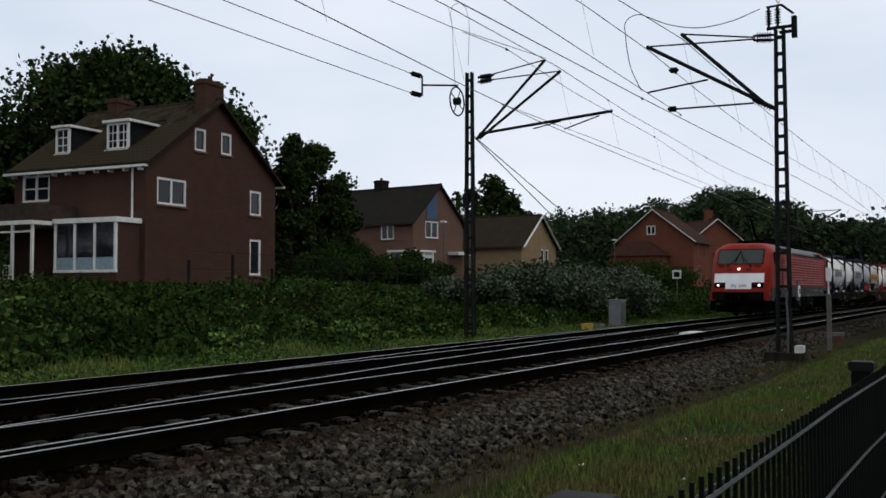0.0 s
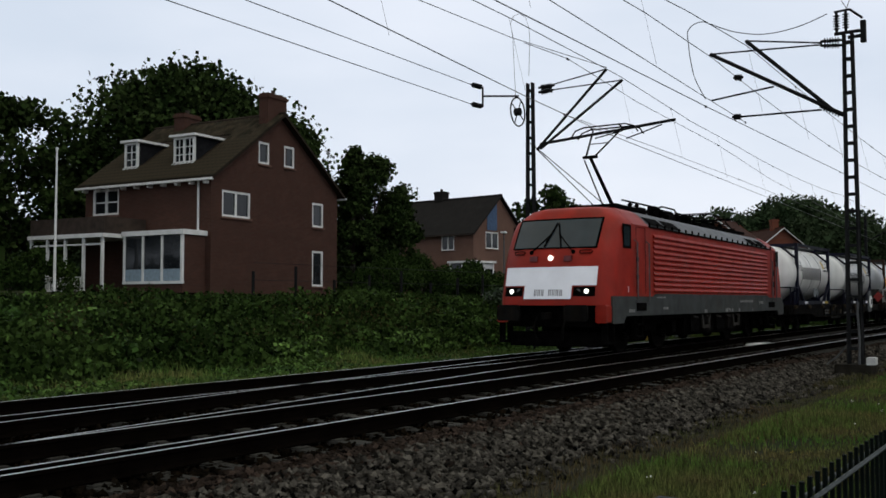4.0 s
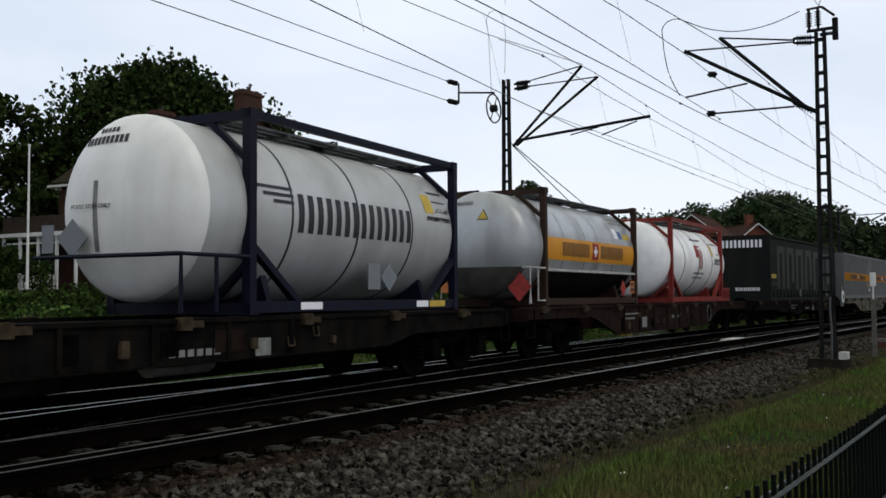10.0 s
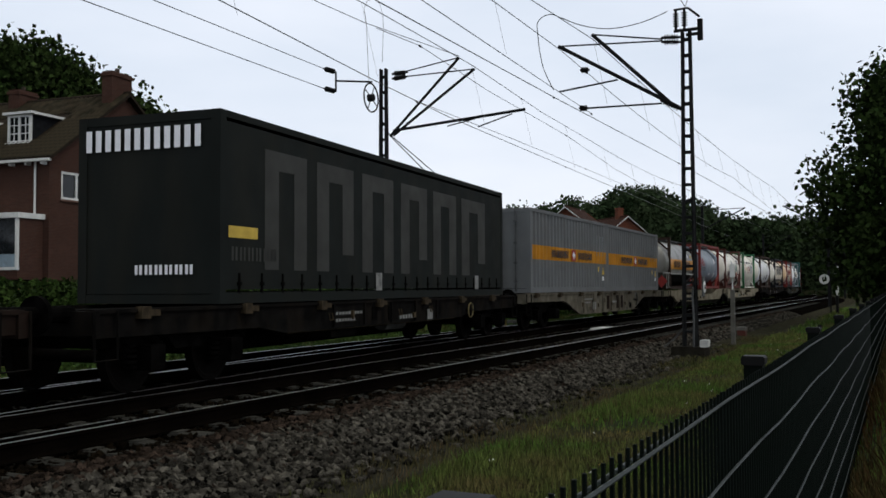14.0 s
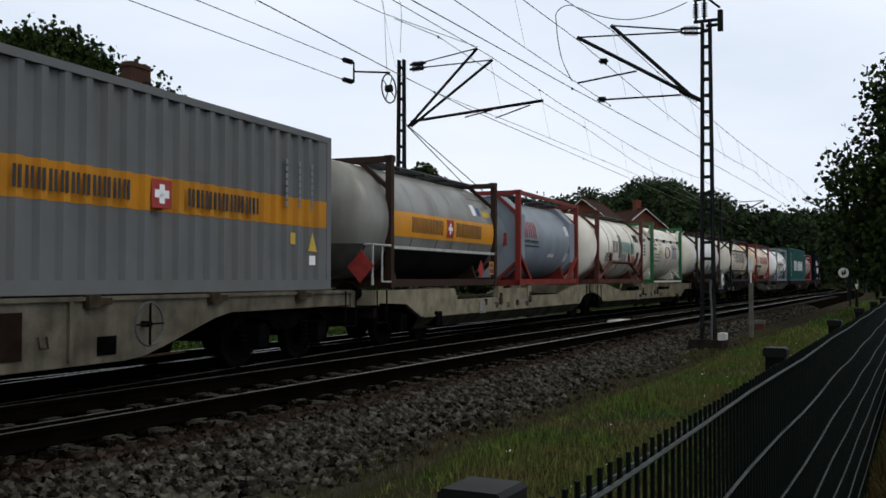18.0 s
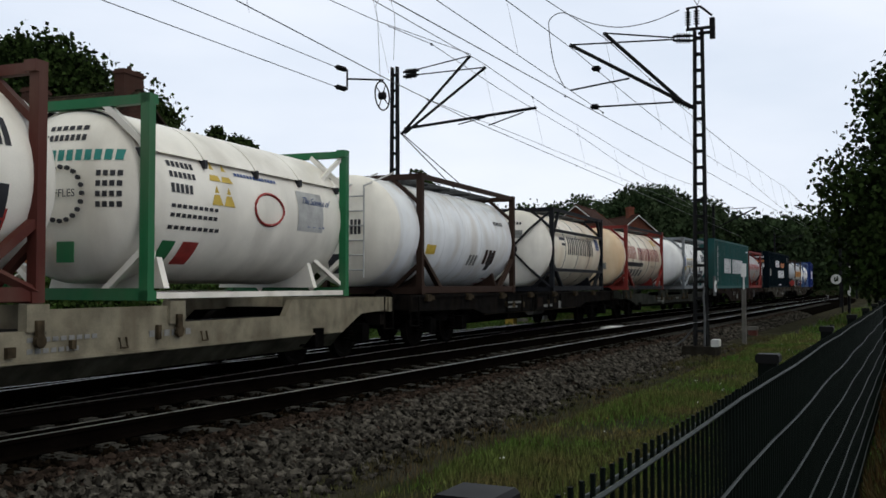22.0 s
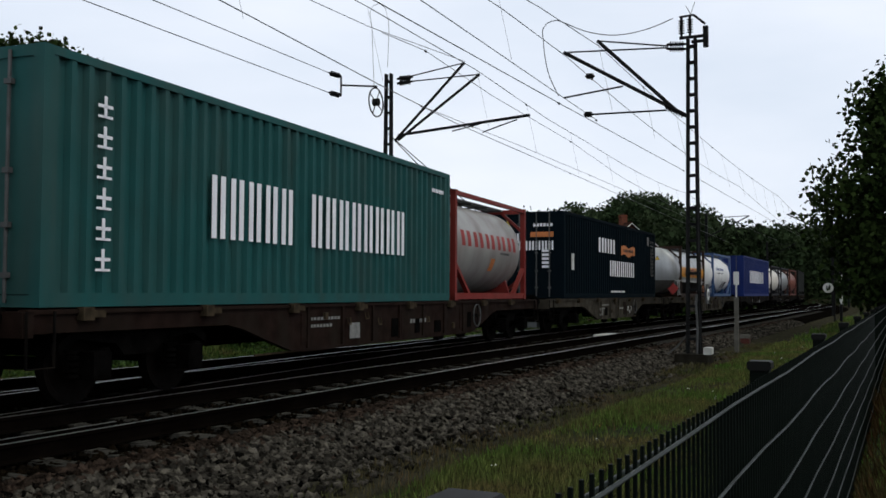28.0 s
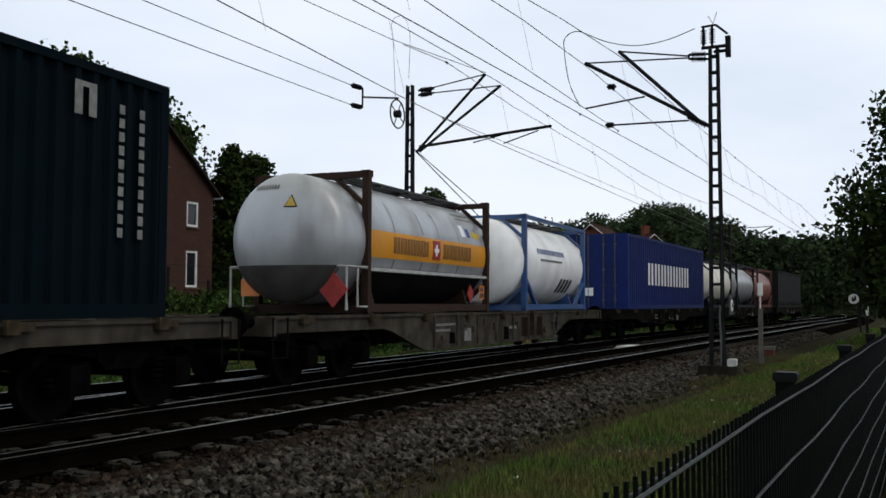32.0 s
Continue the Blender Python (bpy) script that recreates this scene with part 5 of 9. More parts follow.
# --- tank containers ---
def tank(wg, ua, ub, label, shell, frame, R=1.17, over=(0.55, 0.55), bands=(), band_m=None, cat="tank container", style="braces", H=2.59, extra=None, walkway=True, n_ring=3, end_rail=False, ladder=False, dome_m=None, gusset=None, shield=False, rail_m=None):
    u0, u1, uc, deck = wg
    c = (ua + ub) / 2
    h = (ub - ua) / 2
    t = thing("tank_container", label, cat, group="tank containers")
    cz = 0.17 + R + 0.03
    if H > 2.5:
        cz = 1.33
    g = Geo()
    a, b = -h - over[0] + 0.42, h + over[1] - 0.42
    dome = [(0.42 * math.sin(q), R * math.cos(q)) for q in np.linspace(0, math.pi / 2, 9)]
    prof = [(a - x, max(r, 0.001)) for x, r in dome[::-1]] + [(a + (b - a) * i / 6, R) for i in range(1, 6)] + [(b + x, max(r, 0.001)) for x, r in dome]
    if dome_m:
        k = len(dome)
        part("dome_end", Geo().lathe(prof[:k], 48, cz=cz), dome_m, t, "white domed tank end", True)
        part("shell", g.lathe(prof[k - 1:], 48, cz=cz), shell, t, "", True)
    else:
        part("shell", g.lathe(prof, 48, cz=cz), shell, t, "", True)
    for i in range(n_ring):
        x = a + (b - a) * (i + 1) / (n_ring + 1)
        g = Geo()
        g.lathe([(x - 0.02, R - 0.002), (x - 0.02, R + 0.006), (x + 0.02, R + 0.006), (x + 0.02, R - 0.002)], 48, cz=cz)
        part("seam_band", g, band_m or shell, t, "", True)
    P = 0.13
    y = 1.219 - P / 2
    for sx in (-1, 1):
        for sy in (-1, 1):
            g = Geo()
            g.box(sx * (h - P / 2) - P / 2, sx * (h - P / 2) + P / 2, sy * y - P / 2, sy * y + P / 2, 0.0, H)
            for zz in (0.0, H - 0.12):
                g.box(sx * (h - 0.09) - 0.09, sx * (h - 0.09) + 0.09, sy * (1.219 - 0.081) - 0.083, sy * (1.219 - 0.081) + 0.083, zz - 0.002, zz + 0.122)
            part("corner_post", g, frame, t)
        for zz, hh in ((0.0, 0.15), (H - 0.13, 0.12)):
            g = Geo()
            g.box(sx * (h - 0.06) - 0.05, sx * (h - 0.06) + 0.05, -1.12, 1.12, zz, zz + hh)
            part("end_rail", g, frame, t)
        for sy in (-1, 1):
            g = Geo()
            g.bar((sx * (h - 0.07), sy * 1.1, H - 0.62), (sx * (h - 0.07), sy * 0.5, H - 0.1), 0.1, 0.08)
            part("corner_gusset", g, gusset or frame, t)
            part("corner_gusset", Geo().bar((sx * (h - 0.07), sy * 1.1, 0.62), (sx * (h - 0.07), sy * 0.5, 0.1), 0.1, 0.08), gusset or frame, t)
    for sy in (-1, 1):
        g = Geo()
        g.box(-h + 0.1, h - 0.1, sy * 1.15 - 0.05, sy * 1.15 + 0.05, 0.02, 0.17 if not shield else 0.10)
        part("bottom_rail", g, rail_m or gusset or frame, t)
        if style not in ("swap", "truss"):
            g = Geo()
            g.box(-h + 0.1, h - 0.1, sy * 1.15 - 0.05, sy * 1.15 + 0.05, H - 0.11, H - 0.01)
            part("top_rail", g, rail_m or frame, t)
        for sx in (-1, 1) if style != "swap" else ():
            g = Geo()
            g.bar((sx * (h - 0.12), sy * 1.15, 0.85 if style != "low" else 0.6), (sx * (h - 1.15), sy * 1.15, 0.1), 0.11, 0.09)
            part("diagonal_brace", g, frame, t)
            if style == "cage":
                g = Geo()
                g.bar((sx * (h - 0.1), sy * 1.17, H - 0.9), (sx * (h - 0.75), sy * 1.17, H - 0.08), 0.08, 0.07)
                part("diagonal_brace", g, frame, t)
        if style == "cage":
            g = Geo()
            g.box(-h + 0.1, h - 0.1, sy * 1.2 - 0.035, sy * 1.2 + 0.035, H - 0.75, H - 0.66)
            g.box(-h + 0.1, h - 0.1, sy * 1.2 - 0.035, sy * 1.2 + 0.035, 0.62, 0.72)
            part("side_rail", g, frame, t)
    if style == "cage":
        g = Geo()
        xh = -h - over[0] - 0.04
        for y_, z_ in ((-1.1, 0.15), (1.1, 0.15), (-1.1, H - 0.15), (1.1, H - 0.15)):
            mid = (xh + 0.08, y_ * 0.55, H / 2 + (z_ - H / 2) * 0.55)
            g.bar((-h + 0.02, y_, z_), mid, 0.085, 0.06).bar(mid, (xh - 0.02, y_ * 0.08, H / 2 + (z_ - H / 2) * 0.08), 0.085, 0.06)
        g.rod((xh - 0.05, 0, H / 2), (xh + 0.06, 0, H / 2), 0.19, 14)
        part("end_cross", g, frame, t)
    if shield:
        for k in range(4):
            xa, xb = a + (b - a) * k / 4 + 0.015, a + (b - a) * (k + 1) / 4 - 0.015
            part("sun_shield", Geo().lathe([(xa, R + 0.03), (xa, R + 0.055), (xb, R + 0.055), (xb, R + 0.03)], 20, -1.05, 1.05, cz=cz), shell, t, "", True)
        for k in range(5):
            x = a + (b - a) * k / 4
            part("shield_bracket", Geo().box(x - 0.03, x + 0.03, -(R + 0.1) * math.sin(1.05), -R * math.sin(1.05) + 0.05, cz + R * math.cos(1.05) - 0.08, cz + R * math.cos(1.05) + 0.04), P_INK, t)
    if walkway:
        g = Geo()
        for yy in (-0.5, -0.3, -0.1):
            g.box(-h + 0.15, h - 0.15, yy - 0.07, yy + 0.07, H - 0.05, H - 0.02)
        for x in np.linspace(-h + 0.4, h - 0.4, 5):
            g.box(x - 0.03, x + 0.03, -0.6, 0.1, H - 0.09, H - 0.05)
        part("walkway", g, M_STEEL, t, "grated steel walkway")
        g = Geo()
        g.rod((0.0, 0.0, cz + R - 0.05), (0.0, 0.0, cz + R + 0.1), 0.3, 16)
        part("manhole", g, M_STEEL, t)
        part("valve", Geo().rod((-1.1, 0.1, cz + R - 0.05), (-1.1, 0.1, cz + R + 0.12), 0.12, 10), M_STEEL, t)
    for x in (-h + 0.75, h - 0.75):
        part("saddle", Geo().prism([(-0.95, 0.15), (0.95, 0.15), (0.8, cz - R * 0.62), (-0.8, cz - R * 0.62)], x - 0.06, x + 0.06, "x"), gusset or frame, t)
    if end_rail:
        for x0, x1 in ((-h - over[0] - 0.1, -h), ):
            g = Geo()
            g.path([(x1, -1.2, 0.72), (x0, -1.2, 0.72), (x0, -1.2, 0.05)], 0.03, 6)
            g.path([(x0, -1.2, 0.72), (x0, 1.2, 0.72)], 0.03, 6)
            g.path([((x0 + x1) / 2, -1.2, 0.72), ((x0 + x1) / 2, -1.2, 0.05)], 0.025, 6)
            part("end_handrail", g, end_rail, t)
    if ladder:
        g = Geo()
        x = -h - over[0] - 0.02
        for yy in (-0.55, -0.15):
            g.rod((x, yy, 0.35), (x, yy, cz + R * 0.75), 0.02, 6)
            g.rod((x, yy, cz + R * 0.75), (-h, yy, H + 0.03), 0.02, 6)
        for z in np.arange(0.5, cz + R * 0.7, 0.3):
            g.rod((x, -0.55, z), (x, -0.15, z), 0.016, 6)
        part("ladder", g, P_PALE, t)
    t["dome"] = over[0]
    if style in ("truss", "low"):
        for sy in (-1, 1):
            g = Geo()
            g.path([(-h + 0.1, sy * 1.17, 0.12), (-1.35, sy * 1.17, 0.80), (1.15, sy * 1.17, 0.80), (h - 0.1, sy * 1.17, 0.12)], 0.06, 4)
            part("truss_rail", g, frame, t)
            for x in (-1.35, 1.15):
                part("truss_post", Geo().bar((x, sy * 1.17, 0.78), (x, sy * 1.15, 1.15), 0.09, 0.06), frame, t)
    if extra:
        extra(t, h, cz, R)
    return moves(t, u0, u1, c - uc, deck + 0.022)


def dome_marks(t, h, cz, R, rects, m, name="small_print", label=""):
    """Marks on the tank's front dome: rects of (y0, y1, z0, z1) from its centre, a few millimetres proud."""
    a = -h - t["dome"] + 0.42
    gj = Geo()
    for y0, y1, z0, z1 in rects:
        g = gj if name == "small_print" else Geo()

        def at(y, z):
            r = min(0.998, math.hypot(y, z) / R)
            return (a - 0.42 * math.sqrt(1 - r * r) - 0.007, y, cz + z)
        g.grid(at, np.linspace(y1, y0, 5), np.linspace(z1, z0, 4))
        if name != "small_print":
            part(name, g, m, t, label)
    if name == "small_print":
        tagged(part(name, gj, m, t), kind="stuff")


def dome_print(t, h, cz, R, n, y0, y1, z0, z1, m):
    w = (y1 - y0) / n
    dome_marks(t, h, cz, R, [(y0 + i * w, y0 + (i + 0.7) * w, z0, z1) for i in range(n)], m)


def dome_triangle(t, h, cz, R, y, z, s):
    """Yellow warning triangle with a dark edge on the dome."""
    a = -h - t["dome"] + 0.42
    for k, m, o in ((1.0, P_INK, 0.012), (0.78, P_YELLOW, 0.018)):
        q = [(y + s * k * 0.5, z - s * k * 0.3), (y - s * k * 0.5, z - s * k * 0.3), (y, z + s * k * 0.56)]
        g = Geo()
        g.add([(a - 0.42 * math.sqrt(1 - min(0.99, (b * b + c * c) / R / R)) - o, b, cz + c) for b, c in q], [(0, 1, 2)])
        part("warning_triangle" if k == 1.0 else "triangle_face", g, m, t)


def paint(name, col, **kw):
    base = dict(rough=0.4, var=0.07, scale=1.6, dirt=(0.16, 0.13, 0.10), dirt_amt=0.35, dirt_scale=1.0)
    base.update(kw)
    return mat(name, col, **base)


P_CREAM = paint("cream_tank", (0.80, 0.76, 0.68), dirt_amt=0.38, dirt=(0.26, 0.22, 0.17))
P_GREYB = paint("dull_grey_cladding", (0.47, 0.475, 0.47), dirt_amt=0.4, dirt=(0.22, 0.20, 0.18), metal=0.2, rough=0.42)
P_CREAM3 = paint("dusty_cream_tank", (0.79, 0.72, 0.59), dirt=(0.48, 0.27, 0.12), dirt_amt=0.5, dirt_scale=0.6)
P_CREAM2 = paint("yellowed_cream_tank", (0.72, 0.58, 0.40), dirt=(0.50, 0.25, 0.09), dirt_amt=0.75, dirt_scale=0.7)
P_STAINED = paint("stained_white_tank", (0.76, 0.775, 0.79), dirt=(0.42, 0.34, 0.24), dirt_amt=0.55, dirt_scale=1.6)
P_WHITE = paint("white_tank", (0.86, 0.86, 0.86), dirt_amt=0.2)
P_GREYW = paint("grey_white_tank", (0.76, 0.755, 0.735), dirt_amt=0.35, dirt=(0.24, 0.21, 0.18))
P_SILVER = paint("silver_tank", (0.40, 0.415, 0.43), metal=0.45, rough=0.36, dirt_amt=0.5, dirt=(0.12, 0.10, 0.08))
P_BROWNSIL = paint("grimy_silver_tank", (0.25, 0.247, 0.232), metal=0.35, rough=0.42, dirt_amt=0.6, dirt=(0.09, 0.07, 0.05))
P_BLUEGREY = paint("blue_grey_tank", (0.21, 0.25, 0.30), rough=0.45, dirt_amt=0.3)
P_HOYER = paint("weathered_steel_tank", (0.32, 0.31, 0.295), metal=0.3, rough=0.42, dirt_amt=0.6, dirt=(0.13, 0.08, 0.06))
P_NAVY = paint("navy_frame", (0.006, 0.007, 0.018), rough=0.6, spec=0.1, dirt=(0.02, 0.016, 0.014))
P_REDF = paint("red_frame", (0.175, 0.020, 0.016), spec=0.2, rough=0.55, dirt=(0.10, 0.03, 0.02))
P_REDBR = paint("red_brown_frame", (0.075, 0.019, 0.014), rough=0.65, spec=0.15)
P_BROWNF = paint("brown_frame", (0.032, 0.018, 0.013), rough=0.7, spec=0.1, dirt=(0.03, 0.02, 0.015))
P_GREENF = paint("green_frame", (0.012, 0.125, 0.045), rough=0.5, spec=0.2)
P_BLACKF = paint("black_frame", (0.010, 0.011, 0.014), rough=0.65, spec=0.1, dirt=(0.03, 0.025, 0.02))
P_GREYF = paint("grey_frame", (0.16, 0.18, 0.20), rough=0.55)
P_BLUEF = paint("blue_frame", (0.02, 0.07, 0.20), rough=0.5)
P_ORANGE = paint("orange_band", (0.62, 0.26, 0.014), rough=0.5, dirt_amt=0.2)
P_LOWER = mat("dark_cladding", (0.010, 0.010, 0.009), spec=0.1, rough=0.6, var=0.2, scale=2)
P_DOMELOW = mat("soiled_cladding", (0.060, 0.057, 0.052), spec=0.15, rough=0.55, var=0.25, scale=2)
P_PALE = mat("pale_rail", (0.40, 0.40, 0.39), rough=0.6, spec=0.2, var=0.15, scale=4)
P_INK = mat("dark_ink", (0.02, 0.02, 0.025), rough=0.6, var=0.1)
P_INKRED = mat("red_ink", (0.30, 0.03, 0.025), rough=0.6, var=0.15)
P_INKTEAL = mat("teal_ink", (0.02, 0.20, 0.17), rough=0.6, var=0.1)
P_INKBLUE = mat("blue_ink", (0.03, 0.07, 0.22), rough=0.6, var=0.1)
P_YELLOW = mat("yellow_label", (0.52, 0.36, 0.05), rough=0.6, var=0.1)
P_GREYPATCH = mat("grey_patch", (0.22, 0.22, 0.21), rough=0.7, var=0.3)


def deco_rodella(t, h, cz, R):
    round_marks(stripes(7, -1.8, 1.38, cz - 0.24, cz + 0.28, 0.22), cz, R, P_INK, t, label="dark lettering bar on the tank")
    for i in range(3):
        round_marks([(-2.75 + 0.2 * i, -1.9, cz + 0.30 - 0.09 * i, cz + 0.345 - 0.09 * i)], cz, R, P_INK, t, "emblem_bar")
    round_marks([(1.85, 2.15, cz + 0.3, cz + 0.62)], cz, R, P_YELLOW, t, "yellow_label")
    round_marks(stripes(8, 2.2, 2.7, cz + 0.66, cz + 0.70, 0.3, False) + stripes(6, 2.2, 2.7, cz + 0.5, cz + 0.53, 0.3, False) + stripes(8, 1.9, 2.7, cz + 0.2, cz + 0.25, 0.3, False), cz, R, P_INK, t, "small_print")
    g = Geo()
    part("placard", Geo().box(-0.05, 0.3, -1.18, -1.165, 0.33, 0.72), P_GREYF, t, "grey placard")
    part("placard", g.prism([(0.55, 0.3), (0.8, 0.52), (0.55, 0.74), (0.3, 0.52)], -1.19, -1.18), P_GREYF, t, "grey diamond placard")
    flat_marks([(-1.8, -1.3, 0.05, 0.15), (1.4, 1.8, 0.05, 0.15)], -1.205, M_WHITE, t, "plate")
    flat_marks([(1.85, 2.4, 0.05, 0.15)], -1.205, P_YELLOW, t, "plate")
    dome_print(t, h, cz, R, 10, -0.15, 0.65, 0.78, 0.88, P_INK)
    dome_print(t, h, cz, R, 5, 0.05, 0.42, 0.93, 0.99, P_INK)
    lettering("FOOD STUFF ONLY", 0.075, P_INK, t, pose(-h - t["dome"] - 0.012, 0.33, cz - 0.02, 90, 0, -90))
    lettering("STACKING : 3 HIGH", 0.10, P_INK, t, pose(2.28, -R * math.cos(0.18) - 0.012, cz + 0.17, 90 + 10, 0, 0))
    lettering("E.C.S. L4BH", 0.10, P_INK, t, pose(2.45, -R * math.cos(0.3) - 0.014, cz + 0.33, 90 + 17, 0, 0))
    dome_marks(t, h, cz, R, [(0.24, 0.32, -0.55, 0.32)], P_GREYPATCH, "drip_stain")
    g = Geo()
    g.prism([(0.62, cz - 0.62), (0.88, cz - 0.38), (0.62, cz - 0.14), (0.36, cz - 0.38)], -h - t["dome"] - 0.03, -h - t["dome"] - 0.015, "x")
    part("placard", g, P_GREYF, t, "grey-green diamond placard")
    part("placard", Geo().box(-h - t["dome"] - 0.03, -h - t["dome"] - 0.015, 0.95, 1.15, cz - 0.55, cz - 0.2), P_GREYF, t)


def deco_orange(t, h, cz, R):
    round_marks([(-h + 0.14, h - 0.14, cz - 0.30, cz + 0.20)], cz, R, P_ORANGE, t, "orange_band", off=0.004)
    round_marks(stripes(11, -1.97, -0.3, cz - 0.2, cz + 0.12, 0.3), cz, R + 0.003, P_INK, t)
    round_marks(stripes(10, 0.44, 2.07, cz - 0.2, cz + 0.12, 0.3), cz, R + 0.003, P_INK, t)
    round_marks([(-0.13, 0.27, cz - 0.24, cz + 0.16)], cz, R + 0.003, P_INKRED, t, "shield")
    round_marks([(0.03, 0.11, cz - 0.16, cz + 0.08), (-0.05, 0.19, cz - 0.08, cz + 0.0)], cz, R + 0.006, M_WHITE, t, "cross")
    g = Geo()
    g.box(-h + 0.14, h - 0.14, -R - 0.03, -R + 0.05, cz - 0.56, cz - 0.50)
    part("side_strip", g, P_PALE, t, "steel side strip")
    # Near-black sheet close over the lower part of the shell.
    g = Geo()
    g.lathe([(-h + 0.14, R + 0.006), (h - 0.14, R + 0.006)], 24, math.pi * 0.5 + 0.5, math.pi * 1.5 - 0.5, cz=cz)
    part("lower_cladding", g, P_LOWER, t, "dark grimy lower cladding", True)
    for x, m_ in ((1.85, P_INKRED),):
        g = Geo()
        g.add([(x, -1.24, 0.18), (x + 0.2, -1.24, 0.40), (x, -1.24, 0.62), (x - 0.2, -1.24, 0.40)], [(0, 1, 2, 3)])
        g.add([(x, -1.22, 0.18), (x + 0.2, -1.22, 0.40), (x, -1.22, 0.62), (x - 0.2, -1.22, 0.40)], [(3, 2, 1, 0)])
        part("placard", g, m_, t, "diamond hazard placard")
    flat_marks([(2.4, 2.72, 0.28, 0.6)], -1.235, P_ORMARK, t, "orange_plate")
    flat_marks(stripes(2, 2.46, 2.68, 0.46, 0.56, 0.3, False) + stripes(4, 2.43, 2.7, 0.32, 0.42, 0.3, False), -1.24, P_INK, t)
    x0 = -h - 0.75
    g = Geo()
    for sy in (-1, 1):
        g.path([(-h, sy * 1.2, 0.82), (x0, sy * 1.2, 0.82), (x0, sy * 1.2, 0.06)], 0.028, 6)
        g.path([(-h + 0.02, sy * 1.2, 0.12), (-h - 0.35, sy * 1.2, 0.12), (-h - 0.35, sy * 1.2, 0.82)], 0.024, 6)
    g.path([(x0, -1.2, 0.82), (x0, 1.2, 0.82)], 0.028, 6)
    part("end_handrail", g, P_PALE, t, "pale tubular end rail")
    g = Geo()
    g.prism([(-0.95, 0.10), (-0.66, 0.42), (-0.95, 0.74), (-1.24, 0.42)], x0 - 0.03, x0 - 0.015, "x")
    part("placard", g, P_INKRED, t, "red diamond hazard placard")
    part("placard", Geo().box(x0 - 0.03, x0 - 0.015, 0.55, 0.95, 0.3, 0.6), P_ORMARK, t, "orange hazard plate")
    dome_triangle(t, h, cz, R, -0.24, 0.6, 0.27)
    dome_print(t, h, cz, R, 9, 0.05, 0.6, 0.86, 0.94, P_GREYPATCH)
    # Darker grey sheet over the dome below the rail.
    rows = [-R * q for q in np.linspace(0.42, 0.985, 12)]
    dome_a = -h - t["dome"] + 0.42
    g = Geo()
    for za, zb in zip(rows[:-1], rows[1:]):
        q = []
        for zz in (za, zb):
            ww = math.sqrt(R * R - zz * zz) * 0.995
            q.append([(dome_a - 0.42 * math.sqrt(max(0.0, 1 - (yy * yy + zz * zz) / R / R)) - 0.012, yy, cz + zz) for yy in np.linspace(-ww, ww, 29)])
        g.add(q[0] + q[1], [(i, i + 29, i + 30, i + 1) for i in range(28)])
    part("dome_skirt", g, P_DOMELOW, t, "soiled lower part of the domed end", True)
    for x in (-1.9, -0.6, 0.25, 1.35):
        round_marks([(x, x + 0.035, cz - 0.5, cz - 0.31)], cz, R, P_INK, t, "seam")
        round_marks([(x, x + 0.025, cz + 0.22, cz + 0.8)], cz, R, P_GREYPATCH, t, "seam")
    round_marks(stripes(8, 1.7, 2.75, cz + 0.86, cz + 0.9, 0.3, False) + stripes(7, 1.75, 2.75, cz + 0.76, cz + 0.8, 0.3, False), cz, R, P_GREYPATCH, t)
    round_marks([(2.25, 2.75, cz + 0.36, cz + 0.5)], cz, R, P_YELLOW, t, "yellow_label")
    round_marks([(1.95, 2.15, cz + 0.36, cz + 0.56)], cz, R, P_INKBLUE, t, "blue_label")
    round_marks([(1.6, 1.85, cz + 0.36, cz + 0.62)], cz, R, M_WHITE, t, "white_label")


def deco_generic(ink, words, texts=(), dome=(), basket=()):
    def fn(t, h, cz, R):
        for n, y0, y1, z0, z1, m_ in dome:
            dome_print(t, h, cz, R, n, y0, y1, z0, z1, m_)
        for _ in basket:
            for sy in (-1, 1):
                for q in range(4):
                    x = h + 0.1 + 0.3 * q
                    part("basket_post", Geo().box(x - 0.05, x + 0.05, sy * 1.15 - 0.03, sy * 1.15 + 0.03, 0.02, 0.46), P_REDF, t)
                part("basket_rail", Geo().box(h, h + 1.08, sy * 1.15 - 0.035, sy * 1.15 + 0.035, 0.40, 0.48), P_REDF, t)
                part("basket_rail", Geo().box(h, h + 1.08, sy * 1.15 - 0.035, sy * 1.15 + 0.035, 0.02, 0.1), P_REDF, t)
            part("basket_rail", Geo().box(h + 1.0, h + 1.08, -1.15, 1.15, 0.40, 0.48), P_REDF, t)
        for body, x, z, size, m_ in texts:
            q = math.asin(z / R)
            lettering(body, size, m_, t, pose(x, -(R + 0.008) * math.cos(q), cz + z, 90 + math.degrees(q), 0, 0))
        for n, x0, x1, z0, z1, m_, sp in words:
            round_marks(stripes(n, x0, x1, cz + z0, cz + z1, 0.28, sp), cz, R, m_, t)
    return fn


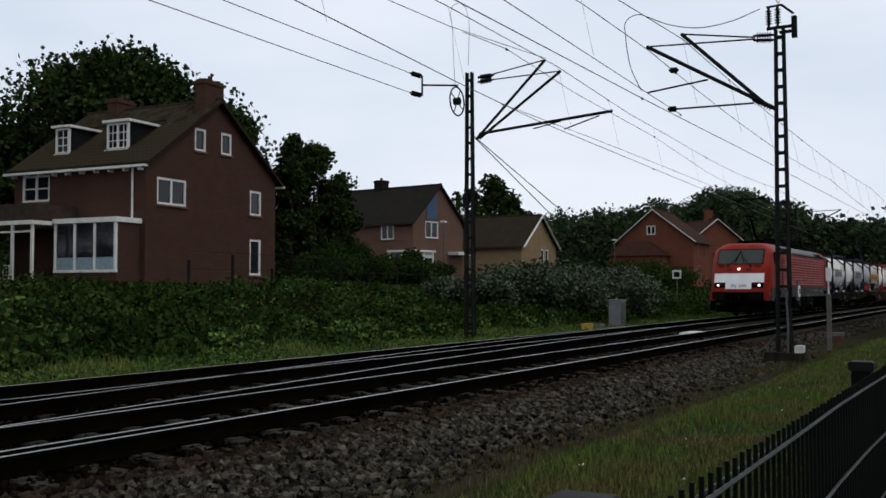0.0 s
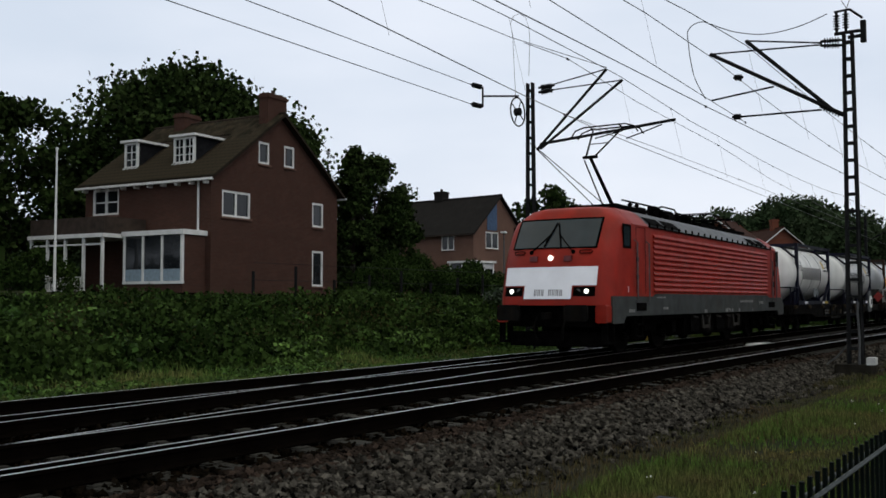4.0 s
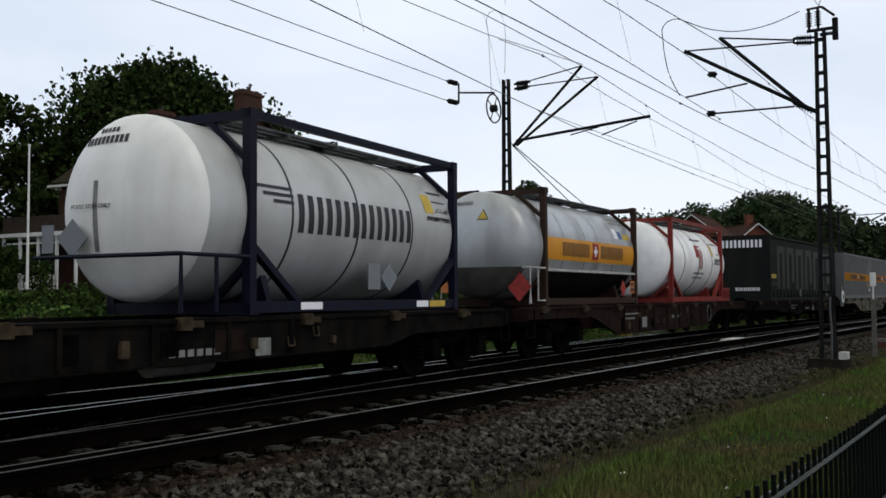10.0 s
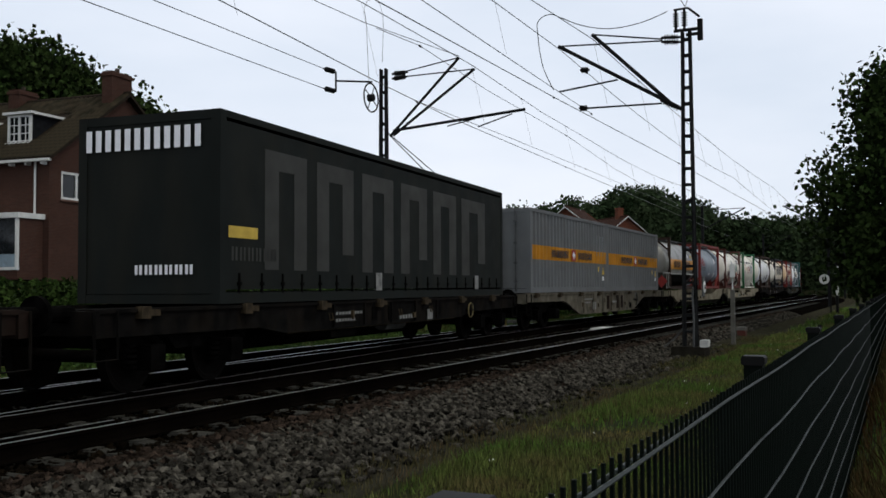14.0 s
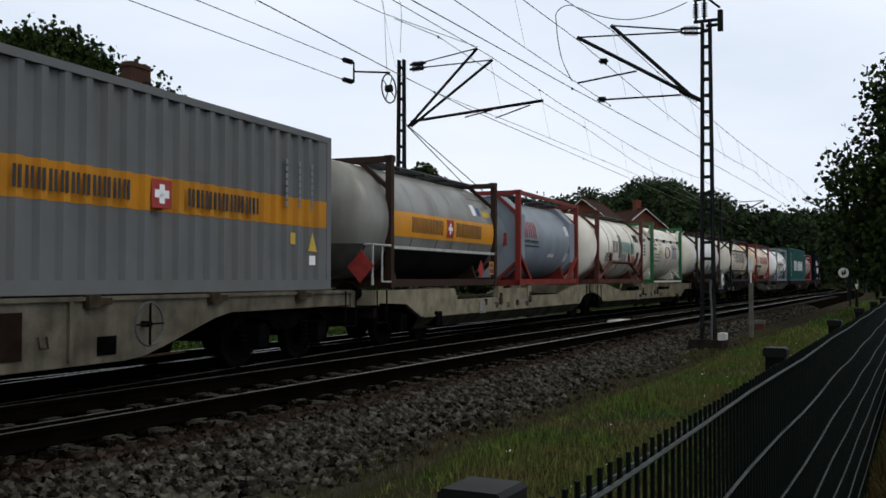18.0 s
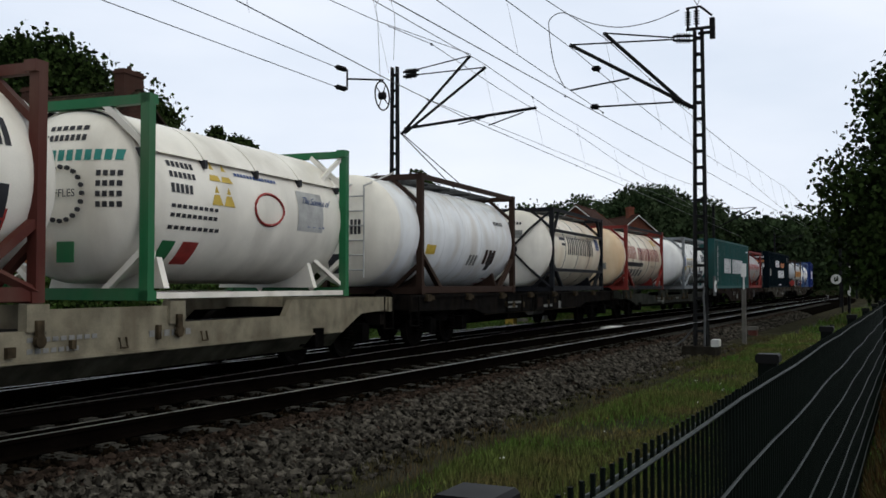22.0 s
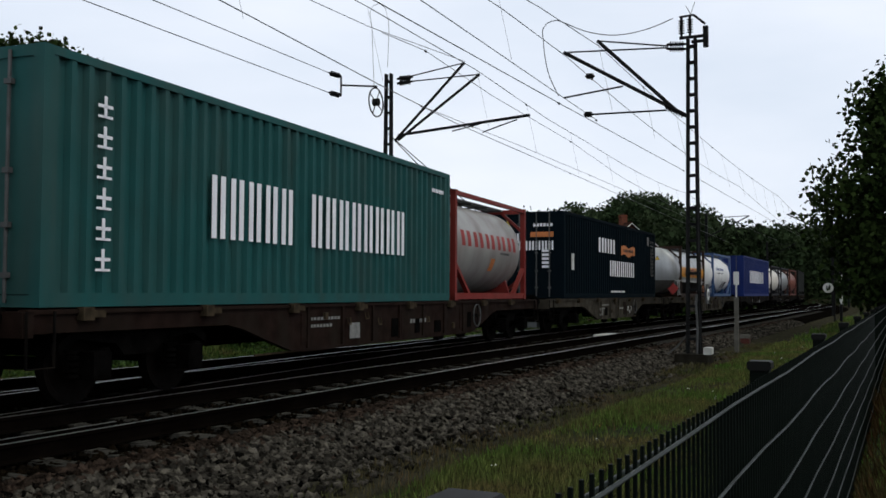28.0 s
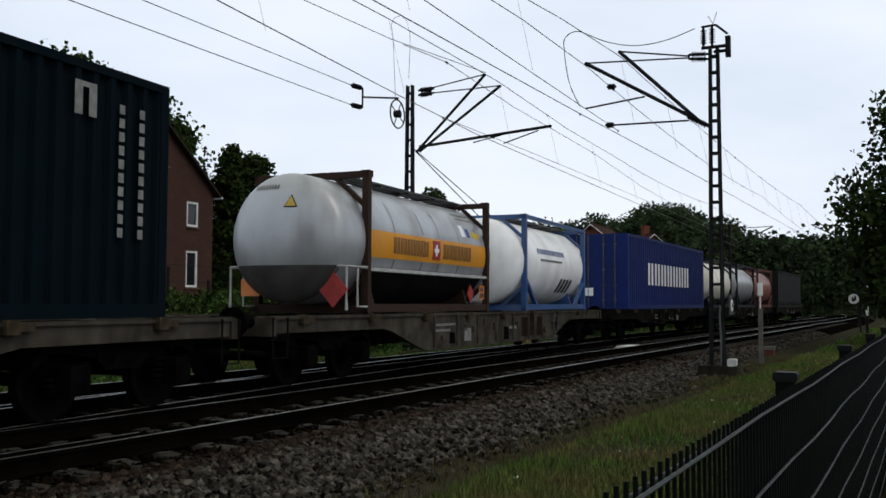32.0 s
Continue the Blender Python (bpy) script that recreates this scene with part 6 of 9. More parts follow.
# --- box containers ---
def box_container(wg, ua, ub, label, m, H, W=2.44, corr=0.28, style="steel", extra=None, hgroup="box containers"):
    u0, u1, uc, deck = wg
    c, h = (ua + ub) / 2, (ub - ua) / 2
    t = thing("container", label, "container", group=hgroup)
    hw = W / 2
    for sx in (-1, 1):
        for sy in (-1, 1):
            g = Geo()
            g.box(sx * (h - 0.075) - 0.075, sx * (h - 0.075) + 0.075, sy * (hw - 0.075) - 0.075, sy * (hw - 0.075) + 0.075, 0, H)
            part("corner_post", g, m, t)
    for sy in (-1, 1):
        g = Geo()
        if style == "steel":
            pts, x, d = [], -h + 0.15, 0.065
            while x < h - 0.15 - corr:
                pts += [(x, 0.0), (x + corr * 0.28, 0.0), (x + corr * 0.42, d), (x + corr * 0.86, d)]
                x += corr
            pts += [(x, 0.0), (h - 0.15, 0.0)]
            vs = [(a, sy * (hw - 0.012 - b), z) for a, b in pts for z in (0.16, H - 0.1)]
            fs = [(2 * i, 2 * i + 2, 2 * i + 3, 2 * i + 1) for i in range(len(pts) - 1)]
            g.add(vs, fs if sy < 0 else [f[::-1] for f in fs])
            part("side_wall", g, m, t, "corrugated side wall")
        else:
            g.box(-h + 0.15, h - 0.15, sy * (hw - 0.03) - 0.02, sy * (hw - 0.03) + 0.02, 0.2, H - 0.15)
            cu = part("curtain", g, m, t, "dark tarpaulin side curtain")
            if sy < 0:
                for x in np.arange(-h + 0.5, h - 0.3, 0.62):
                    part("strap", Geo().box(x - 0.02, x + 0.02, -hw - 0.004, -hw + 0.02, 0.14, 0.44).box(x - 0.05, x + 0.05, -hw - 0.012, -hw + 0.01, 0.26, 0.31), M_BLACK, cu)
        for z0, z1 in ((0.0, 0.16), (H - 0.10, H)):
            g = Geo()
            g.box(-h + 0.14, h - 0.14, sy * (hw - 0.04) - 0.04, sy * (hw - 0.04) + 0.04, z0, z1)
            part("side_rail", g, m, t)
    g = Geo()
    g.box(-h + 0.1, h - 0.1, -hw + 0.05, hw - 0.05, H - 0.06, H - 0.015)
    part("roof", g, m, t)
    g = Geo()
    g.box(-h + 0.1, h - 0.1, -hw + 0.08, hw - 0.08, 0.08, 0.15)
    part("floor", g, M_WAGDARK, t)
    for sx in (-1, 1):
        g = Geo()
        g.box(sx * (h - 0.05) - 0.025, sx * (h - 0.05) + 0.025, -hw + 0.14, hw - 0.14, 0.14, H - 0.1)
        for z in (0.07, H - 0.06):
            part("end_rail", Geo().box(sx * (h - 0.06) - 0.055, sx * (h - 0.06) + 0.055, -hw + 0.1, hw - 0.1, z - 0.07, z + 0.06), m, t)
        e = part("end_wall", g, m, t)
        if sx < 0 and style == "steel":
            for yy in (-0.75, -0.3, 0.3, 0.75):
                g = Geo()
                g.rod((-h - 0.02, yy, 0.05), (-h - 0.02, yy, H - 0.05), 0.022, 8)
                for z in (0.35, 0.9, 1.5, H - 0.4):
                    g.box(-h - 0.05, -h + 0.01, yy - 0.05, yy + 0.05, z - 0.03, z + 0.03)
                part("lock_rod", g, M_STEEL if style == "steel" else M_BLACK, e)
    if extra:
        extra(t, h, H, hw)
    return moves(t, u0, u1, c - uc, deck + 0.022)


P_DARKCURT = paint("dark_tarpaulin", (0.009, 0.011, 0.010), rough=0.75, spec=0.08, dirt=(0.018, 0.017, 0.013), dirt_amt=0.6)
P_FADED = mat("faded_print", (0.024, 0.024, 0.020), rough=0.7, var=0.15, scale=2)
P_BOXGREY = paint("pale_grey_box", (0.122, 0.127, 0.132), rough=0.65, spec=0.15, dirt_amt=0.4, dirt=(0.12, 0.115, 0.11))
P_TEAL = paint("teal_box", (0.009, 0.072, 0.070), spec=0.15, rough=0.6, dirt=(0.05, 0.05, 0.04), dirt_amt=0.4)
P_DNAVY = paint("dark_navy_box", (0.0028, 0.0068, 0.0100), rough=0.8, spec=0.02, dirt=(0.008, 0.010, 0.011), dirt_amt=0.3)
P_SBLUE = paint("royal_blue_box", (0.006, 0.018, 0.11), spec=0.15, rough=0.6, dirt=(0.02, 0.02, 0.05), dirt_amt=0.3)
P_ORMARK = mat("orange_emblem", (0.55, 0.18, 0.05), rough=0.6, var=0.15, scale=3)


def deco_curtain(t, h, H, hw):
    x = -h + 1.2
    for i, w in enumerate((1.55, 1.65, 1.7, 1.7, 1.75, 2.1)):
        st = w * 0.27
        r = [(x, x + st, 0.5, 2.05), (x, x + w * 0.85, 2.05, 2.35), (x + w * 0.58, x + w * 0.85, 0.5 + 0.3 * (i % 2), 2.05)]
        flat_marks(r, -hw + 0.008, P_FADED, t, "letter_bar", "faded lettering shapes on the curtain")
        x += w + 0.12
    flat_marks([(-h + 0.22, -h + 1.0, 0.95, 1.12)], -hw + 0.008, P_YELLOW, t, "label_plate")
    flat_marks(stripes(6, -h + 0.3, -h + 1.6, 0.62, 0.82, 0.3), -hw + 0.008, P_FADED, t)
    g = Geo()
    for a, b, z0, z1 in stripes(6, -hw + 0.15, hw - 0.25, H - 0.52, H - 0.20, 0.22):
        g.box(-h - 0.012, -h - 0.004, -b, -a, z0, z1)
    for a, b, z0, z1 in stripes(6, -0.2, 0.85, 0.42, 0.56, 0.3):
        g.box(-h - 0.012, -h - 0.004, -b, -a, z0, z1)
    tagged(part("end_lettering", g, M_WHITE, t, "pale lettering bars on the end wall"), kind="stuff")
    for x in (-h + 5.2, h - 2.4):
        flat_marks([(x, x + 0.28, 0.16, 0.5)], -hw - 0.015, P_GREYPATCH, t, "plate")


P_ORANGEB = paint("orange_box_band", (0.44, 0.185, 0.012), rough=0.65, spec=0.15, dirt_amt=0.35, dirt=(0.16, 0.10, 0.04))


def deco_greybox(t, h, H, hw, corr=0.34):
    x, pts = -h + 0.15, []
    while x < h - 0.15 - corr:
        pts += [(x, 0.0), (x + corr * 0.28, 0.0), (x + corr * 0.42, 0.065), (x + corr * 0.86, 0.065)]
        x += corr
    pts += [(x, 0.0), (h - 0.15, 0.0)]
    g = Geo()
    g.add([(a, -(hw - 0.012 - b) - 0.004, z) for a, b in pts for z in (1.02, 1.46)], [(2 * i, 2 * i + 2, 2 * i + 3, 2 * i + 1) for i in range(len(pts) - 1)])
    part("orange_band", g, P_ORANGEB, t, "weathered orange band following the ribs")
    flat_marks(stripes(11, -2.4, -0.55, 1.12, 1.36, 0.3), -hw - 0.005, P_INK, t)
    flat_marks(stripes(9, 0.55, 2.3, 1.12, 1.36, 0.3), -hw - 0.005, P_INK, t)
    flat_marks([(-0.2, 0.2, 1.06, 1.42)], -hw - 0.005, P_INKRED, t, "shield")
    flat_marks([(-0.05, 0.05, 1.12, 1.36), (-0.14, 0.14, 1.19, 1.29)], -hw - 0.010, M_WHITE, t, "cross")
    for x in (h - 1.5, h - 1.1, h - 0.7):
        flat_marks([(x, x + 0.07, H - 0.6 - 0.11 * i, H - 0.52 - 0.11 * i) for i in range(7)], -hw + 0.0, P_GREYF, t)
    flat_marks([(h - 1.35, h - 1.2, 0.72, 0.9)], -hw + 0.0, P_YELLOW, t, "yellow_label")
    flat_marks([(h - 0.75, h - 0.55, 0.4, 0.55)], -hw + 0.0, M_WHITE, t, "white_label")
    part("warning_triangle", Geo().add([(h - 0.8, -hw - 0.006, 0.62), (h - 0.5, -hw - 0.006, 0.62), (h - 0.65, -hw - 0.006, 0.92)], [(0, 1, 2)]), P_YELLOW, t)


def deco_teal(t, h, H, hw):
    flat_marks(stripes(5, -3.1, -0.75, 0.92, 1.8, 0.3) + stripes(8, -0.25, 3.75, 0.92, 1.8, 0.3), -hw + 0.0, M_WHITE, t, "lettering", "white lettering bars")
    for i in range(6):
        z = H - 0.55 - i * 0.36
        flat_marks([(-h + 0.85, -h + 1.1, z, z + 0.04), (-h + 0.95, -h + 1.0, z - 0.12, z + 0.14), (-h + 0.85, -h + 1.1, z - 0.12, z - 0.09)], -hw + 0.0, M_WHITE, t, "sign_bar")
    flat_marks(stripes(7, h - 1.1, h - 0.4, H - 0.5, H - 0.42, 0.3, False), -hw + 0.0, M_WHITE, t)


def deco_navy(t, h, H, hw):
    flat_marks(stripes(3, -2.6, -0.2, 1.68, 2.22, 0.2) + stripes(6, -1.05, 2.85, 0.82, 1.42, 0.2), -hw + 0.0, M_WHITE, t, "lettering", "large white lettering bars")
    g = Geo()
    for i in range(9):
        x0 = 0.62 + i * 0.25
        z0 = 1.68 + 0.05 * math.sin(i * 1.1)
        g.box(x0, x0 + 0.25, -hw - 0.006, -hw - 0.002, z0, z0 + 0.36)
    part("emblem", g, P_ORMARK, t, "wavy orange emblem")
    flat_marks(stripes(7, 0.95, 2.55, 1.82, 1.94, 0.3), -hw - 0.012, P_INK, t)
    flat_marks([(-h + 0.8, -h + 1.12, 0.95, 1.5)], -hw + 0.0, M_FRAME_PALE, t, "plate")
    flat_marks(stripes(12, -0.9, 1.2, 0.2, 0.27, 0.3, False), -hw + 0.0, M_WHITE, t)
    g = Geo()
    for rects in (stripes(3, -0.95, -0.25, H - 1.05, H - 0.72, 0.25), stripes(6, -0.4, 0.95, H - 1.28, H - 0.98, 0.25), stripes(6, 0.2, 0.9, H - 0.5, H - 0.4, 0.3, False), [(-0.95, -0.85, 1.25, 1.55), (-0.8, -0.72, 1.25, 1.55), (-0.68, -0.5, 1.49, 1.55), (-0.68, -0.62, 1.25, 1.55), (-0.68, -0.5, 1.25, 1.31)]):
        for a, b, z0, z1 in rects:
            g.box(-h - 0.035, -h - 0.028, -b, -a, z0, z1)
    for i in range(5):
        g.box(-h - 0.035, -h - 0.028, -0.75, -0.5, 1.0 + i * 0.13, 1.08 + i * 0.13)
    tagged(part("end_marks", g, M_WHITE, t, "white marks on the doors"), kind="stuff")
    lettering("45", 0.42, M_WHITE, t, pose(-h - 0.04, 0.78, 1.18, 90, 0, -90))
    part("warning_triangle", Geo().add([(-h - 0.036, 0.85, H - 0.5), (-h - 0.036, 0.6, H - 0.5), (-h - 0.036, 0.72, H - 0.26)], [(0, 1, 2)]), P_YELLOW, t)
    for x_ in (h - 0.9, h - 0.55):
        flat_marks([(x_, x_ + 0.09, H - 0.5 - 0.16 * i, H - 0.39 - 0.16 * i) for i in range(10)], -hw + 0.0, M_STENCIL, t)
    flat_marks([(h - 1.62, h - 1.5, H - 0.62, H - 0.3), (h - 1.4, h - 1.28, H - 0.62, H - 0.3), (h - 1.62, h - 1.28, H - 0.3, H - 0.24)], -hw + 0.0, M_STENCIL, t, "label_bar")
    g = Geo()
    g.box(-h - 0.035, -h - 0.028, -0.9, -0.1, H - 0.85, H - 0.68)
    part("end_emblem", g, P_ORMARK, t)


def deco_blue(t, h, H, hw):
    flat_marks(stripes(7, -3.9, 3.6, 0.95, 1.85, 0.25), -hw + 0.0, M_WHITE, t, "lettering", "white lettering bars")
    g = Geo()
    g.box(-h - 0.035, -h - 0.028, 0.1, 0.5, 0.5, 0.8)
    part("plate", g, M_WHITE, t)


W1 = wagon(19.47, 39.89, "flat", M_WAGDARK, "dark container wagon with two tanks on it")
tank(W1, 21.555, 27.35, "cream tank container in a navy frame, dark lettering", P_GREYW, P_NAVY, over=(1.1, 0.5), extra=deco_rodella, band_m=P_INK, end_rail=P_NAVY)
tank(W1, 31.48, 37.26, "grey-clad tank container with a stained white dome, navy frame", P_GREYB, P_NAVY, dome_m=P_GREYW, over=(1.1, 0.5), extra=deco_rodella, band_m=P_INK, end_rail=P_NAVY)
W2 = wagon(39.94, 60.82, "fish", M_RUST, "brown container wagon with deep side sills")
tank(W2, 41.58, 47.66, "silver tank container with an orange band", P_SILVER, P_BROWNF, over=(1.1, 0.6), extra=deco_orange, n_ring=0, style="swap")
tank(W2, 50.90, 56.97, "white tank container in a red frame", P_WHITE, P_REDF, band_m=P_INK, n_ring=3, over=(0.55, 0.85), extra=deco_generic(P_INKRED, [(1, -0.20, 0.25, 0.12, 0.52, P_INKRED, False), (2, 0.20, 0.65, -0.25, 0.42, P_INKRED, True), (1, 0.05, 0.70, 0.46, 0.52, P_INKRED, False), (10, -0.35, 0.90, -0.42, -0.36, P_INK, False), (9, -0.30, 0.85, -0.56, -0.51, P_INK, False), (2, 1.70, 2.05, 0.2, 0.6, P_YELLOW, False), (6, 1.70, 2.90, 0.62, 0.67, P_INK, False), (8, 2.10, 3.00, 0.1, 0.15, P_INK, False), (8, 2.00, 2.90, -0.06, 0.0, P_INK, False)], [("VERONA - ITALY", 0.20, -0.74, 0.13, P_INK), ("TRASPORTI INTERNAZIONALI", 0.25, 0.68, 0.085, P_INK), ("STACKING 3 HIGH", 2.50, 0.02, 0.10, P_INK), ("E.C.S.", 2.60, 0.28, 0.11, P_INK)], [], [(4.0, 0)]))
W3 = wagon(60.88, 79.13, "flat", M_WAGDARK, "dark flat container wagon with yellow brake wheel", deck=1.10)
box_container(W3, 63.95, 77.40, "dark grey curtain-sided container with faded lettering", P_DARKCURT, 2.77, W=2.5, style="curtain", extra=deco_curtain)
W4 = wagon(79.18, 99.46, "fish", M_WAGGREY, "pale grey container wagon with deep sills")
box_container(W4, 80.22, 89.02, "pale grey corrugated container with orange band", P_BOXGREY, 2.56, corr=0.34, extra=deco_greybox)
box_container(W4, 89.06, 98.12, "pale grey corrugated container with orange band, dusty", P_BOXGREY, 2.56, corr=0.34, extra=deco_greybox)
def end_covers(fn):
    """Adds the boxed octagonal insulation covers at both ends of a tank to its markings."""
    def both(t, h, cz, R):
        fn(t, h, cz, R)
        for sx in (-1, 1):
            k, c = 1.12, 0.62
            oct_ = [(-k, cz - c), (-c, cz - k), (c, cz - k), (k, cz - c), (k, cz + c), (c, cz + k), (-c, cz + k), (-k, cz + c)]
            part("end_cover", Geo().prism(oct_, min(sx * (h - 0.12), sx * (h - 0.72)), max(sx * (h - 0.12), sx * (h - 0.72)), "x"), P_BLUEGREY, t, "boxed blue-grey end cover")
        g = Geo()
        for q in range(4):
            for i in range(6):
                g.box(-h + 0.108, -h + 0.118, 0.15 - 0.13 * i, 0.24 - 0.13 * i, cz + 0.75 - 0.17 * q, cz + 0.85 - 0.17 * q)
        tagged(part("small_print", g, P_INK, t), kind="stuff")
        part("placard", Geo().box(-h + 0.10, -h + 0.116, -0.8, -0.05, cz - 0.25, cz + 0.1), P_INKRED, t, "red emblem on the end cover")
    return both


W5 = wagon(99.51, 116.37, "pocket", M_WAGBEIGE, "cream-grey pocket wagon half with a low middle", joint=1)
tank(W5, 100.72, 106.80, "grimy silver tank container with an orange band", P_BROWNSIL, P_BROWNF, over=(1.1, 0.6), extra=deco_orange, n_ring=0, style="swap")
tank(W5, 108.61, 114.66, "blue-grey tank container in a bright red frame", P_BLUEGREY, P_REDF, over=(0.0, 0.0), R=1.12, n_ring=0, extra=end_covers(deco_generic(P_INKRED, [(3, -2.3, -1.1, 0.0, 0.45, P_INKRED, True), (10, -2.3, -1.0, -0.14, -0.06, P_INK, False), (12, -2.2, -0.9, -0.25, -0.2, P_INK, False), (3, 0.2, 0.8, -0.5, -0.4, M_WHITE, False), (4, 2.0, 2.5, -0.6, -0.35, M_WHITE, False), (5, 1.9, 2.6, 0.2, 0.5, M_WHITE, False)])))
W6 = wagon(116.42, 133.02, "pocket", M_WAGBEIGE, "cream-grey pocket wagon half with a low middle, dusty", joint=-1)
tank(W6, 117.21, 123.36, "white tank container in a red-brown frame, teal lettering", P_CREAM, P_REDBR, band_m=P_INK, n_ring=3, style="truss", extra=deco_generic(P_INKTEAL, [(3, -1.06, 0.05, -0.18, 0.26, P_INK, True), (6, 0.1, 1.95, -0.18, 0.26, P_INKTEAL, True), (4, -1.9, -0.9, -0.5, -0.2, P_INK, True), (4, 1.9, 2.7, -0.65, -0.35, P_INKRED, False), (6, 2.0, 2.7, 0.3, 0.6, P_INK, False), (4, 0.2, 0.9, -0.5, -0.2, P_GREYPATCH, False), (1, 1.75, 2.15, -0.55, -0.25, P_ORMARK, False), (1, 2.25, 2.75, -0.6, -0.1, P_INK, False), (1, -0.25, 0.3, -0.35, 0.5, P_GREYPATCH, False)], (), [(3, 0.4, 0.75, 0.1, 0.26, P_INK), (6, -0.28, 0.4, 0.12, 0.28, P_INKTEAL), (8, 0.05, 0.55, 0.38, 0.48, P_INKBLUE), (1, 0.45, 0.8, -0.25, 0.05, P_ORMARK), (1, 0.25, 0.6, -0.65, -0.3, P_INKRED), (7, -0.1, 0.5, 0.62, 0.9, P_GREYPATCH), (5, -0.5, -0.1, -0.3, 0.02, P_GREYPATCH), (4, -0.55, -0.2, -0.6, -0.42, P_GREYPATCH), (5, -0.6, -0.15, 0.6, 0.66, P_INK), (1, 0.7, 1.0, -0.6, -0.3, P_GREYF)]))
def deco_green(t, h, cz, R):
    deco_generic(P_INK, [(1, 1.15, 2.35, -0.25, 0.4, P_PALE, False), (1, -2.2, -1.8, -0.85, -0.55, P_GREENF, False), (1, -1.75, -1.25, -0.85, -0.55, P_INKRED, False), (6, -2.2, -1.6, 0.42, 0.5, P_INK, False), (6, -2.2, -1.6, 0.28, 0.36, P_INK, False), (5, -2.2, -1.7, 0.08, 0.2, P_INK, False), (9, -2.2, -1.1, -0.12, -0.07, P_INK, False), (9, -2.2, -1.1, -0.24, -0.19, P_INK, False), (9, -2.2, -1.0, -0.40, -0.35, P_INK, False), (14, -0.6, 0.6, 0.45, 0.5, P_INKBLUE, False)],
                 [("The Science of", 1.75, 0.2, 0.16, P_INKBLUE), ("Cool", 1.72, -0.18, 0.36, P_INKBLUE)])(t, h, cz, R)

    def skin(x, z, off=0.008):
        q = math.asin(max(-0.99, min(0.99, z / R)))
        return (x, -(R + off) * math.cos(q), cz + (R + off) * math.sin(q))
    for x, z in ((-1.15, 0.46), (-1.15, 0.12), (-0.85, 0.46), (-0.85, 0.12)):
        part("warning_triangle", Geo().add([skin(x - 0.14, z - 0.14), skin(x + 0.14, z - 0.14), skin(x, z + 0.14)], [(0, 1, 2)]), P_YELLOW, t)
    ring = [skin(0.25 + 0.42 * math.cos(a), 0.02 + 0.24 * math.sin(a), 0.01) for a in np.linspace(0, 2 * math.pi, 25)]
    part("oval_emblem", Geo().path(ring, 0.022, 4), P_INKRED, t, "dull red oval ring")
    dome_print(t, h, cz, R, 9, -0.9, 0.25, 0.42, 0.56, P_INKTEAL)
    dome_print(t, h, cz, R, 8, -0.4, 0.25, 0.68, 0.76, P_INK)
    dome_print(t, h, cz, R, 6, -0.4, 0.2, 0.82, 0.88, P_INK)
    for k in range(4):
        dome_print(t, h, cz, R, 4, -0.92, -0.58, 0.22 - 0.13 * k, 0.29 - 0.13 * k, P_INK)
    xd = -h - t["dome"] - 0.02
    for k in range(20):
        a = 2 * math.pi * k / 20
        part("bolt", Geo().rod((xd + 0.03, -0.12 + 0.34 * math.cos(a), cz + 0.34 * math.sin(a)), (xd - 0.01, -0.12 + 0.34 * math.cos(a), cz + 0.34 * math.sin(a)), 0.03, 6), P_INK, t)
    lettering("BAFFLES", 0.14, P_INK, t, pose(xd - 0.012, -0.12, cz - 0.04, 90, 0, -90))
    for y_, m_ in ((0.25, P_ORMARK), (-0.25, P_GREENF)):
        part("placard", Geo().box(xd - 0.03, xd - 0.015, y_ - 0.13, y_ + 0.13, cz - 0.86, cz - 0.6), m_, t, "hazard placard")
    for sx in (-1, 1):
        for sy in (-1, 1):
            part("end_strut", Geo().bar((sx * (h - 0.08), sy * 1.1, 2.45), (sx * (h - 0.75), sy * 0.75, 1.75), 0.09, 0.06), P_CREAM, t, "white strut to the shell")
            part("end_strut", Geo().bar((sx * (h - 0.08), sy * 1.1, 0.2), (sx * (h - 0.75), sy * 0.75, 0.75), 0.09, 0.06), P_CREAM, t, "white strut to the shell")


tank(W6, 125.07, 130.68, "cream tank container with sun shield between green end frames", P_CREAM, P_GREENF, R=1.12, over=(0.3, 0.3), style="swap", n_ring=0, walkway=False, shield=True, gusset=P_CREAM, extra=deco_green)
W7 = wagon(133.07, 152.04, "flat", M_WAGDARK, "dark container wagon with yellow fittings")
tank(W7, 134.25, 140.35, "stained white tank container in a brown frame", P_STAINED, P_BROWNF, dome_m=P_CREAM, over=(1.35, 0.35), n_ring=5, ladder=True, extra=deco_generic(P_INK, [(1, -2.6, -1.9, -0.45, -0.25, P_YELLOW, False), (3, 1.0, 1.8, -0.6, -0.25, P_BROWNF, False), (6, 1.7, 2.4, 0.4, 0.5, P_INK, False), (3, 0.0, 0.6, -0.65, -0.4, P_GREYPATCH, False), (1, 1.9, 2.3, -1.1, -0.95, P_REDF, False), (1, 1.35, 1.75, -0.75, -0.3, P_INK, False)], (), [(9, 0.0, 0.75, 0.78, 0.87, P_INK), (3, 0.3, 0.55, 0.62, 0.7, P_INK), (4, -0.15, 0.35, -0.25, 0.1, P_GREYPATCH), (1, -0.05, 0.5, -0.9, -0.5, P_INK), (1, 0.35, 0.6, 0.2, 0.45, P_BROWNF), (3, -0.45, -0.2, -0.1, 0.2, P_INK)]))
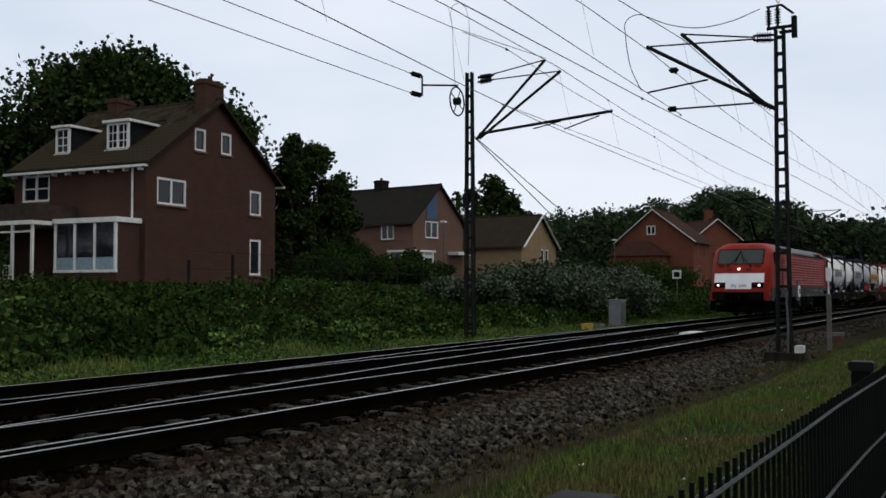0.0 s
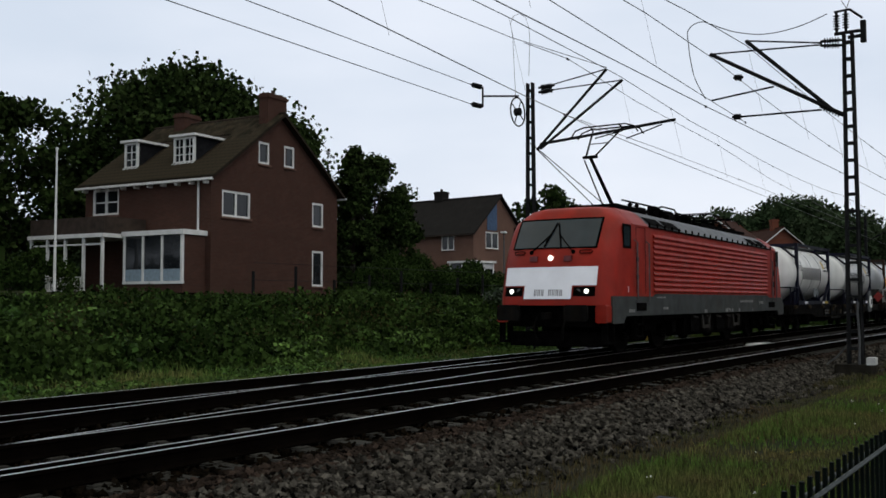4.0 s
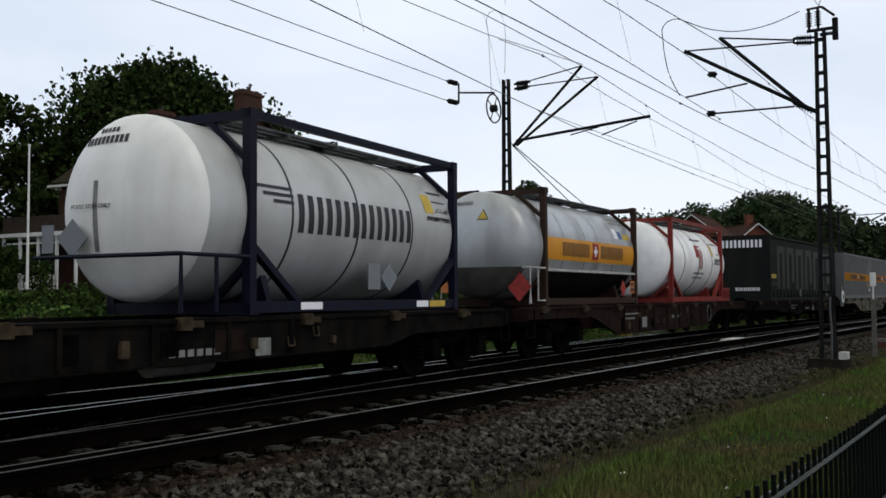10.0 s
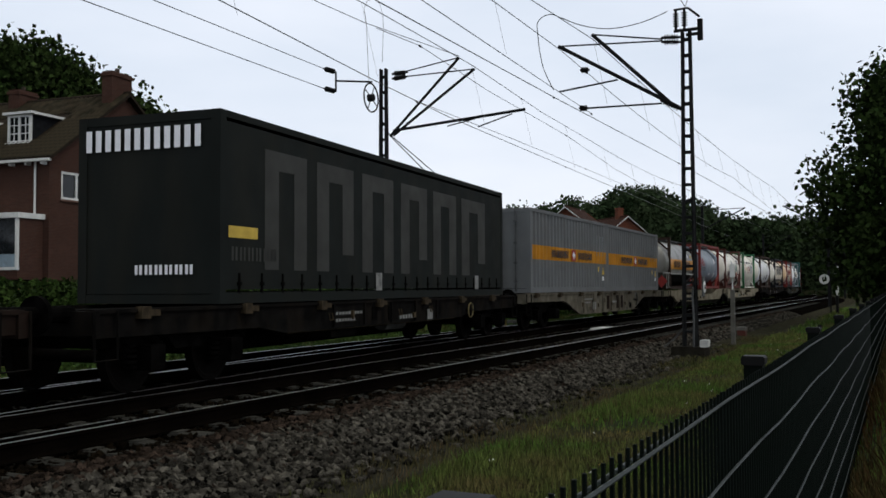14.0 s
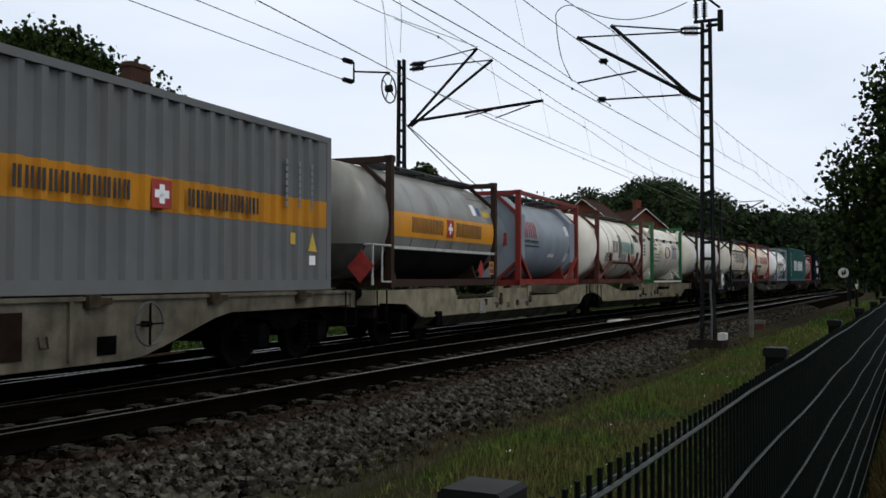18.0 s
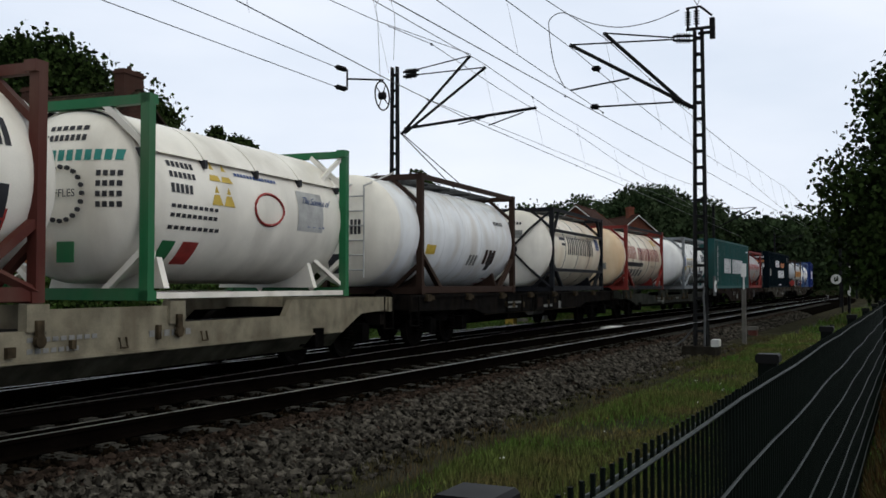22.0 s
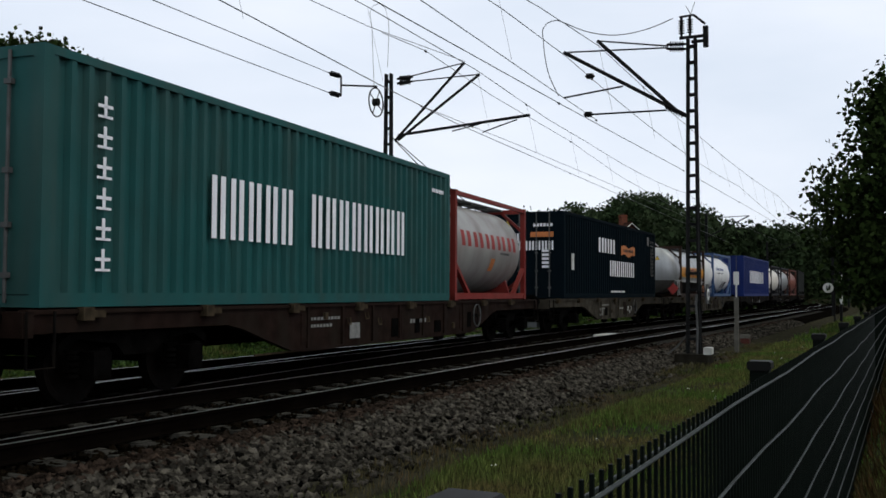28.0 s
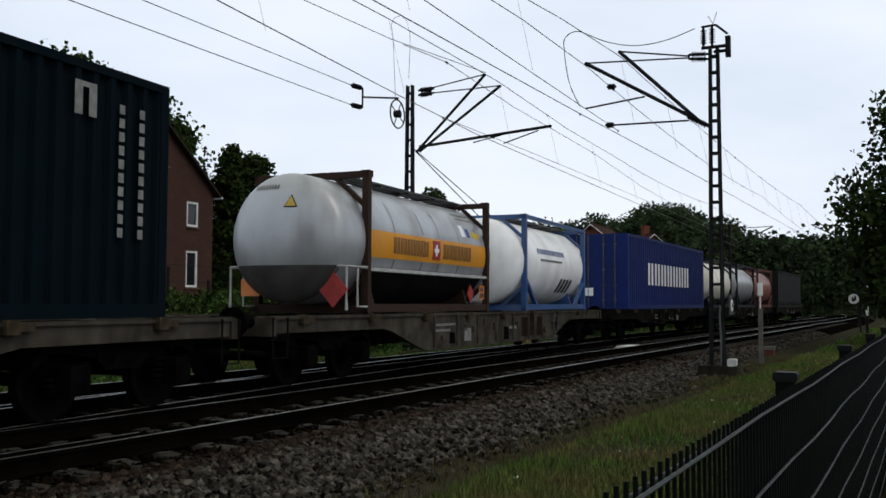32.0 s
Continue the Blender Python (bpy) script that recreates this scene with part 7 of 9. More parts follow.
tank(W7, 143.94, 150.24, "cream tank container in a dark caged frame", P_CREAM3, P_BLACKF, dome_m=P_CREAM, over=(0.42, 0.1), style="cage", R=1.19, band_m=P_INK, n_ring=3, extra=deco_generic(P_INK, [(7, -1.4, 1.9, -0.15, 0.42, P_INK, True), (1, -2.3, -1.5, 0.28, 0.38, P_INK, False), (1, -2.1, -1.5, 0.12, 0.2, P_INK, False), (3, 2.2, 2.7, 0.1, 0.5, P_INKBLUE, False)], (), [(8, -0.3, 0.45, 0.72, 0.8, P_INK), (1, -0.35, 0.55, 0.3, 0.55, P_GREYPATCH), (4, 0.6, 0.85, -0.08, 0.06, P_INK)]))
W8 = wagon(152.09, 171.72, "dip", M_WAGGREEN, "dark grey-green container wagon with white plates")
# Black rails: real at the top, shade put into the colour below.
tank(W8, 153.75, 159.90, "yellowed cream tank container between red end frames", P_CREAM3, P_REDF, rail_m=P_BLACKF, dome_m=P_CREAM2, band_m=P_INK, n_ring=4, extra=deco_generic(P_INKRED, [(3, -2.7, -1.35, -0.06, 0.46, P_INKRED, True), (7, -1.1, 2.5, -0.1, 0.42, P_INKRED, True), (1, -2.7, 0.66, -0.36, -0.2, P_INK, False), (2, 1.9, 2.6, 0.6, 0.85, P_YELLOW, False), (5, -2.4, 0.0, -0.75, -0.48, P_GREYPATCH, False)], [("LIQUID LOGISTICS", 1.66, -0.34, 0.15, P_INK)], [(9, -0.1, 0.6, 0.72, 0.82, P_INK), (5, 0.1, 0.4, 0.6, 0.66, P_INK), (8, 0.0, 0.75, 0.38, 0.44, P_INK), (8, 0.0, 0.7, 0.28, 0.34, P_INK), (8, 0.0, 0.75, 0.1, 0.16, P_INK), (1, 0.2, 0.55, -0.35, 0.0, P_GREYPATCH), (1, -0.25, 0.1, -0.3, 0.0, P_GREYPATCH), (2, -0.5, -0.1, -0.5, -0.25, P_GREYPATCH)]))
tank(W8, 164.38, 170.25, "white tank container in a grey frame", P_WHITE, P_GREYF, over=(1.1, 0.3), style="low", n_ring=3, band_m=P_INK, extra=deco_generic(P_INK, [(1, -2.8, -2.1, -0.25, 0.35, P_INKBLUE, False), (1, -2.1, 1.25, 0.16, 0.21, P_YELLOW, False), (1, -2.1, 1.25, -0.22, -0.17, P_YELLOW, False), (7, -2.05, 1.2, -0.14, 0.13, P_INK, True), (1, -2.8, -1.9, -0.55, -0.2, P_YELLOW, False), (1, 1.4, 2.6, -0.75, -0.35, P_INK, False), (5, 1.6, 2.6, 0.1, 0.5, P_INK, False)], (), [(1, 0.05, 0.75, -0.5, -0.15, P_INK), (5, -0.1, 0.2, 0.9, 0.95, P_INK), (9, -0.1, 0.5, 0.78, 0.83, P_GREYPATCH), (1, 0.3, 0.7, 0.0, 0.2, P_GREYPATCH)]))
W9 = wagon(171.77, 192.84, "fish", M_RUST, "brown container wagon carrying a long box and a tank")
box_container(W9, 172.5, 184.98, "teal corrugated container with white lettering", P_TEAL, 2.88, extra=deco_teal)
tank(W9, 185.35, 191.25, "weathered steel tank container in a red frame", P_HOYER, P_REDF, over=(0.0, 0.0), R=1.15, n_ring=0, extra=deco_generic(P_INKRED, [(5, -2.3, 2.4, -0.02, 0.36, P_INKRED, True), (1, 0.05, 0.5, -0.58, -0.26, P_ORMARK, False), (5, 1.8, 2.6, 0.55, 0.75, P_PALE, False), (6, 1.9, 2.6, 0.42, 0.5, P_PALE, False), (8, 0.75, 1.55, -0.14, -0.08, P_INK, False)]))
W10 = wagon(193.09, 210.74, "fish", M_WAGGRIME, "grey container wagon with an orange-stained end")
box_container(W10, 195.17, 208.67, "dark navy corrugated container, 45 feet long", P_DNAVY, 2.87, W=2.5, extra=deco_navy)
w10 = [o for o in scene.objects if o.name.startswith("container_wagon")][-1]
lettering("cargo", 0.40, M_FRAME_PALE, w10, pose(1.95, -1.224, 0.62, 90, 0, 0))
W11 = wagon(210.79, 232.12, "fish", M_WAGGRIME, "grey container wagon with two tanks")
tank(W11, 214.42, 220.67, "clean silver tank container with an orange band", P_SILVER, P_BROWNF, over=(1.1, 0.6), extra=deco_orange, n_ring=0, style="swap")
tank(W11, 223.47, 229.62, "white tank container in a blue frame", P_WHITE, P_BLUEF, n_ring=3, extra=deco_generic(P_INK, [(14, -1.8, 0.9, 0.25, 0.4, P_INKBLUE, False), (10, -1.6, 0.6, 0.05, 0.12, P_INK, False), (4, 0.6, 2.0, -0.8, -0.4, P_INK, False)]))
W12 = wagon(232.17, 249.72, "flat", M_WAGDARK, "dark container wagon under a long blue box")
box_container(W12, 235.02, 248.62, "royal blue container with white lettering", P_SBLUE, 2.85, W=2.5, extra=deco_blue)
W13 = wagon(249.77, 272.62, "flat", M_WAGDARK, "dark container wagon with three tanks")
tank(W13, 250.72, 256.32, "cream tank container in a dark frame", P_CREAM, P_BLACKF, n_ring=3)
tank(W13, 258.12, 264.12, "silver tank container in a dark frame", P_SILVER, P_BLACKF, n_ring=0)
tank(W13, 265.72, 271.72, "rust-red tank container in a frame", paint("rust_red_tank", (0.20, 0.06, 0.04), dirt_amt=0.5), P_REDBR, n_ring=2)
W14 = wagon(272.67, 290.12, "flat", M_WAGDARK, "dark container wagon under a curtain box")
box_container(W14, 274.62, 288.22, "dark grey curtain-sided container, plain", P_DARKCURT, 2.72, W=2.5, style="curtain")


# ---------- wire-rod fence beside the camera ----------
M_FENCE = mat("dark_green_fence", (0.003, 0.0055, 0.004), spec=0.05, rough=0.6, var=0.15, scale=8)
# Lighter than the fence green: the highlight along the rods is in it.
M_FROD = mat("fence_cross_rod", (0.012, 0.018, 0.015), spec=0.22, rough=0.5, var=0.15, scale=8)
M_CAP = mat("black_cap", (0.006, 0.006, 0.006), spec=0.1, rough=0.6, var=0.1)
FA, FZ = 0.40, 1.040      # lateral place and top rod


def fence_pt(s, off=0.0, z=0.0):
    p = TN * s + NN * (FA + off)
    return (p.x, p.y, z)


fence = thing("fence", "dark green welded wire-rod fence with square posts", "fence", kind="")
g = Geo()
g.rod((0, 0, -0.48), (0, 0, FZ + 0.029), 0.0042, 6)
rod_me = g.mesh("rod", M_FENCE)
for i in range(300):
    x, y, _ = fence_pt(0.377 + 0.05 * i)
    part("rod", rod_me, M_FENCE, fence, at=pose(x, y, random.uniform(-0.002, 0.002)))
g = Geo()
for i in range(300, 760):
    x, y, _ = fence_pt(0.377 + 0.05 * i)
    g.rod((x, y, -0.48), (x, y, FZ + 0.029), 0.0042, 4)
tagged(part("rod_rest", g, M_FENCE, fence), kind="stuff")
for k in range(9):
    z = FZ - 0.2 * k
    for off in (-0.008, 0.008):
        g = Geo()
        pts = [fence_pt(s, off, z + (0.004 * math.sin(s * 2.51 + 0.9) if k == 0 else 0.008 * math.sin(s * 2.51 + 0.4 * k))) for s in np.arange(0.2, 38.4, 0.62)]
        g.path(pts, 0.0045, 5)
        part("cross_rod", g, M_FROD, fence, "paired horizontal rod")
for i in range(15):
    s = 1.06 + 2.5 * i
    x, y, _ = fence_pt(s, 0.042)
    g = Geo()
    g.box(-0.03, 0.03, -0.032, 0.032, -0.5, FZ + 0.03)
    po = part("post", g, M_FENCE, fence, at=pose(x, y, 0, 0, 0, -math.degrees(MH)))
    g = Geo()
    g.bevel(-0.038, 0.038, -0.04, 0.04, FZ + 0.03, FZ + 0.062, 0.006)
    part("cap", g, M_CAP, po)

# ---------- houses ----------


def brick_mat(name, c1, c2, mortar, w=0.22, h=0.065):
    if name in MATS:
        return MATS[name]
    m = mat(name, c1, rough=0.95, spec=0.05, var=0.15, scale=1.2, fine=30)
    nt = m.node_tree
    b = nt.nodes["Principled BSDF"]
    src = b.inputs["Base Color"].links[0].from_socket
    co = nt.nodes.new("ShaderNodeTexCoord")
    sep = nt.nodes.new("ShaderNodeSeparateXYZ")
    add = nt.nodes.new("ShaderNodeMath")
    com = nt.nodes.new("ShaderNodeCombineXYZ")
    br = nt.nodes.new("ShaderNodeTexBrick")
    nt.links.new(co.outputs["Object"], sep.inputs[0])
    nt.links.new(sep.outputs["X"], add.inputs[0])
    nt.links.new(sep.outputs["Y"], add.inputs[1])
    nt.links.new(add.outputs[0], com.inputs["X"])
    nt.links.new(sep.outputs["Z"], com.inputs["Y"])
    nt.links.new(com.outputs[0], br.inputs["Vector"])
    br.inputs["Scale"].default_value = 1.0
    br.inputs["Brick Width"].default_value, br.inputs["Row Height"].default_value, br.inputs["Mortar Size"].default_value = w, h, 0.006
    br.inputs["Color2"].default_value, br.inputs["Mortar"].default_value = (*c2, 1), (*mortar, 1)
    nt.links.new(src, br.inputs["Color1"])
    nt.links.new(br.outputs["Color"], b.inputs["Base Color"])
    bp = nt.nodes.new("ShaderNodeBump")
    bp.inputs["Distance"].default_value, bp.invert = 0.008, True
    nt.links.new(br.outputs["Fac"], bp.inputs["Height"])
    nt.links.new(bp.outputs["Normal"], b.inputs["Normal"])
    return m


M_BRICK = brick_mat("red_brown_brick", (0.072, 0.033, 0.024), (0.046, 0.022, 0.017), (0.072, 0.054, 0.043))
M_BRICK2 = brick_mat("pinkish_brick", (0.15, 0.085, 0.062), (0.12, 0.066, 0.05), (0.13, 0.09, 0.075))
M_BRICK3 = brick_mat("orange_red_brick", (0.16, 0.05, 0.03), (0.12, 0.042, 0.025), (0.12, 0.08, 0.06))
M_BRICK4 = brick_mat("yellow_brick", (0.26, 0.18, 0.10), (0.22, 0.15, 0.085), (0.2, 0.15, 0.1))
M_TILE = brick_mat("brown_roof_tile", (0.030, 0.022, 0.015), (0.020, 0.015, 0.011), (0.018, 0.015, 0.014), 0.24, 0.2)
M_TILE2 = brick_mat("dark_roof_tile", (0.018, 0.016, 0.015), (0.013, 0.012, 0.011), (0.014, 0.013, 0.013), 0.24, 0.2)
M_TILE3 = brick_mat("red_brown_roof_tile", (0.045, 0.020, 0.014), (0.034, 0.016, 0.012), (0.03, 0.02, 0.017), 0.24, 0.2)
M_FRAME = mat("white_window_frame", (0.62, 0.62, 0.60), rough=0.5, var=0.08, scale=3)
M_PANE = mat("window_glass", (0.010, 0.012, 0.014), rough=0.06, var=0.1, spec=0.3)
M_CURT = mat("net_curtain", (0.5, 0.5, 0.5), rough=0.9, var=0.2, scale=5, stretch=(6, 6, 0.4))
M_WOODD = mat("dark_wood", (0.035, 0.022, 0.015), rough=0.8, var=0.25, scale=3)
M_BLUEP = mat("blue_slates", (0.035, 0.075, 0.15), rough=0.6, var=0.2, scale=4)


def holed_wall(width, top, holes, th=0.28, z0=0.0):
    """A wall along +x, outside at y = 0 facing -y; top(x) gives its height; holes go through it."""
    xs_ = sorted({0.0, width, *[v for h in holes for v in h[:2]], *np.linspace(0, width, 31).tolist()})
    zs_ = sorted({z0, *[v for h in holes for v in h[2:]]}) + [1e3]
    g = Geo()
    for xa, xb in zip(xs_[:-1], xs_[1:]):
        xm = (xa + xb) / 2
        for za, zb in zip(zs_[:-1], zs_[1:]):
            if any(h[0] <= xm <= h[1] and h[2] <= (za + zb) / 2 <= h[3] for h in holes):
                continue
            ta, tb = max(za, min(zb, top(xa))), max(za, min(zb, top(xb)))
            if max(ta, tb) <= za:
                continue
            for y, flip in ((0.0, False), (th, True)):
                q = [(xa, y, za), (xb, y, za), (xb, y, tb), (xa, y, ta)]
                g.add(q if not flip else q[::-1], [(0, 1, 2, 3)])
    for a, b, c, d in holes:
        g.add([(a, 0, c), (b, 0, c), (b, th, c), (a, th, c)], [(0, 1, 2, 3)])
        g.add([(a, 0, d), (b, 0, d), (b, th, d), (a, th, d)], [(3, 2, 1, 0)])
        g.add([(a, 0, c), (a, th, c), (a, th, d), (a, 0, d)], [(0, 1, 2, 3)])
        g.add([(b, 0, c), (b, th, c), (b, th, d), (b, 0, d)], [(3, 2, 1, 0)])
    return g


def window(parent, m, a, b, c, d, cols=2, curtain=True, sill=True, rows=1):
    """Frame, panes, curtain and sill in an opening of a wall drawn by holed_wall."""
    g = Geo()
    t = 0.11
    o = [(a, c), (b, c), (b, d), (a, d)]
    q = [(a + t, c + t), (b - t, c + t), (b - t, d - t), (a + t, d - t)]
    g.add([(x, y, z) for y in (0.02, 0.14) for x, z in o + q], [(i, (i + 1) % 4, (i + 1) % 4 + 4, i + 4) for i in range(4)] + [((i + 1) % 4 + 8, i + 8, i + 12, (i + 1) % 4 + 12) for i in range(4)] + [((i + 1) % 4, i, i + 8, (i + 1) % 4 + 8) for i in range(4)] + [(i + 4, (i + 1) % 4 + 4, (i + 1) % 4 + 12, i + 12) for i in range(4)])
    w = part("window", g, M_FRAME, parent, "white-framed window", at=m)
    for i in range(1, cols):
        x = a + (b - a) * i / cols
        part("mullion", Geo().box(x - t / 2, x + t / 2, 0.024, 0.136, c + t, d - t), M_FRAME, w)
    for i in range(1, rows):
        z = c + (d - c) * i / rows
        part("glazing_bar", Geo().box(a + t, b - t, 0.06, 0.088, z - 0.03, z + 0.03), M_FRAME, w)
    for i in range(cols):
        x0 = a + (b - a) * i / cols + t * 0.6
        x1 = a + (b - a) * (i + 1) / cols - t * 0.6
        g = Geo()
        g.box(x0, x1, 0.09, 0.10, c + t, d - t)
        part("pane", g, M_PANE, w)
        if curtain:
            g = Geo()
            k = 12
            g.grid(lambda u, v: (x0 + (x1 - x0) * (0.72 + 0.28 * u if i % 2 else 0.3 * u), 0.2 + 0.02 * math.sin(u * 30), v), np.linspace(0, 1, k), [c + t, d - t])
            part("curtain", g, M_CURT, w)
    if sill:
        g = Geo()
        g.box(a - 0.08, b + 0.08, -0.09, 0.06, c - 0.09, c - 0.002)
        part("sill", g, M_BRICK2, w)
    return w


def house(name, label, at, yaw, w, l, eave, ridge, wall, roof, gable=(), front=(), over=0.35, white_trim=False, z=1.7, hip=0.0, chimneys=(), ap=0.5):
    """A gabled house: local x along the gable end, which faces -y; the eaves side faces -x."""
    H = thing(name, label, "house", pose(at[0], at[1], z, 0, 0, yaw), group="houses")
    xr = w * ap
    top_g = lambda x: eave + (ridge - eave) * (x / xr if x < xr else (w - x) / (w - xr))
    I4 = Matrix.Identity(4)
    part("gable_wall", holed_wall(w, top_g, [q[:4] for q in gable], z0=-1.2), wall, H, at=I4)
    mf = pose(0, l, 0, 0, 0, -90)
    part("front_wall", holed_wall(l, lambda x: eave, [q[:4] for q in front], z0=-1.2), wall, H, at=mf)
    part("back_wall", holed_wall(l, lambda x: eave, [], z0=-1.2), wall, H, at=pose(w, 0, 0, 0, 0, 90))
    part("rear_gable", holed_wall(w, top_g, [], z0=-1.2), wall, H, at=pose(w, l, 0, 0, 0, 180))
    for q in gable:
        window(H, I4, *q)
    for q in front:
        window(H, mf, *q)
    g = Geo()
    g.box(0.3, w - 0.3, 0.3, l - 0.3, 0, 0.05).box(0.3, w - 0.3, 0.3, l - 0.3, 2.75, 2.9)
    part("storey_floor", g, M_WOODD, H)
    sl = (ridge - eave) / xr
    for sgn in (0, 1):
        g = Geo()
        xa, za = -over, eave - over * sl
        hip_ = hip
        if sgn:
            sl = (ridge - eave) / (w - xr)
            xa, za = w + over, eave - over * sl
        pts = [(xa, -over, za), (xr, -over + hip_, ridge), (xr, l + over - hip_, ridge), (xa, l + over, za)]
        up = [(a, b, c + 0.16) for a, b, c in pts]
        f = [(0, 3, 2, 1), (4, 5, 6, 7), (0, 1, 5, 4), (1, 2, 6, 5), (2, 3, 7, 6), (3, 0, 4, 7)]
        g.add(pts + up, f if not sgn else [q[::-1] for q in f])
        part("roof", g, roof, H, "tiled roof slope")
        g = Geo()
        x = xa
        g.box(x - 0.1, x + 0.1, -over, l + over, za + 0.0, za + 0.11)
        part("gutter", g, M_FRAME if wall is M_BRICK else M_WOODD, H, "gutter board")
        if white_trim:
            g = Geo()
            g.bar((xa, -over - 0.03, za + 0.05), (xr, -over - 0.03, ridge + 0.05), 0.32, 0.06)
            part("barge_board", g, M_FRAME, H, "white barge board")
    g = Geo()
    g.rod((xr, -over + hip, ridge + 0.14), (xr, l + over - hip, ridge + 0.14), 0.12, 8)
    part("ridge", g, roof, H)
    for cx_, cy_, wx, wy, zt in chimneys:
        g = Geo()
        g.box(cx_ - wx / 2, cx_ + wx / 2, cy_ - wy / 2, cy_ + wy / 2, eave, zt)
        g.box(cx_ - wx / 2 - 0.06, cx_ + wx / 2 + 0.06, cy_ - wy / 2 - 0.06, cy_ + wy / 2 + 0.06, zt - 0.25, zt - 0.1)
        ch = part("chimney", g, M_TILE2 if wall is M_BRICK2 else wall, H, "brick chimney")
        g = Geo()
        g.rod((cx_, cy_, zt), (cx_, cy_, zt + 0.25), 0.12, 8)
        part("pot", g, M_WOODD, ch)
    return H


B1 = 1.75
h1 = house("brick_house", "large red-brown brick house with dormers and white windows", (38.1, 27.2), -7.6, 10.2, 8.7, 5.6, 9.25, M_BRICK, M_TILE,
           gable=[(0.75, 2.8, 3.7, 5.0, 2), (3.4, 4.25, 6.6, 7.75, 1), (5.45, 6.3, 6.65, 7.8, 1), (7.9, 8.9, 3.65, 5.0, 1), (7.9, 8.9, 0.4, 2.35, 1)],
           front=[(0.55, 2.45, 4.0, 5.35, 2, True, True, 2)], z=B1, chimneys=[(4.9, 0.33, 1.5, 0.6, 10.4), (5.1, 6.6, 1.3, 0.7, 10.0)])
# dormers
M_SLATE = mat("cheek_slate", (0.012, 0.0125, 0.014), rough=0.8, spec=0.05, var=0.25, scale=5)
DORMERS = ((2.1, 3.5), (6.05, 7.0))
for y0, y1 in DORMERS:
    g = Geo()
    g.box(1.22, 4.0, y0 + 0.03, y1 - 0.03, 6.3, 7.84)
    d = part("dormer", g, M_SLATE, h1, "dormer with dark slate cheeks")
    part("dormer_roof", Geo().box(0.85, 4.1, y0 - 0.18, y1 + 0.18, 7.85, 7.97), M_FRAME, d, "flat white-edged dormer roof")
    w_ = window(d, pose(0.98, y1, 0, 0, 0, -90), 0.0, y1 - y0, 6.5, 7.84, 2 if y0 < 3 else 1, False, False, 1)
    for i in range(2 if y0 < 3 else 1):
        k_ = 2 if y0 < 3 else 1
        ym = (y1 - y0) * (i + 0.5) / k_
        part("glazing_bar", Geo().box(ym - 0.025, ym + 0.025, 0.07, 0.088, 6.6, 7.75), M_FRAME, w_)
        for zz in (6.95, 7.35):
            part("glazing_bar", Geo().box(ym - (y1 - y0) / k_ / 2 + 0.08, ym + (y1 - y0) / k_ / 2 - 0.08, 0.07, 0.087, zz - 0.022, zz + 0.022), M_FRAME, w_)
    part("dormer_sill", Geo().box(0.9, 1.25, y0 - 0.05, y1 + 0.05, 6.42, 6.5), M_FRAME, d)
# eaves brackets and roof tiles
for i in range(10):
    y = 0.2 + i * 0.93
    part("eaves_bracket", Geo().box(-0.3, 0.0, y - 0.06, y + 0.06, 5.22, 5.38), M_FRAME, h1)
M_PAN = mat("pan_tile", (0.034, 0.026, 0.017), rough=0.95, spec=0.03, var=0.3, scale=2.0, col2=(0.016, 0.015, 0.010), rand=0.35, island=0.3)
sl_ = math.degrees(math.atan2(9.25 - 5.6, 5.1))
pr = [(-0.14, 0.0), (-0.05, 0.045), (0.05, 0.045), (0.13, 0.005), (0.13, -0.015), (0.05, 0.02), (-0.05, 0.02), (-0.14, -0.02)]
TILE_ME = Geo().prism([(a, b) for a, b in pr], -0.2, 0.2).mesh("tile", M_PAN)
rows_, cols_, cnt = 18, 33, 0
rest = Geo()
tilt = Matrix.Rotation(math.radians(2.5), 4, "X")
for r_ in range(rows_):
    for c_ in range(cols_):
        y = -0.25 + c_ * 0.281
        sdist = 0.22 + r_ * 0.358
        x = -0.35 + sdist * math.cos(math.radians(sl_))
        z = 5.6 - 0.35 * (9.25 - 5.6) / 5.1 + sdist * math.sin(math.radians(sl_)) + 0.185
        if any(y0 - 0.15 < y < y1 + 0.15 and 1.0 < x < 3.6 for y0, y1 in DORMERS):
            continue
        mt = Matrix.Translation((x, y, z)) @ Matrix.Rotation(-math.radians(sl_), 4, "Y") @ Matrix.Rotation(math.radians(-90), 4, "Z") @ tilt
        if cnt < 300:
            part("tile", TILE_ME, M_PAN, h1, at=mt)
            cnt += 1
        else:
            k_ = len(rest.v)
            rest.v += [tuple(mt @ v.co) for v in TILE_ME.vertices]
            rest.f += [tuple(i + k_ for i in p.vertices) for p in TILE_ME.polygons]
tagged(part("upper_tiles", rest, M_PAN, h1), kind="stuff")
# bay with white posts, and the timber porch with balcony
bay = part("bay", Geo().box(-1.6, 0.0, 0.2, 4.25, 2.72, 2.95), M_FRAME, h1, "white glazed bay with flat roof")
for y in (0.3, 1.55, 2.8, 4.05):
    part("post", Geo().box(-1.55, -1.43, y, y + 0.12, 0.5, 2.72), M_FRAME, bay)
part("bottom_rail", Geo().box(-1.57, -1.41, 0.3, 4.17, 0.42, 0.55), M_FRAME, bay)
part("panel", Geo().box(-1.5, -1.46, 0.42, 4.05, 0.56, 1.12), mat("pale_blue_panel", (0.22, 0.29, 0.34), rough=0.4, var=0.15), bay, "pale blue-grey lower glass")
part("pane", Geo().box(-1.49, -1.47, 0.42, 4.05, 1.13, 2.7), M_PANE, bay)
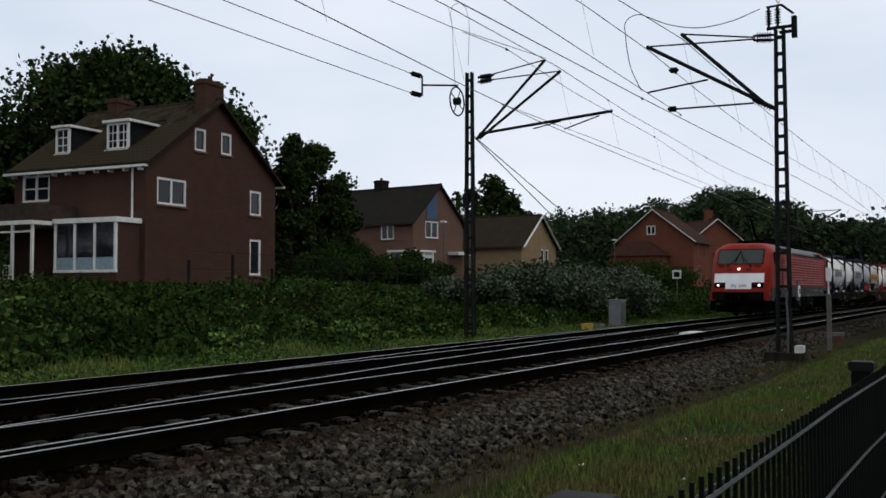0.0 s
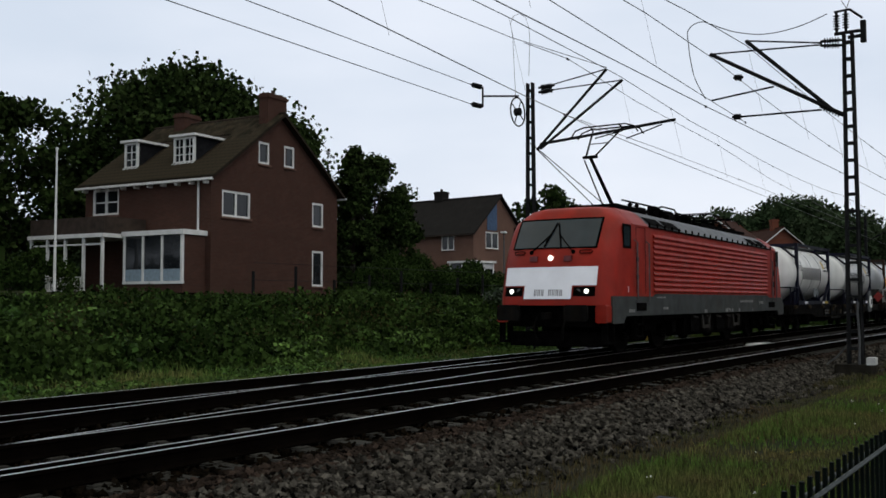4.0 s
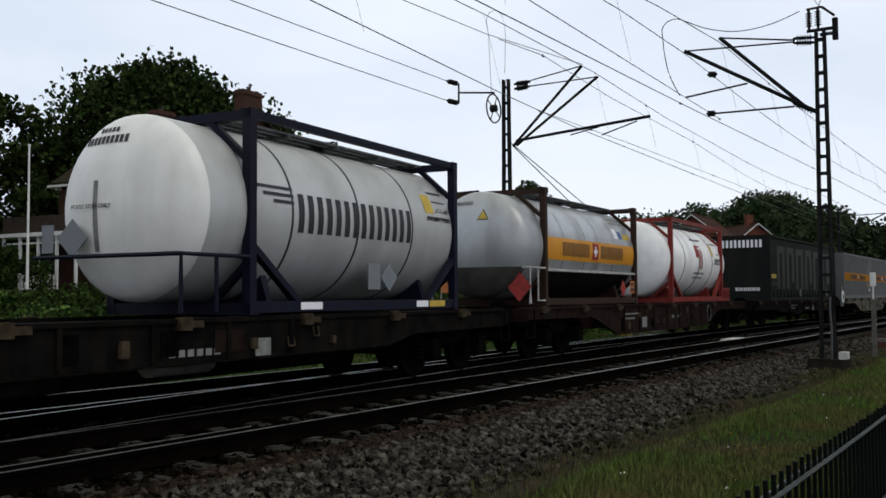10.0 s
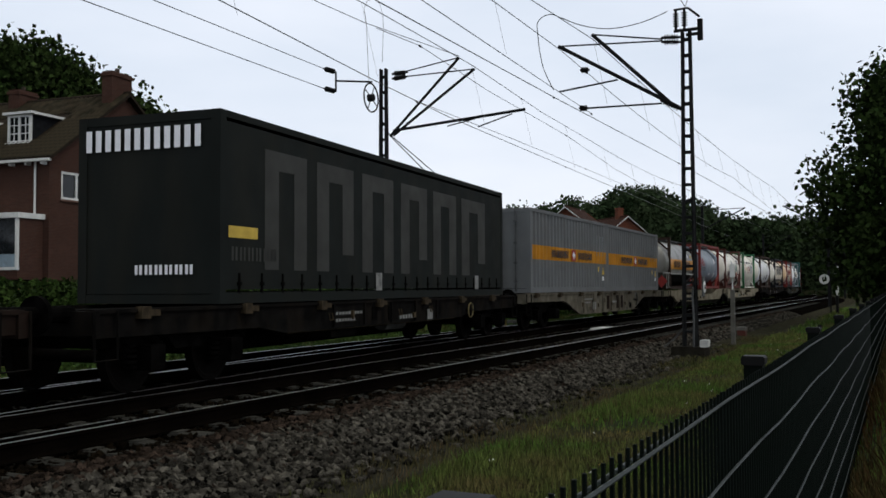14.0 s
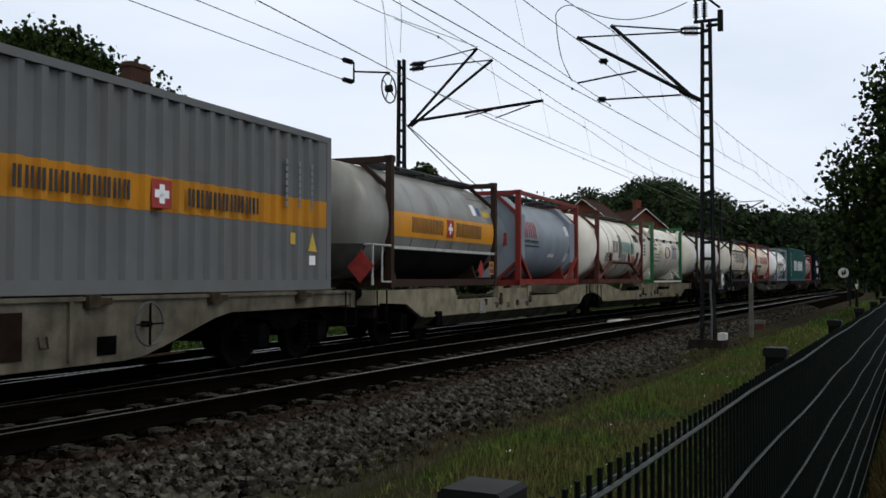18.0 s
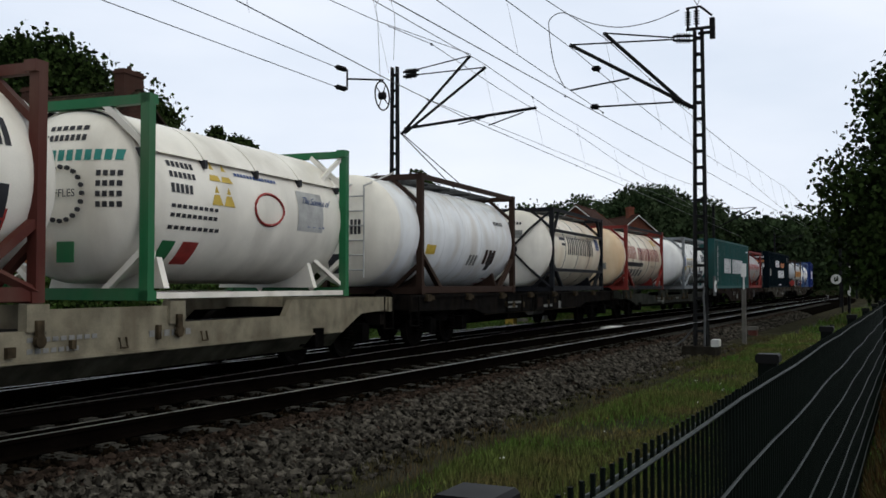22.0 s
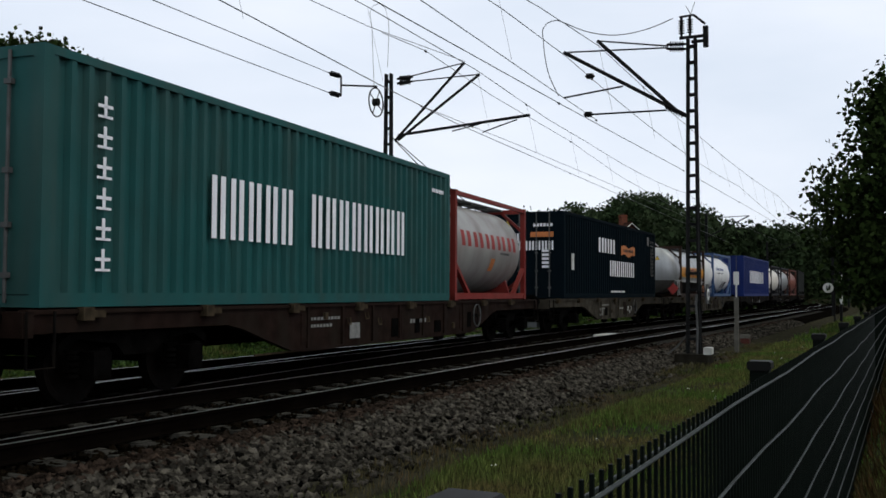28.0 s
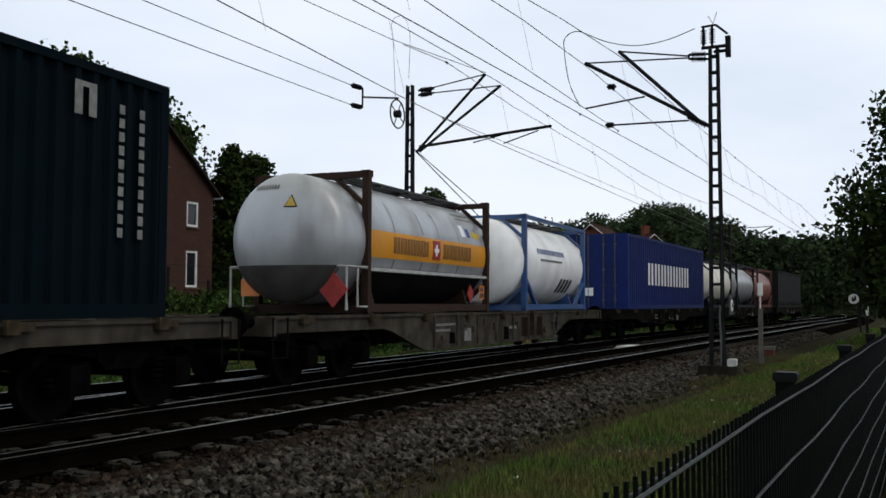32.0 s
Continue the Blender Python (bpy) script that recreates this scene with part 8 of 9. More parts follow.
for y in (0.95, 2.0, 3.4):
    part("curtain", Geo().grid(lambda u, v: (-1.4 + 0.03 * math.sin(u * 40), y + u, v), np.linspace(0, 0.32, 12), [1.15, 2.6]), M_CURT, bay)
part("side_wall", Geo().box(-1.42, -0.02, 0.31, 0.37, 0.42, 2.72), M_BRICK, bay, "brick return of the bay")
part("plinth", Geo().box(-1.5, 0.0, 0.3, 4.2, 0.0, 0.42), M_BRICK, bay)
bal = part("balcony", Geo().box(-2.6, 0.0, 4.3, 9.6, 2.85, 3.65), M_WOODD, h1, "dark timber balcony over the porch")
part("fascia", Geo().box(-2.7, 0.0, 4.28, 9.7, 2.66, 2.85), M_FRAME, bal)
for y in (4.4, 5.7, 7.0, 8.3, 9.5):
    part("post", Geo().box(-2.6, -2.48, y, y + 0.12, 0.0, 2.66), M_FRAME, bal)
part("lintel", Geo().box(-2.58, -2.5, 4.5, 9.5, 2.3, 2.38), M_FRAME, bal)
for y in np.arange(5.9, 8.3, 0.2):
    part("baluster", Geo().box(-2.6, -2.55, y, y + 0.06, 0.05, 0.72), M_FRAME, bal)
for z in (0.08, 0.72):
    part("handrail", Geo().box(-2.61, -2.54, 5.82, 8.3, z, z + 0.07), M_FRAME, bal)
g = Geo()
g.rod((-0.08, 0.75, 0.0), (-0.08, 0.75, 5.5), 0.055, 8)
part("downpipe", g, M_FRAME, h1, "white downpipe")

house("brick_house", "pinkish brick house with a dark tiled roof and blue slates", (79.8, 29.1), -17.4, 7.73, 12.3, 5.2, 8.6, M_BRICK2, M_TILE2,
      gable=[(1.8, 3.8, 3.75, 5.3, 2)], front=[(8.6, 10.1, 3.6, 5.0, 2)], z=2.3, chimneys=[(4.1, 7.0, 1.0, 1.0, 9.6)])
hb = bpy.data.objects["brick_house.001"]
g = Geo()
g.prism([(2.0, 5.45), (3.5, 5.45), (3.5, 8.15), (2.0, 6.85)], -0.05, -0.02)
part("slate_panel", g, M_BLUEP, hb, "blue slate panel in the gable")
sr = part("sunroom", Geo().box(-0.75, 2.4, -0.75, 2.4, 2.42, 2.6), M_FRAME, hb, "white-framed corner sunroom")
part("plinth", Geo().box(-0.6, 2.25, -0.6, 2.25, -0.8, 0.45), M_BRICK2, sr)
for x, y in ((-0.6, -0.6), (0.75, -0.6), (2.1, -0.6), (-0.6, 0.75), (-0.6, 2.1)):
    part("post", Geo().box(x, x + 0.16, y, y + 0.16, 0.45, 2.42), M_FRAME, sr)
part("pane", Geo().box(-0.5, 2.15, -0.53, -0.50, 0.5, 2.4), M_PANE, sr)
part("pane", Geo().box(-0.53, -0.50, -0.5, 2.15, 0.5, 2.4), M_PANE, sr)
part("roller_blind", Geo().box(-0.48, 2.1, -0.56, -0.54, 1.9, 2.4), M_CURT, sr)
part("porch_canopy", Geo().box(5.3, 7.73, -1.2, -0.01, 2.3, 2.58), M_FRAME, hb, "flat white porch canopy")
house("yellow_house", "yellow brick bungalow with brown roof and white gable trim", (95.7, 23.1), -9.8, 9.6, 12.0, 3.6, 6.9, M_BRICK4, M_TILE,
      gable=[(5.3, 6.2, 1.6, 3.4, 1), (6.5, 7.4, 1.6, 3.4, 1)], z=2.3, white_trim=True)
house("red_house", "orange-red brick house with white gable trim", (107.8, 15.0), -99.9, 8.45, 8.0, 4.3, 7.7, M_BRICK3, M_TILE3,
      gable=[(3.3, 4.3, 5.0, 6.0, 2)], z=2.4, white_trim=True, ap=0.48)
rh = bpy.data.objects["red_house"]
for y0_, z0_ in ((2.0, 2.6), (4.6, 2.6), (2.0, 0.2), (4.6, 0.2)):
    window(rh, pose(8.47, y0_, 0, 0, 0, 90), 0, 1.5, z0_, z0_ + 1.5, 2, False, False)
an = part("annex", Geo().box(0.0, 5.6, -3.0, -0.01, -1.0, 2.6), M_BRICK3, rh, "low brick annex")
g = Geo()
g.add([(-0.3, -3.3, 2.6), (6.0, -3.3, 2.6), (6.0, -0.01, 2.6), (-0.3, -0.01, 2.6), (1.9, -1.6, 4.25), (3.8, -1.6, 4.25), (3.8, -0.01, 4.25), (1.9, -0.01, 4.25)], [(0, 1, 5, 4), (1, 2, 6, 5), (3, 0, 4, 7), (4, 5, 6, 7), (3, 2, 1, 0), (2, 3, 7, 6)])
part("annex_roof", g, M_TILE3, an, "hipped annex roof")
house("red_house", "small orange-red brick house behind the first", (122.0, 8.5), -60.0, 8.0, 9.0, 4.6, 7.7, M_BRICK3, M_TILE3, z=2.4, white_trim=True, chimneys=[(4.0, 2.0, 0.8, 0.8, 9.0)])

# ---------- trees, bushes, bank growth ----------
M_LEAF = mat("leaf_dark", (0.011, 0.022, 0.005), rough=0.95, var=0.25, scale=0.6, col2=(0.026, 0.040, 0.011), island=0.7, spec=0.04)
M_LEAF2 = mat("leaf_bramble", (0.012, 0.024, 0.005), rough=0.95, var=0.25, scale=0.5, col2=(0.026, 0.044, 0.010), island=0.7, spec=0.03)
M_HERB = mat("leaf_herb", (0.022, 0.050, 0.008), rough=0.8, var=0.35, scale=0.55, col2=(0.058, 0.100, 0.020), island=0.8, spec=0.12)
M_LAUREL = mat("leaf_laurel", (0.014, 0.028, 0.009), rough=0.5, var=0.25, scale=0.6, col2=(0.026, 0.046, 0.014), island=0.7, spec=0.35)
M_LEAF3 = mat("leaf_far_wood", (0.016, 0.028, 0.012), rough=0.95, var=0.25, scale=0.08, col2=(0.032, 0.046, 0.022), island=0.6, spec=0.02)
M_LEAF4 = mat("leaf_yellow", (0.075, 0.060, 0.010), spec=0.03, rough=0.75, var=0.25, scale=0.8, island=0.4)
M_BARK = mat("bark", (0.045, 0.036, 0.028), rough=0.95, var=0.3, scale=4, bump=0.02)


def blob_points(rng, n, clumps, spread):
    """Leaf places in uneven clumps with gaps between."""
    c = clumps[rng.integers(0, len(clumps), n)]
    d = rng.normal(size=(n, 3))
    d /= np.linalg.norm(d, axis=1, keepdims=True)
    r = spread * (0.25 + 1.05 * rng.random(n)[:, None] ** 0.8)
    return c[:, :3] + d * r * c[:, 3:4] * np.array([1, 1, 0.75])


def tree(name, label, x, y, z, h, crown_r, crown_z0, seed, n=9000, leaf=0.32, m=M_LEAF, clumps=46, conifer=False):
    rng = np.random.default_rng(seed)
    T = thing(name, label, "tree", pose(x, y, z), group="trees")
    g = Geo()
    g.rod((0, 0, -0.2), (0, 0, h * 0.35), 0.03 * h * 0.7, 10, 0.022 * h * 0.6)
    g.rod((0, 0, h * 0.35), (0.1, 0.05, h * 0.75), 0.022 * h * 0.6, 8, 0.006 * h)
    tk = part("trunk", g, M_BARK, T, "", True)
    cl = []
    for i in range(clumps):
        q = rng.random()
        zz = crown_z0 + (h - crown_z0) * q
        if conifer:
            rr = crown_r * (1 - q) ** 0.9 * rng.uniform(0.5, 1.0)
        else:
            rr = crown_r * math.sqrt(max(0.03, 1 - (2 * q - 0.85) ** 2 / 1.35)) * rng.uniform(0.35, 1.0)
        a = rng.uniform(0, 2 * math.pi)
        s = crown_r * rng.uniform(0.16, 0.34) * (0.7 if conifer else 1)
        cl.append((rr * math.cos(a), rr * math.sin(a), zz, s))
    cl = np.array(cl)
    for i in range(0, clumps, max(1, clumps // 9)):
        g = Geo()
        b = cl[i]
        g.rod((0, 0, max(1.0, b[2] * 0.55)), tuple(b[:3]), 0.012 * h * 0.5, 6, 0.02)
        part("limb", g, M_BARK, T)
    pts = blob_points(rng, n, cl, 1.0)
    v, f = leaves(pts, rng.uniform(0.6, 1.3, n) * leaf, rng, 0.3)
    part("crown", fastmesh("crown", v, f, m), m, T, "dense dark green leaves")
    return T


tree("broadleaf_tree", "large dark broadleaf tree behind the brick house", 52.5, 39.6, 1.9, 14.0, 7.0, 3.5, 11, n=60000, leaf=0.34, clumps=190)
tree("broadleaf_tree", "tall dark broadleaf tree beside the house", 60.0, 37.5, 1.9, 12.6, 5.0, 3.0, 12, n=15000, leaf=0.36, clumps=60)
tree("broadleaf_tree", "dark broadleaf tree at the garden edge", 43.5, 45.5, 1.9, 11.0, 5.2, 2.0, 13, n=15000, leaf=0.36, clumps=60)
tree("broadleaf_tree", "spreading dark tree behind the hedge", 37.0, 46.0, 1.9, 10.4, 5.2, 1.5, 14, n=13000, leaf=0.34, clumps=55)
tree("broadleaf_tree", "dark tree at the end of the garden", 31.0, 43.0, 1.9, 10.2, 5.2, 1.0, 15, n=12000, leaf=0.34, clumps=55)
tree("broadleaf_tree", "dark slender tree close behind the house", 55.5, 33.0, 1.9, 10.6, 2.6, 0.8, 21, n=14000, leaf=0.28, clumps=70)
tree("conifer", "tall dark conifer between the houses", 60.6, 31.2, 1.9, 10.2, 2.6, 0.4, 22, n=14000, leaf=0.28, clumps=150, conifer=True)
tree("broadleaf_tree", "dark leafy tree between the houses", 64.5, 31.4, 1.9, 9.8, 2.9, 0.5, 25, n=16000, leaf=0.28, clumps=90)
tree("conifer", "broad dark conifer beside the far house", 69.5, 31.6, 1.9, 8.4, 2.8, 0.4, 23, n=11000, leaf=0.28, clumps=120, conifer=True)
tree("broadleaf_tree", "round dark tree behind the roofs", 118.0, 33.0, 2.0, 13.0, 5.0, 3.0, 24, n=7000, leaf=0.6, clumps=50)
tree("oak_tree", "dense dark oak beside the fence with low hanging leaves", 41.5, -11.4, -0.5, 10.6, 5.1, 1.6, 31, n=105000, leaf=0.24, clumps=300)
tree("oak_tree", "second dark oak further along the fence", 53.0, -15.6, -0.5, 10.0, 5.2, 0.6, 32, n=45000, leaf=0.3, clumps=200)


def bush(name, label, x, y, r, h, seed, n=1800, leaf=0.16, m=M_LEAF2):
    rng = np.random.default_rng(seed)
    z = float(bank_z(x, y - float(yline(x)))) if y > float(yline(x)) else -0.5
    B = thing(name, label, "bush", pose(x, y, z), group="bushes")
    cl = np.array([(r * q * math.cos(a), r * q * math.sin(a), h * rng.uniform(0.15, 0.85) * (1.1 - 0.5 * q), min(r, h) * rng.uniform(0.22, 0.4)) for q, a in zip(np.sqrt(rng.random(22)), rng.uniform(0, 6.28, 22))])
    pts = blob_points(rng, n, cl, 1.0)
    pts[:, 2] = np.maximum(pts[:, 2], 0.02)
    v, f = leaves(pts, rng.uniform(0.6, 1.4, n) * leaf, rng, 0.3)
    part("foliage", fastmesh("foliage", v, f, m), m, B)
    g = Geo()
    for i in range(5):
        a = rng.uniform(0, 6.28)
        g.rod((0, 0, -0.1), (r * 0.5 * math.cos(a), r * 0.5 * math.sin(a), h * 0.6), 0.03, 5, 0.012)
    part("stems", g, M_BARK, B)
    return B


BUSHES = [("large dark laurel bush on the bank", 36.5, 11.0, 1.7, 1.9), ("large dark laurel bush on the bank", 38.8, 10.0, 2.1, 2.3), ("large dark laurel bush on the bank", 41.2, 9.2, 2.3, 2.5), ("large dark laurel bush on the bank", 43.6, 8.3, 2.3, 2.5), ("large dark laurel bush on the bank", 46.0, 7.4, 2.2, 2.3), ("large dark laurel bush on the bank", 48.6, 7.0, 2.2, 2.1), ("large dark laurel bush on the bank", 52, 7.4, 2.3, 2.0), ("overgrown bush above the bank", 58, 12, 2.6, 2.0), ("overgrown bush above the bank", 63, 11, 2.8, 2.0), ("overgrown bush above the bank", 70, 10, 3.0, 2.4), ("overgrown bush above the bank", 78, 9, 3.0, 2.6), ("overgrown bush above the bank", 86, 8, 3.0, 2.8),
          ("garden bush in front of the pink house", 62, 24, 2.0, 2.6), ("garden bush in front of the pink house", 66, 24.5, 2.2, 3.0), ("garden bush in front of the pink house", 71, 25, 2.0, 2.4), ("garden bush beside the brick house", 52, 24.5, 1.8, 2.4), ("garden bush beside the brick house", 55, 25.5, 1.7, 2.8), ("garden bush beside the brick house", 58.5, 25.0, 1.9, 2.6),
          ("clipped garden shrub by the porch", 33.5, 33.5, 1.5, 2.3), ("garden bush before the far houses", 92, 13, 2.6, 2.8), ("garden bush before the far houses", 97, 17, 2.6, 2.6), ("garden bush before the far houses", 88, 19, 2.6, 2.4), ("bush beside the far red house", 102, 1.5, 2.4, 2.6), ("bush beside the far red house", 96, 2.0, 2.4, 2.2)]
for i, (lb, x, y, r, h) in enumerate(BUSHES):
    bush("bush", lb, x, y, r, h, 100 + i, n=int(1400 + 900 * r) * (3 if "laurel" in lb else 2), leaf=0.13 if x < 60 else 0.19, m=M_LAUREL if "laurel" in lb else M_LEAF2)
for x, y, r, h, sd in ((44.5, -12.4, 2.4, 3.6, 181), (43.0, -15.2, 2.6, 4.0, 182), (50.0, -13.6, 2.2, 3.4, 183)):
    bush("bush", "dark undergrowth below the oaks", x, y, r, h, sd, 6000, 0.17, M_LEAF)
bush("bush", "yellow-leaved shrub before the bungalow", 93.5, 20.6, 1.9, 2.6, 177, 2500, 0.25, M_LEAF4)

# clipped hedge beside the porch
rng = np.random.default_rng(77)
n = 9000
pts = np.stack([rng.uniform(-0.6, 0.6, n), rng.uniform(0, 7.0, n), rng.uniform(0, 2.5, n)], -1)
side = rng.integers(0, 3, n)
pts[side == 0, 0] = -0.6 + rng.normal(0, 0.04, (side == 0).sum())
pts[side == 1, 2] = 2.5 + rng.normal(0, 0.05, (side == 1).sum())
pts[side == 2, 0] = 0.6 + rng.normal(0, 0.04, (side == 2).sum())
v, f_ = leaves(pts, rng.uniform(0.1, 0.2, n), rng)
hd = thing("hedge", "tall clipped dark green hedge beside the porch", "hedge", pose(34.2, 36.5, 1.6, 0, 0, -8))
part("foliage", fastmesh("hedge", v, f_, M_LEAF), M_LEAF, hd)
g = Geo()
g.box(-0.5, 0.5, 0.1, 6.9, 0, 2.4)
part("core", g, M_LEAF, hd)

# bank weeds
rng = np.random.default_rng(6)


def scatter(n, x0, x1, n0, n1, size, hgt, m, name, label, power=1.0, lump=0.35):
    x = x0 + (x1 - x0) * rng.random(n) ** power
    o = rng.uniform(n0, n1, n)
    y = yline(x) + o
    z = ground_z(x, y)
    bump_ = np.clip(0.5 + 0.35 * np.sin(x * 0.8 + np.sin(o * 1.3) * 2) * np.sin(o * 1.1 + x * 0.35) + 0.3 * np.sin(x * 2.3 + o) * np.sin(o * 2.6 - x * 0.7), 0, 1)
    z = z + hgt * rng.random(n) ** 1.3 * (0.35 + lump * 2 * bump_)
    v, f = leaves(np.stack([x, y, z], -1), rng.uniform(0.5, 1.4, n) * size, rng, 0.6)
    solo(name, fastmesh(name, v, f, m), m, label, name.replace("_", " "), kind="stuff")


def mounds(n, leaf_n, x0, x1, n0, n1, r0, r1, leaf, m, label, power=1.2):
    """Low plants in rounded clumps, leaves on the clumps' tops and sides so that dark gaps stay between them."""
    x = x0 + (x1 - x0) * rng.random(n) ** power
    o = n0 + (n1 - n0) * rng.random(n)
    y = yline(x) + o
    z = ground_z(x, y)
    r = rng.uniform(r0, r1, n) * (0.6 + 0.8 * (0.5 + 0.5 * np.sin(x * 0.9 + 2 * np.sin(o * 0.8)) * np.cos(o * 1.2 + x * 0.3)))
    k = rng.integers(0, n, leaf_n)
    d = rng.normal(size=(leaf_n, 3))
    d /= np.linalg.norm(d, axis=1, keepdims=True)
    d[:, 2] = np.abs(d[:, 2])
    p = np.stack([x, y, z - 0.05], -1)[k] + d * (r[k] * rng.uniform(0.75, 1.08, leaf_n))[:, None] * np.array([1, 1, 0.85])
    v, f = leaves(p, rng.uniform(0.5, 1.5, leaf_n) * leaf, rng, 0.5)
    solo("bank_weeds", fastmesh("bank_weeds", v, f, m), m, label, "bank weeds", kind="stuff")


mounds(3600, 170000, 8, 62, 1.8, 5.6, 0.10, 0.26, 0.07, M_HERB, "low bright green herbs on the foot of the bank", 1.4)
mounds(620, 150000, 8, 62, 4.2, 11.2, 0.42, 0.92, 0.12, M_LEAF2, "brambles and nettles in dark clumps on the bank", 1.2)
mounds(420, 90000, 8, 62, 4.0, 11.2, 0.30, 0.72, 0.11, M_HERB, "bright green weeds among the brambles", 1.2)
mounds(2200, 110000, 14, 75, 11.0, 17.5, 0.2, 0.5, 0.10, M_LEAF2, "dark low shrubs and rough grass at the garden edge", 1.0)
M_BROWNW = mat("leaf_withered", (0.030, 0.024, 0.010), rough=0.95, var=0.3, scale=0.8, col2=(0.048, 0.034, 0.014), island=0.6, spec=0.02)
scatter(5000, 15, 30, 5.0, 8.0, 0.05, 0.55, M_BROWNW, "bank_weeds", "withered brown docks and stems among the weeds", 1.0, 0.7)
scatter(26000, 60, 120, 2.0, 14, 0.20, 0.6, M_LEAF2, "bank_weeds", "brambles on the far part of the bank")

# grass blades on both verges
M_BLADE = mat("grass_blade", (0.056, 0.130, 0.020), rough=0.9, var=0.35, scale=0.7, col2=(0.125, 0.105, 0.042), island=0.6, spec=0.03)

M_DRY = mat("dry_grass_blade", (0.072, 0.048, 0.026), rough=0.9, var=0.35, scale=0.9, col2=(0.050, 0.062, 0.020), island=0.7, spec=0.03)

def blades(n, fx, fy, h0, h1, name, label, wid=0.006, m=None):
    m = m or M_BLADE
    x, y = fx(n), None
    y = fy(x)
    keep = rng.random(n) < np.clip(0.62 + 0.55 * np.sin(x * 1.3 + 1.7 * np.sin(y * 1.1)) * np.cos(y * 1.6 + 0.4 * x), 0.12, 1)
    x, y, n = x[keep], y[keep], int(keep.sum())
    z = ground_z(x, y)
    a = rng.uniform(0, 6.28, n)
    tall = 0.5 + 0.5 * np.sin(x * 0.9 + 2 * np.sin(y * 0.8)) * np.cos(y * 1.1)
    h = rng.uniform(h0, h1, n) * (0.45 + 0.9 * tall)
    lean = rng.normal(0, 0.3, (n, 2)) * h[:, None]
    w = rng.uniform(0.6, 1.5, n) * wid * (1 + 0.03 * x)
    dx, dy = np.cos(a) * w, np.sin(a) * w
    v = np.stack([np.stack([x - dx, y - dy, z - 0.02], -1), np.stack([x + dx, y + dy, z - 0.02], -1), np.stack([x + lean[:, 0], y + lean[:, 1], z + h], -1)], 1).reshape(-1, 3)
    solo(name, fastmesh(name, v, np.arange(3 * n).reshape(n, 3), m), m, label, "grass", kind="stuff")


blades(210000, lambda n: -1.5 + 38.5 * rng.random(n) ** 1.45, lambda x: ynear(x) + rng.uniform(-7.9, -3.75, len(x)), 0.035, 0.13, "verge_grass", "uneven rough grass with brown seed heads between fence and track")
blades(30000, lambda n: 30 + 50 * rng.random(n), lambda x: ynear(x) + rng.uniform(-14, -3.9, len(x)), 0.1, 0.25, "verge_grass", "rough grass further along the track", 0.012)
blades(85000, lambda n: 9 + 52 * rng.random(n) ** 1.3, lambda x: yline(x) + 1.35 + 5.5 * rng.random(len(x)) ** 1.6, 0.06, 0.2, "bank_grass", "long grass at the foot of the bank", 0.012)
blades(30000, lambda n: 0.5 + 32 * rng.random(n), lambda x: -0.2187 * x + 0.38 - 6.5 * rng.random(len(x)) ** 1.4, 0.06, 0.2, "path_grass", "rough grass on the path side of the fence", 0.007)
M_DOCK = mat("leaf_dock", (0.060, 0.028, 0.012), rough=0.9, var=0.3, scale=1.2, col2=(0.034, 0.034, 0.014), island=0.6, spec=0.03)
blades(16000, lambda n: 3 + 22 * rng.random(n), lambda x: -0.2187 * x + 0.38 - 1.1 * rng.random(len(x)) ** 1.5, 0.1, 0.3, "path_grass", "reddish brown seeding weeds along the fence", 0.008, M_DOCK)

blades(85000, lambda n: 2 + 34 * rng.random(n) ** 1.5, lambda x: ynear(x) - 2.9 - 3.4 * rng.random(len(x)) ** 0.8, 0.03, 0.12, "verge_grass", "sparse brown grass with seed heads beside the cinder strip", 0.005, M_DRY)

# yellow and white flowers in the verge
M_FLY = mat("yellow_flower", (0.30, 0.23, 0.03), rough=0.7, var=0.15)
M_FLW = mat("white_flower", (0.6, 0.6, 0.55), rough=0.7, var=0.1)
for m, n, lb in ((M_FLY, 70, "small yellow flowers in the verge grass"), (M_FLW, 40, "small white flower heads in the verge grass")):
    x = 4 + 26 * rng.random(n) ** 1.2
    y = ynear(x) + rng.uniform(-7.4, -4.3, n)
    z = ground_z(x, y) + rng.uniform(0.1, 0.24, n)
    v, f_ = leaves(np.stack([x, y, z], -1).repeat(3, 0) + rng.normal(0, 0.012, (3 * n, 3)), rng.uniform(0.012, 0.028, 3 * n), rng)
    solo("wild_flowers", fastmesh("wild_flowers", v, f_, m), m, lb, "flowers", kind="stuff")

# wooded hills behind everything
rng = np.random.default_rng(9)
SKY_AZ = (-30, -6, -3, 0, 2, 5, 7, 9, 17, 30, 62)
SKY_H = (17, 16.4, 17.6, 22.4, 23.2, 21.4, 19.4, 18.6, 18.6, 18.4, 18.0)
cl = []
for i in range(900):
    az = rng.uniform(-28, 62)
    a = math.radians(az)
    r = rng.uniform(140, 250)
    x, y = r * math.cos(a), r * math.sin(a)
    if x < 135 and -12 < y < 34:
        continue
    top = 1.3 + (float(np.interp(az, SKY_AZ, SKY_H)) - 1.3) * r / 200 * rng.uniform(0.80, 1.0)
    for k in range(6):
        cl.append((x + rng.normal(0, 2.2), y + rng.normal(0, 2.2), top - 2.0 - rng.uniform(0, 1) ** 1.6 * 11, rng.uniform(1.3, 2.6)))
cl = np.array(cl)
pts = blob_points(rng, 380000, cl, 1.0)
v, f_ = leaves(pts, rng.uniform(0.5, 1.4, len(pts)) * 0.66, rng)
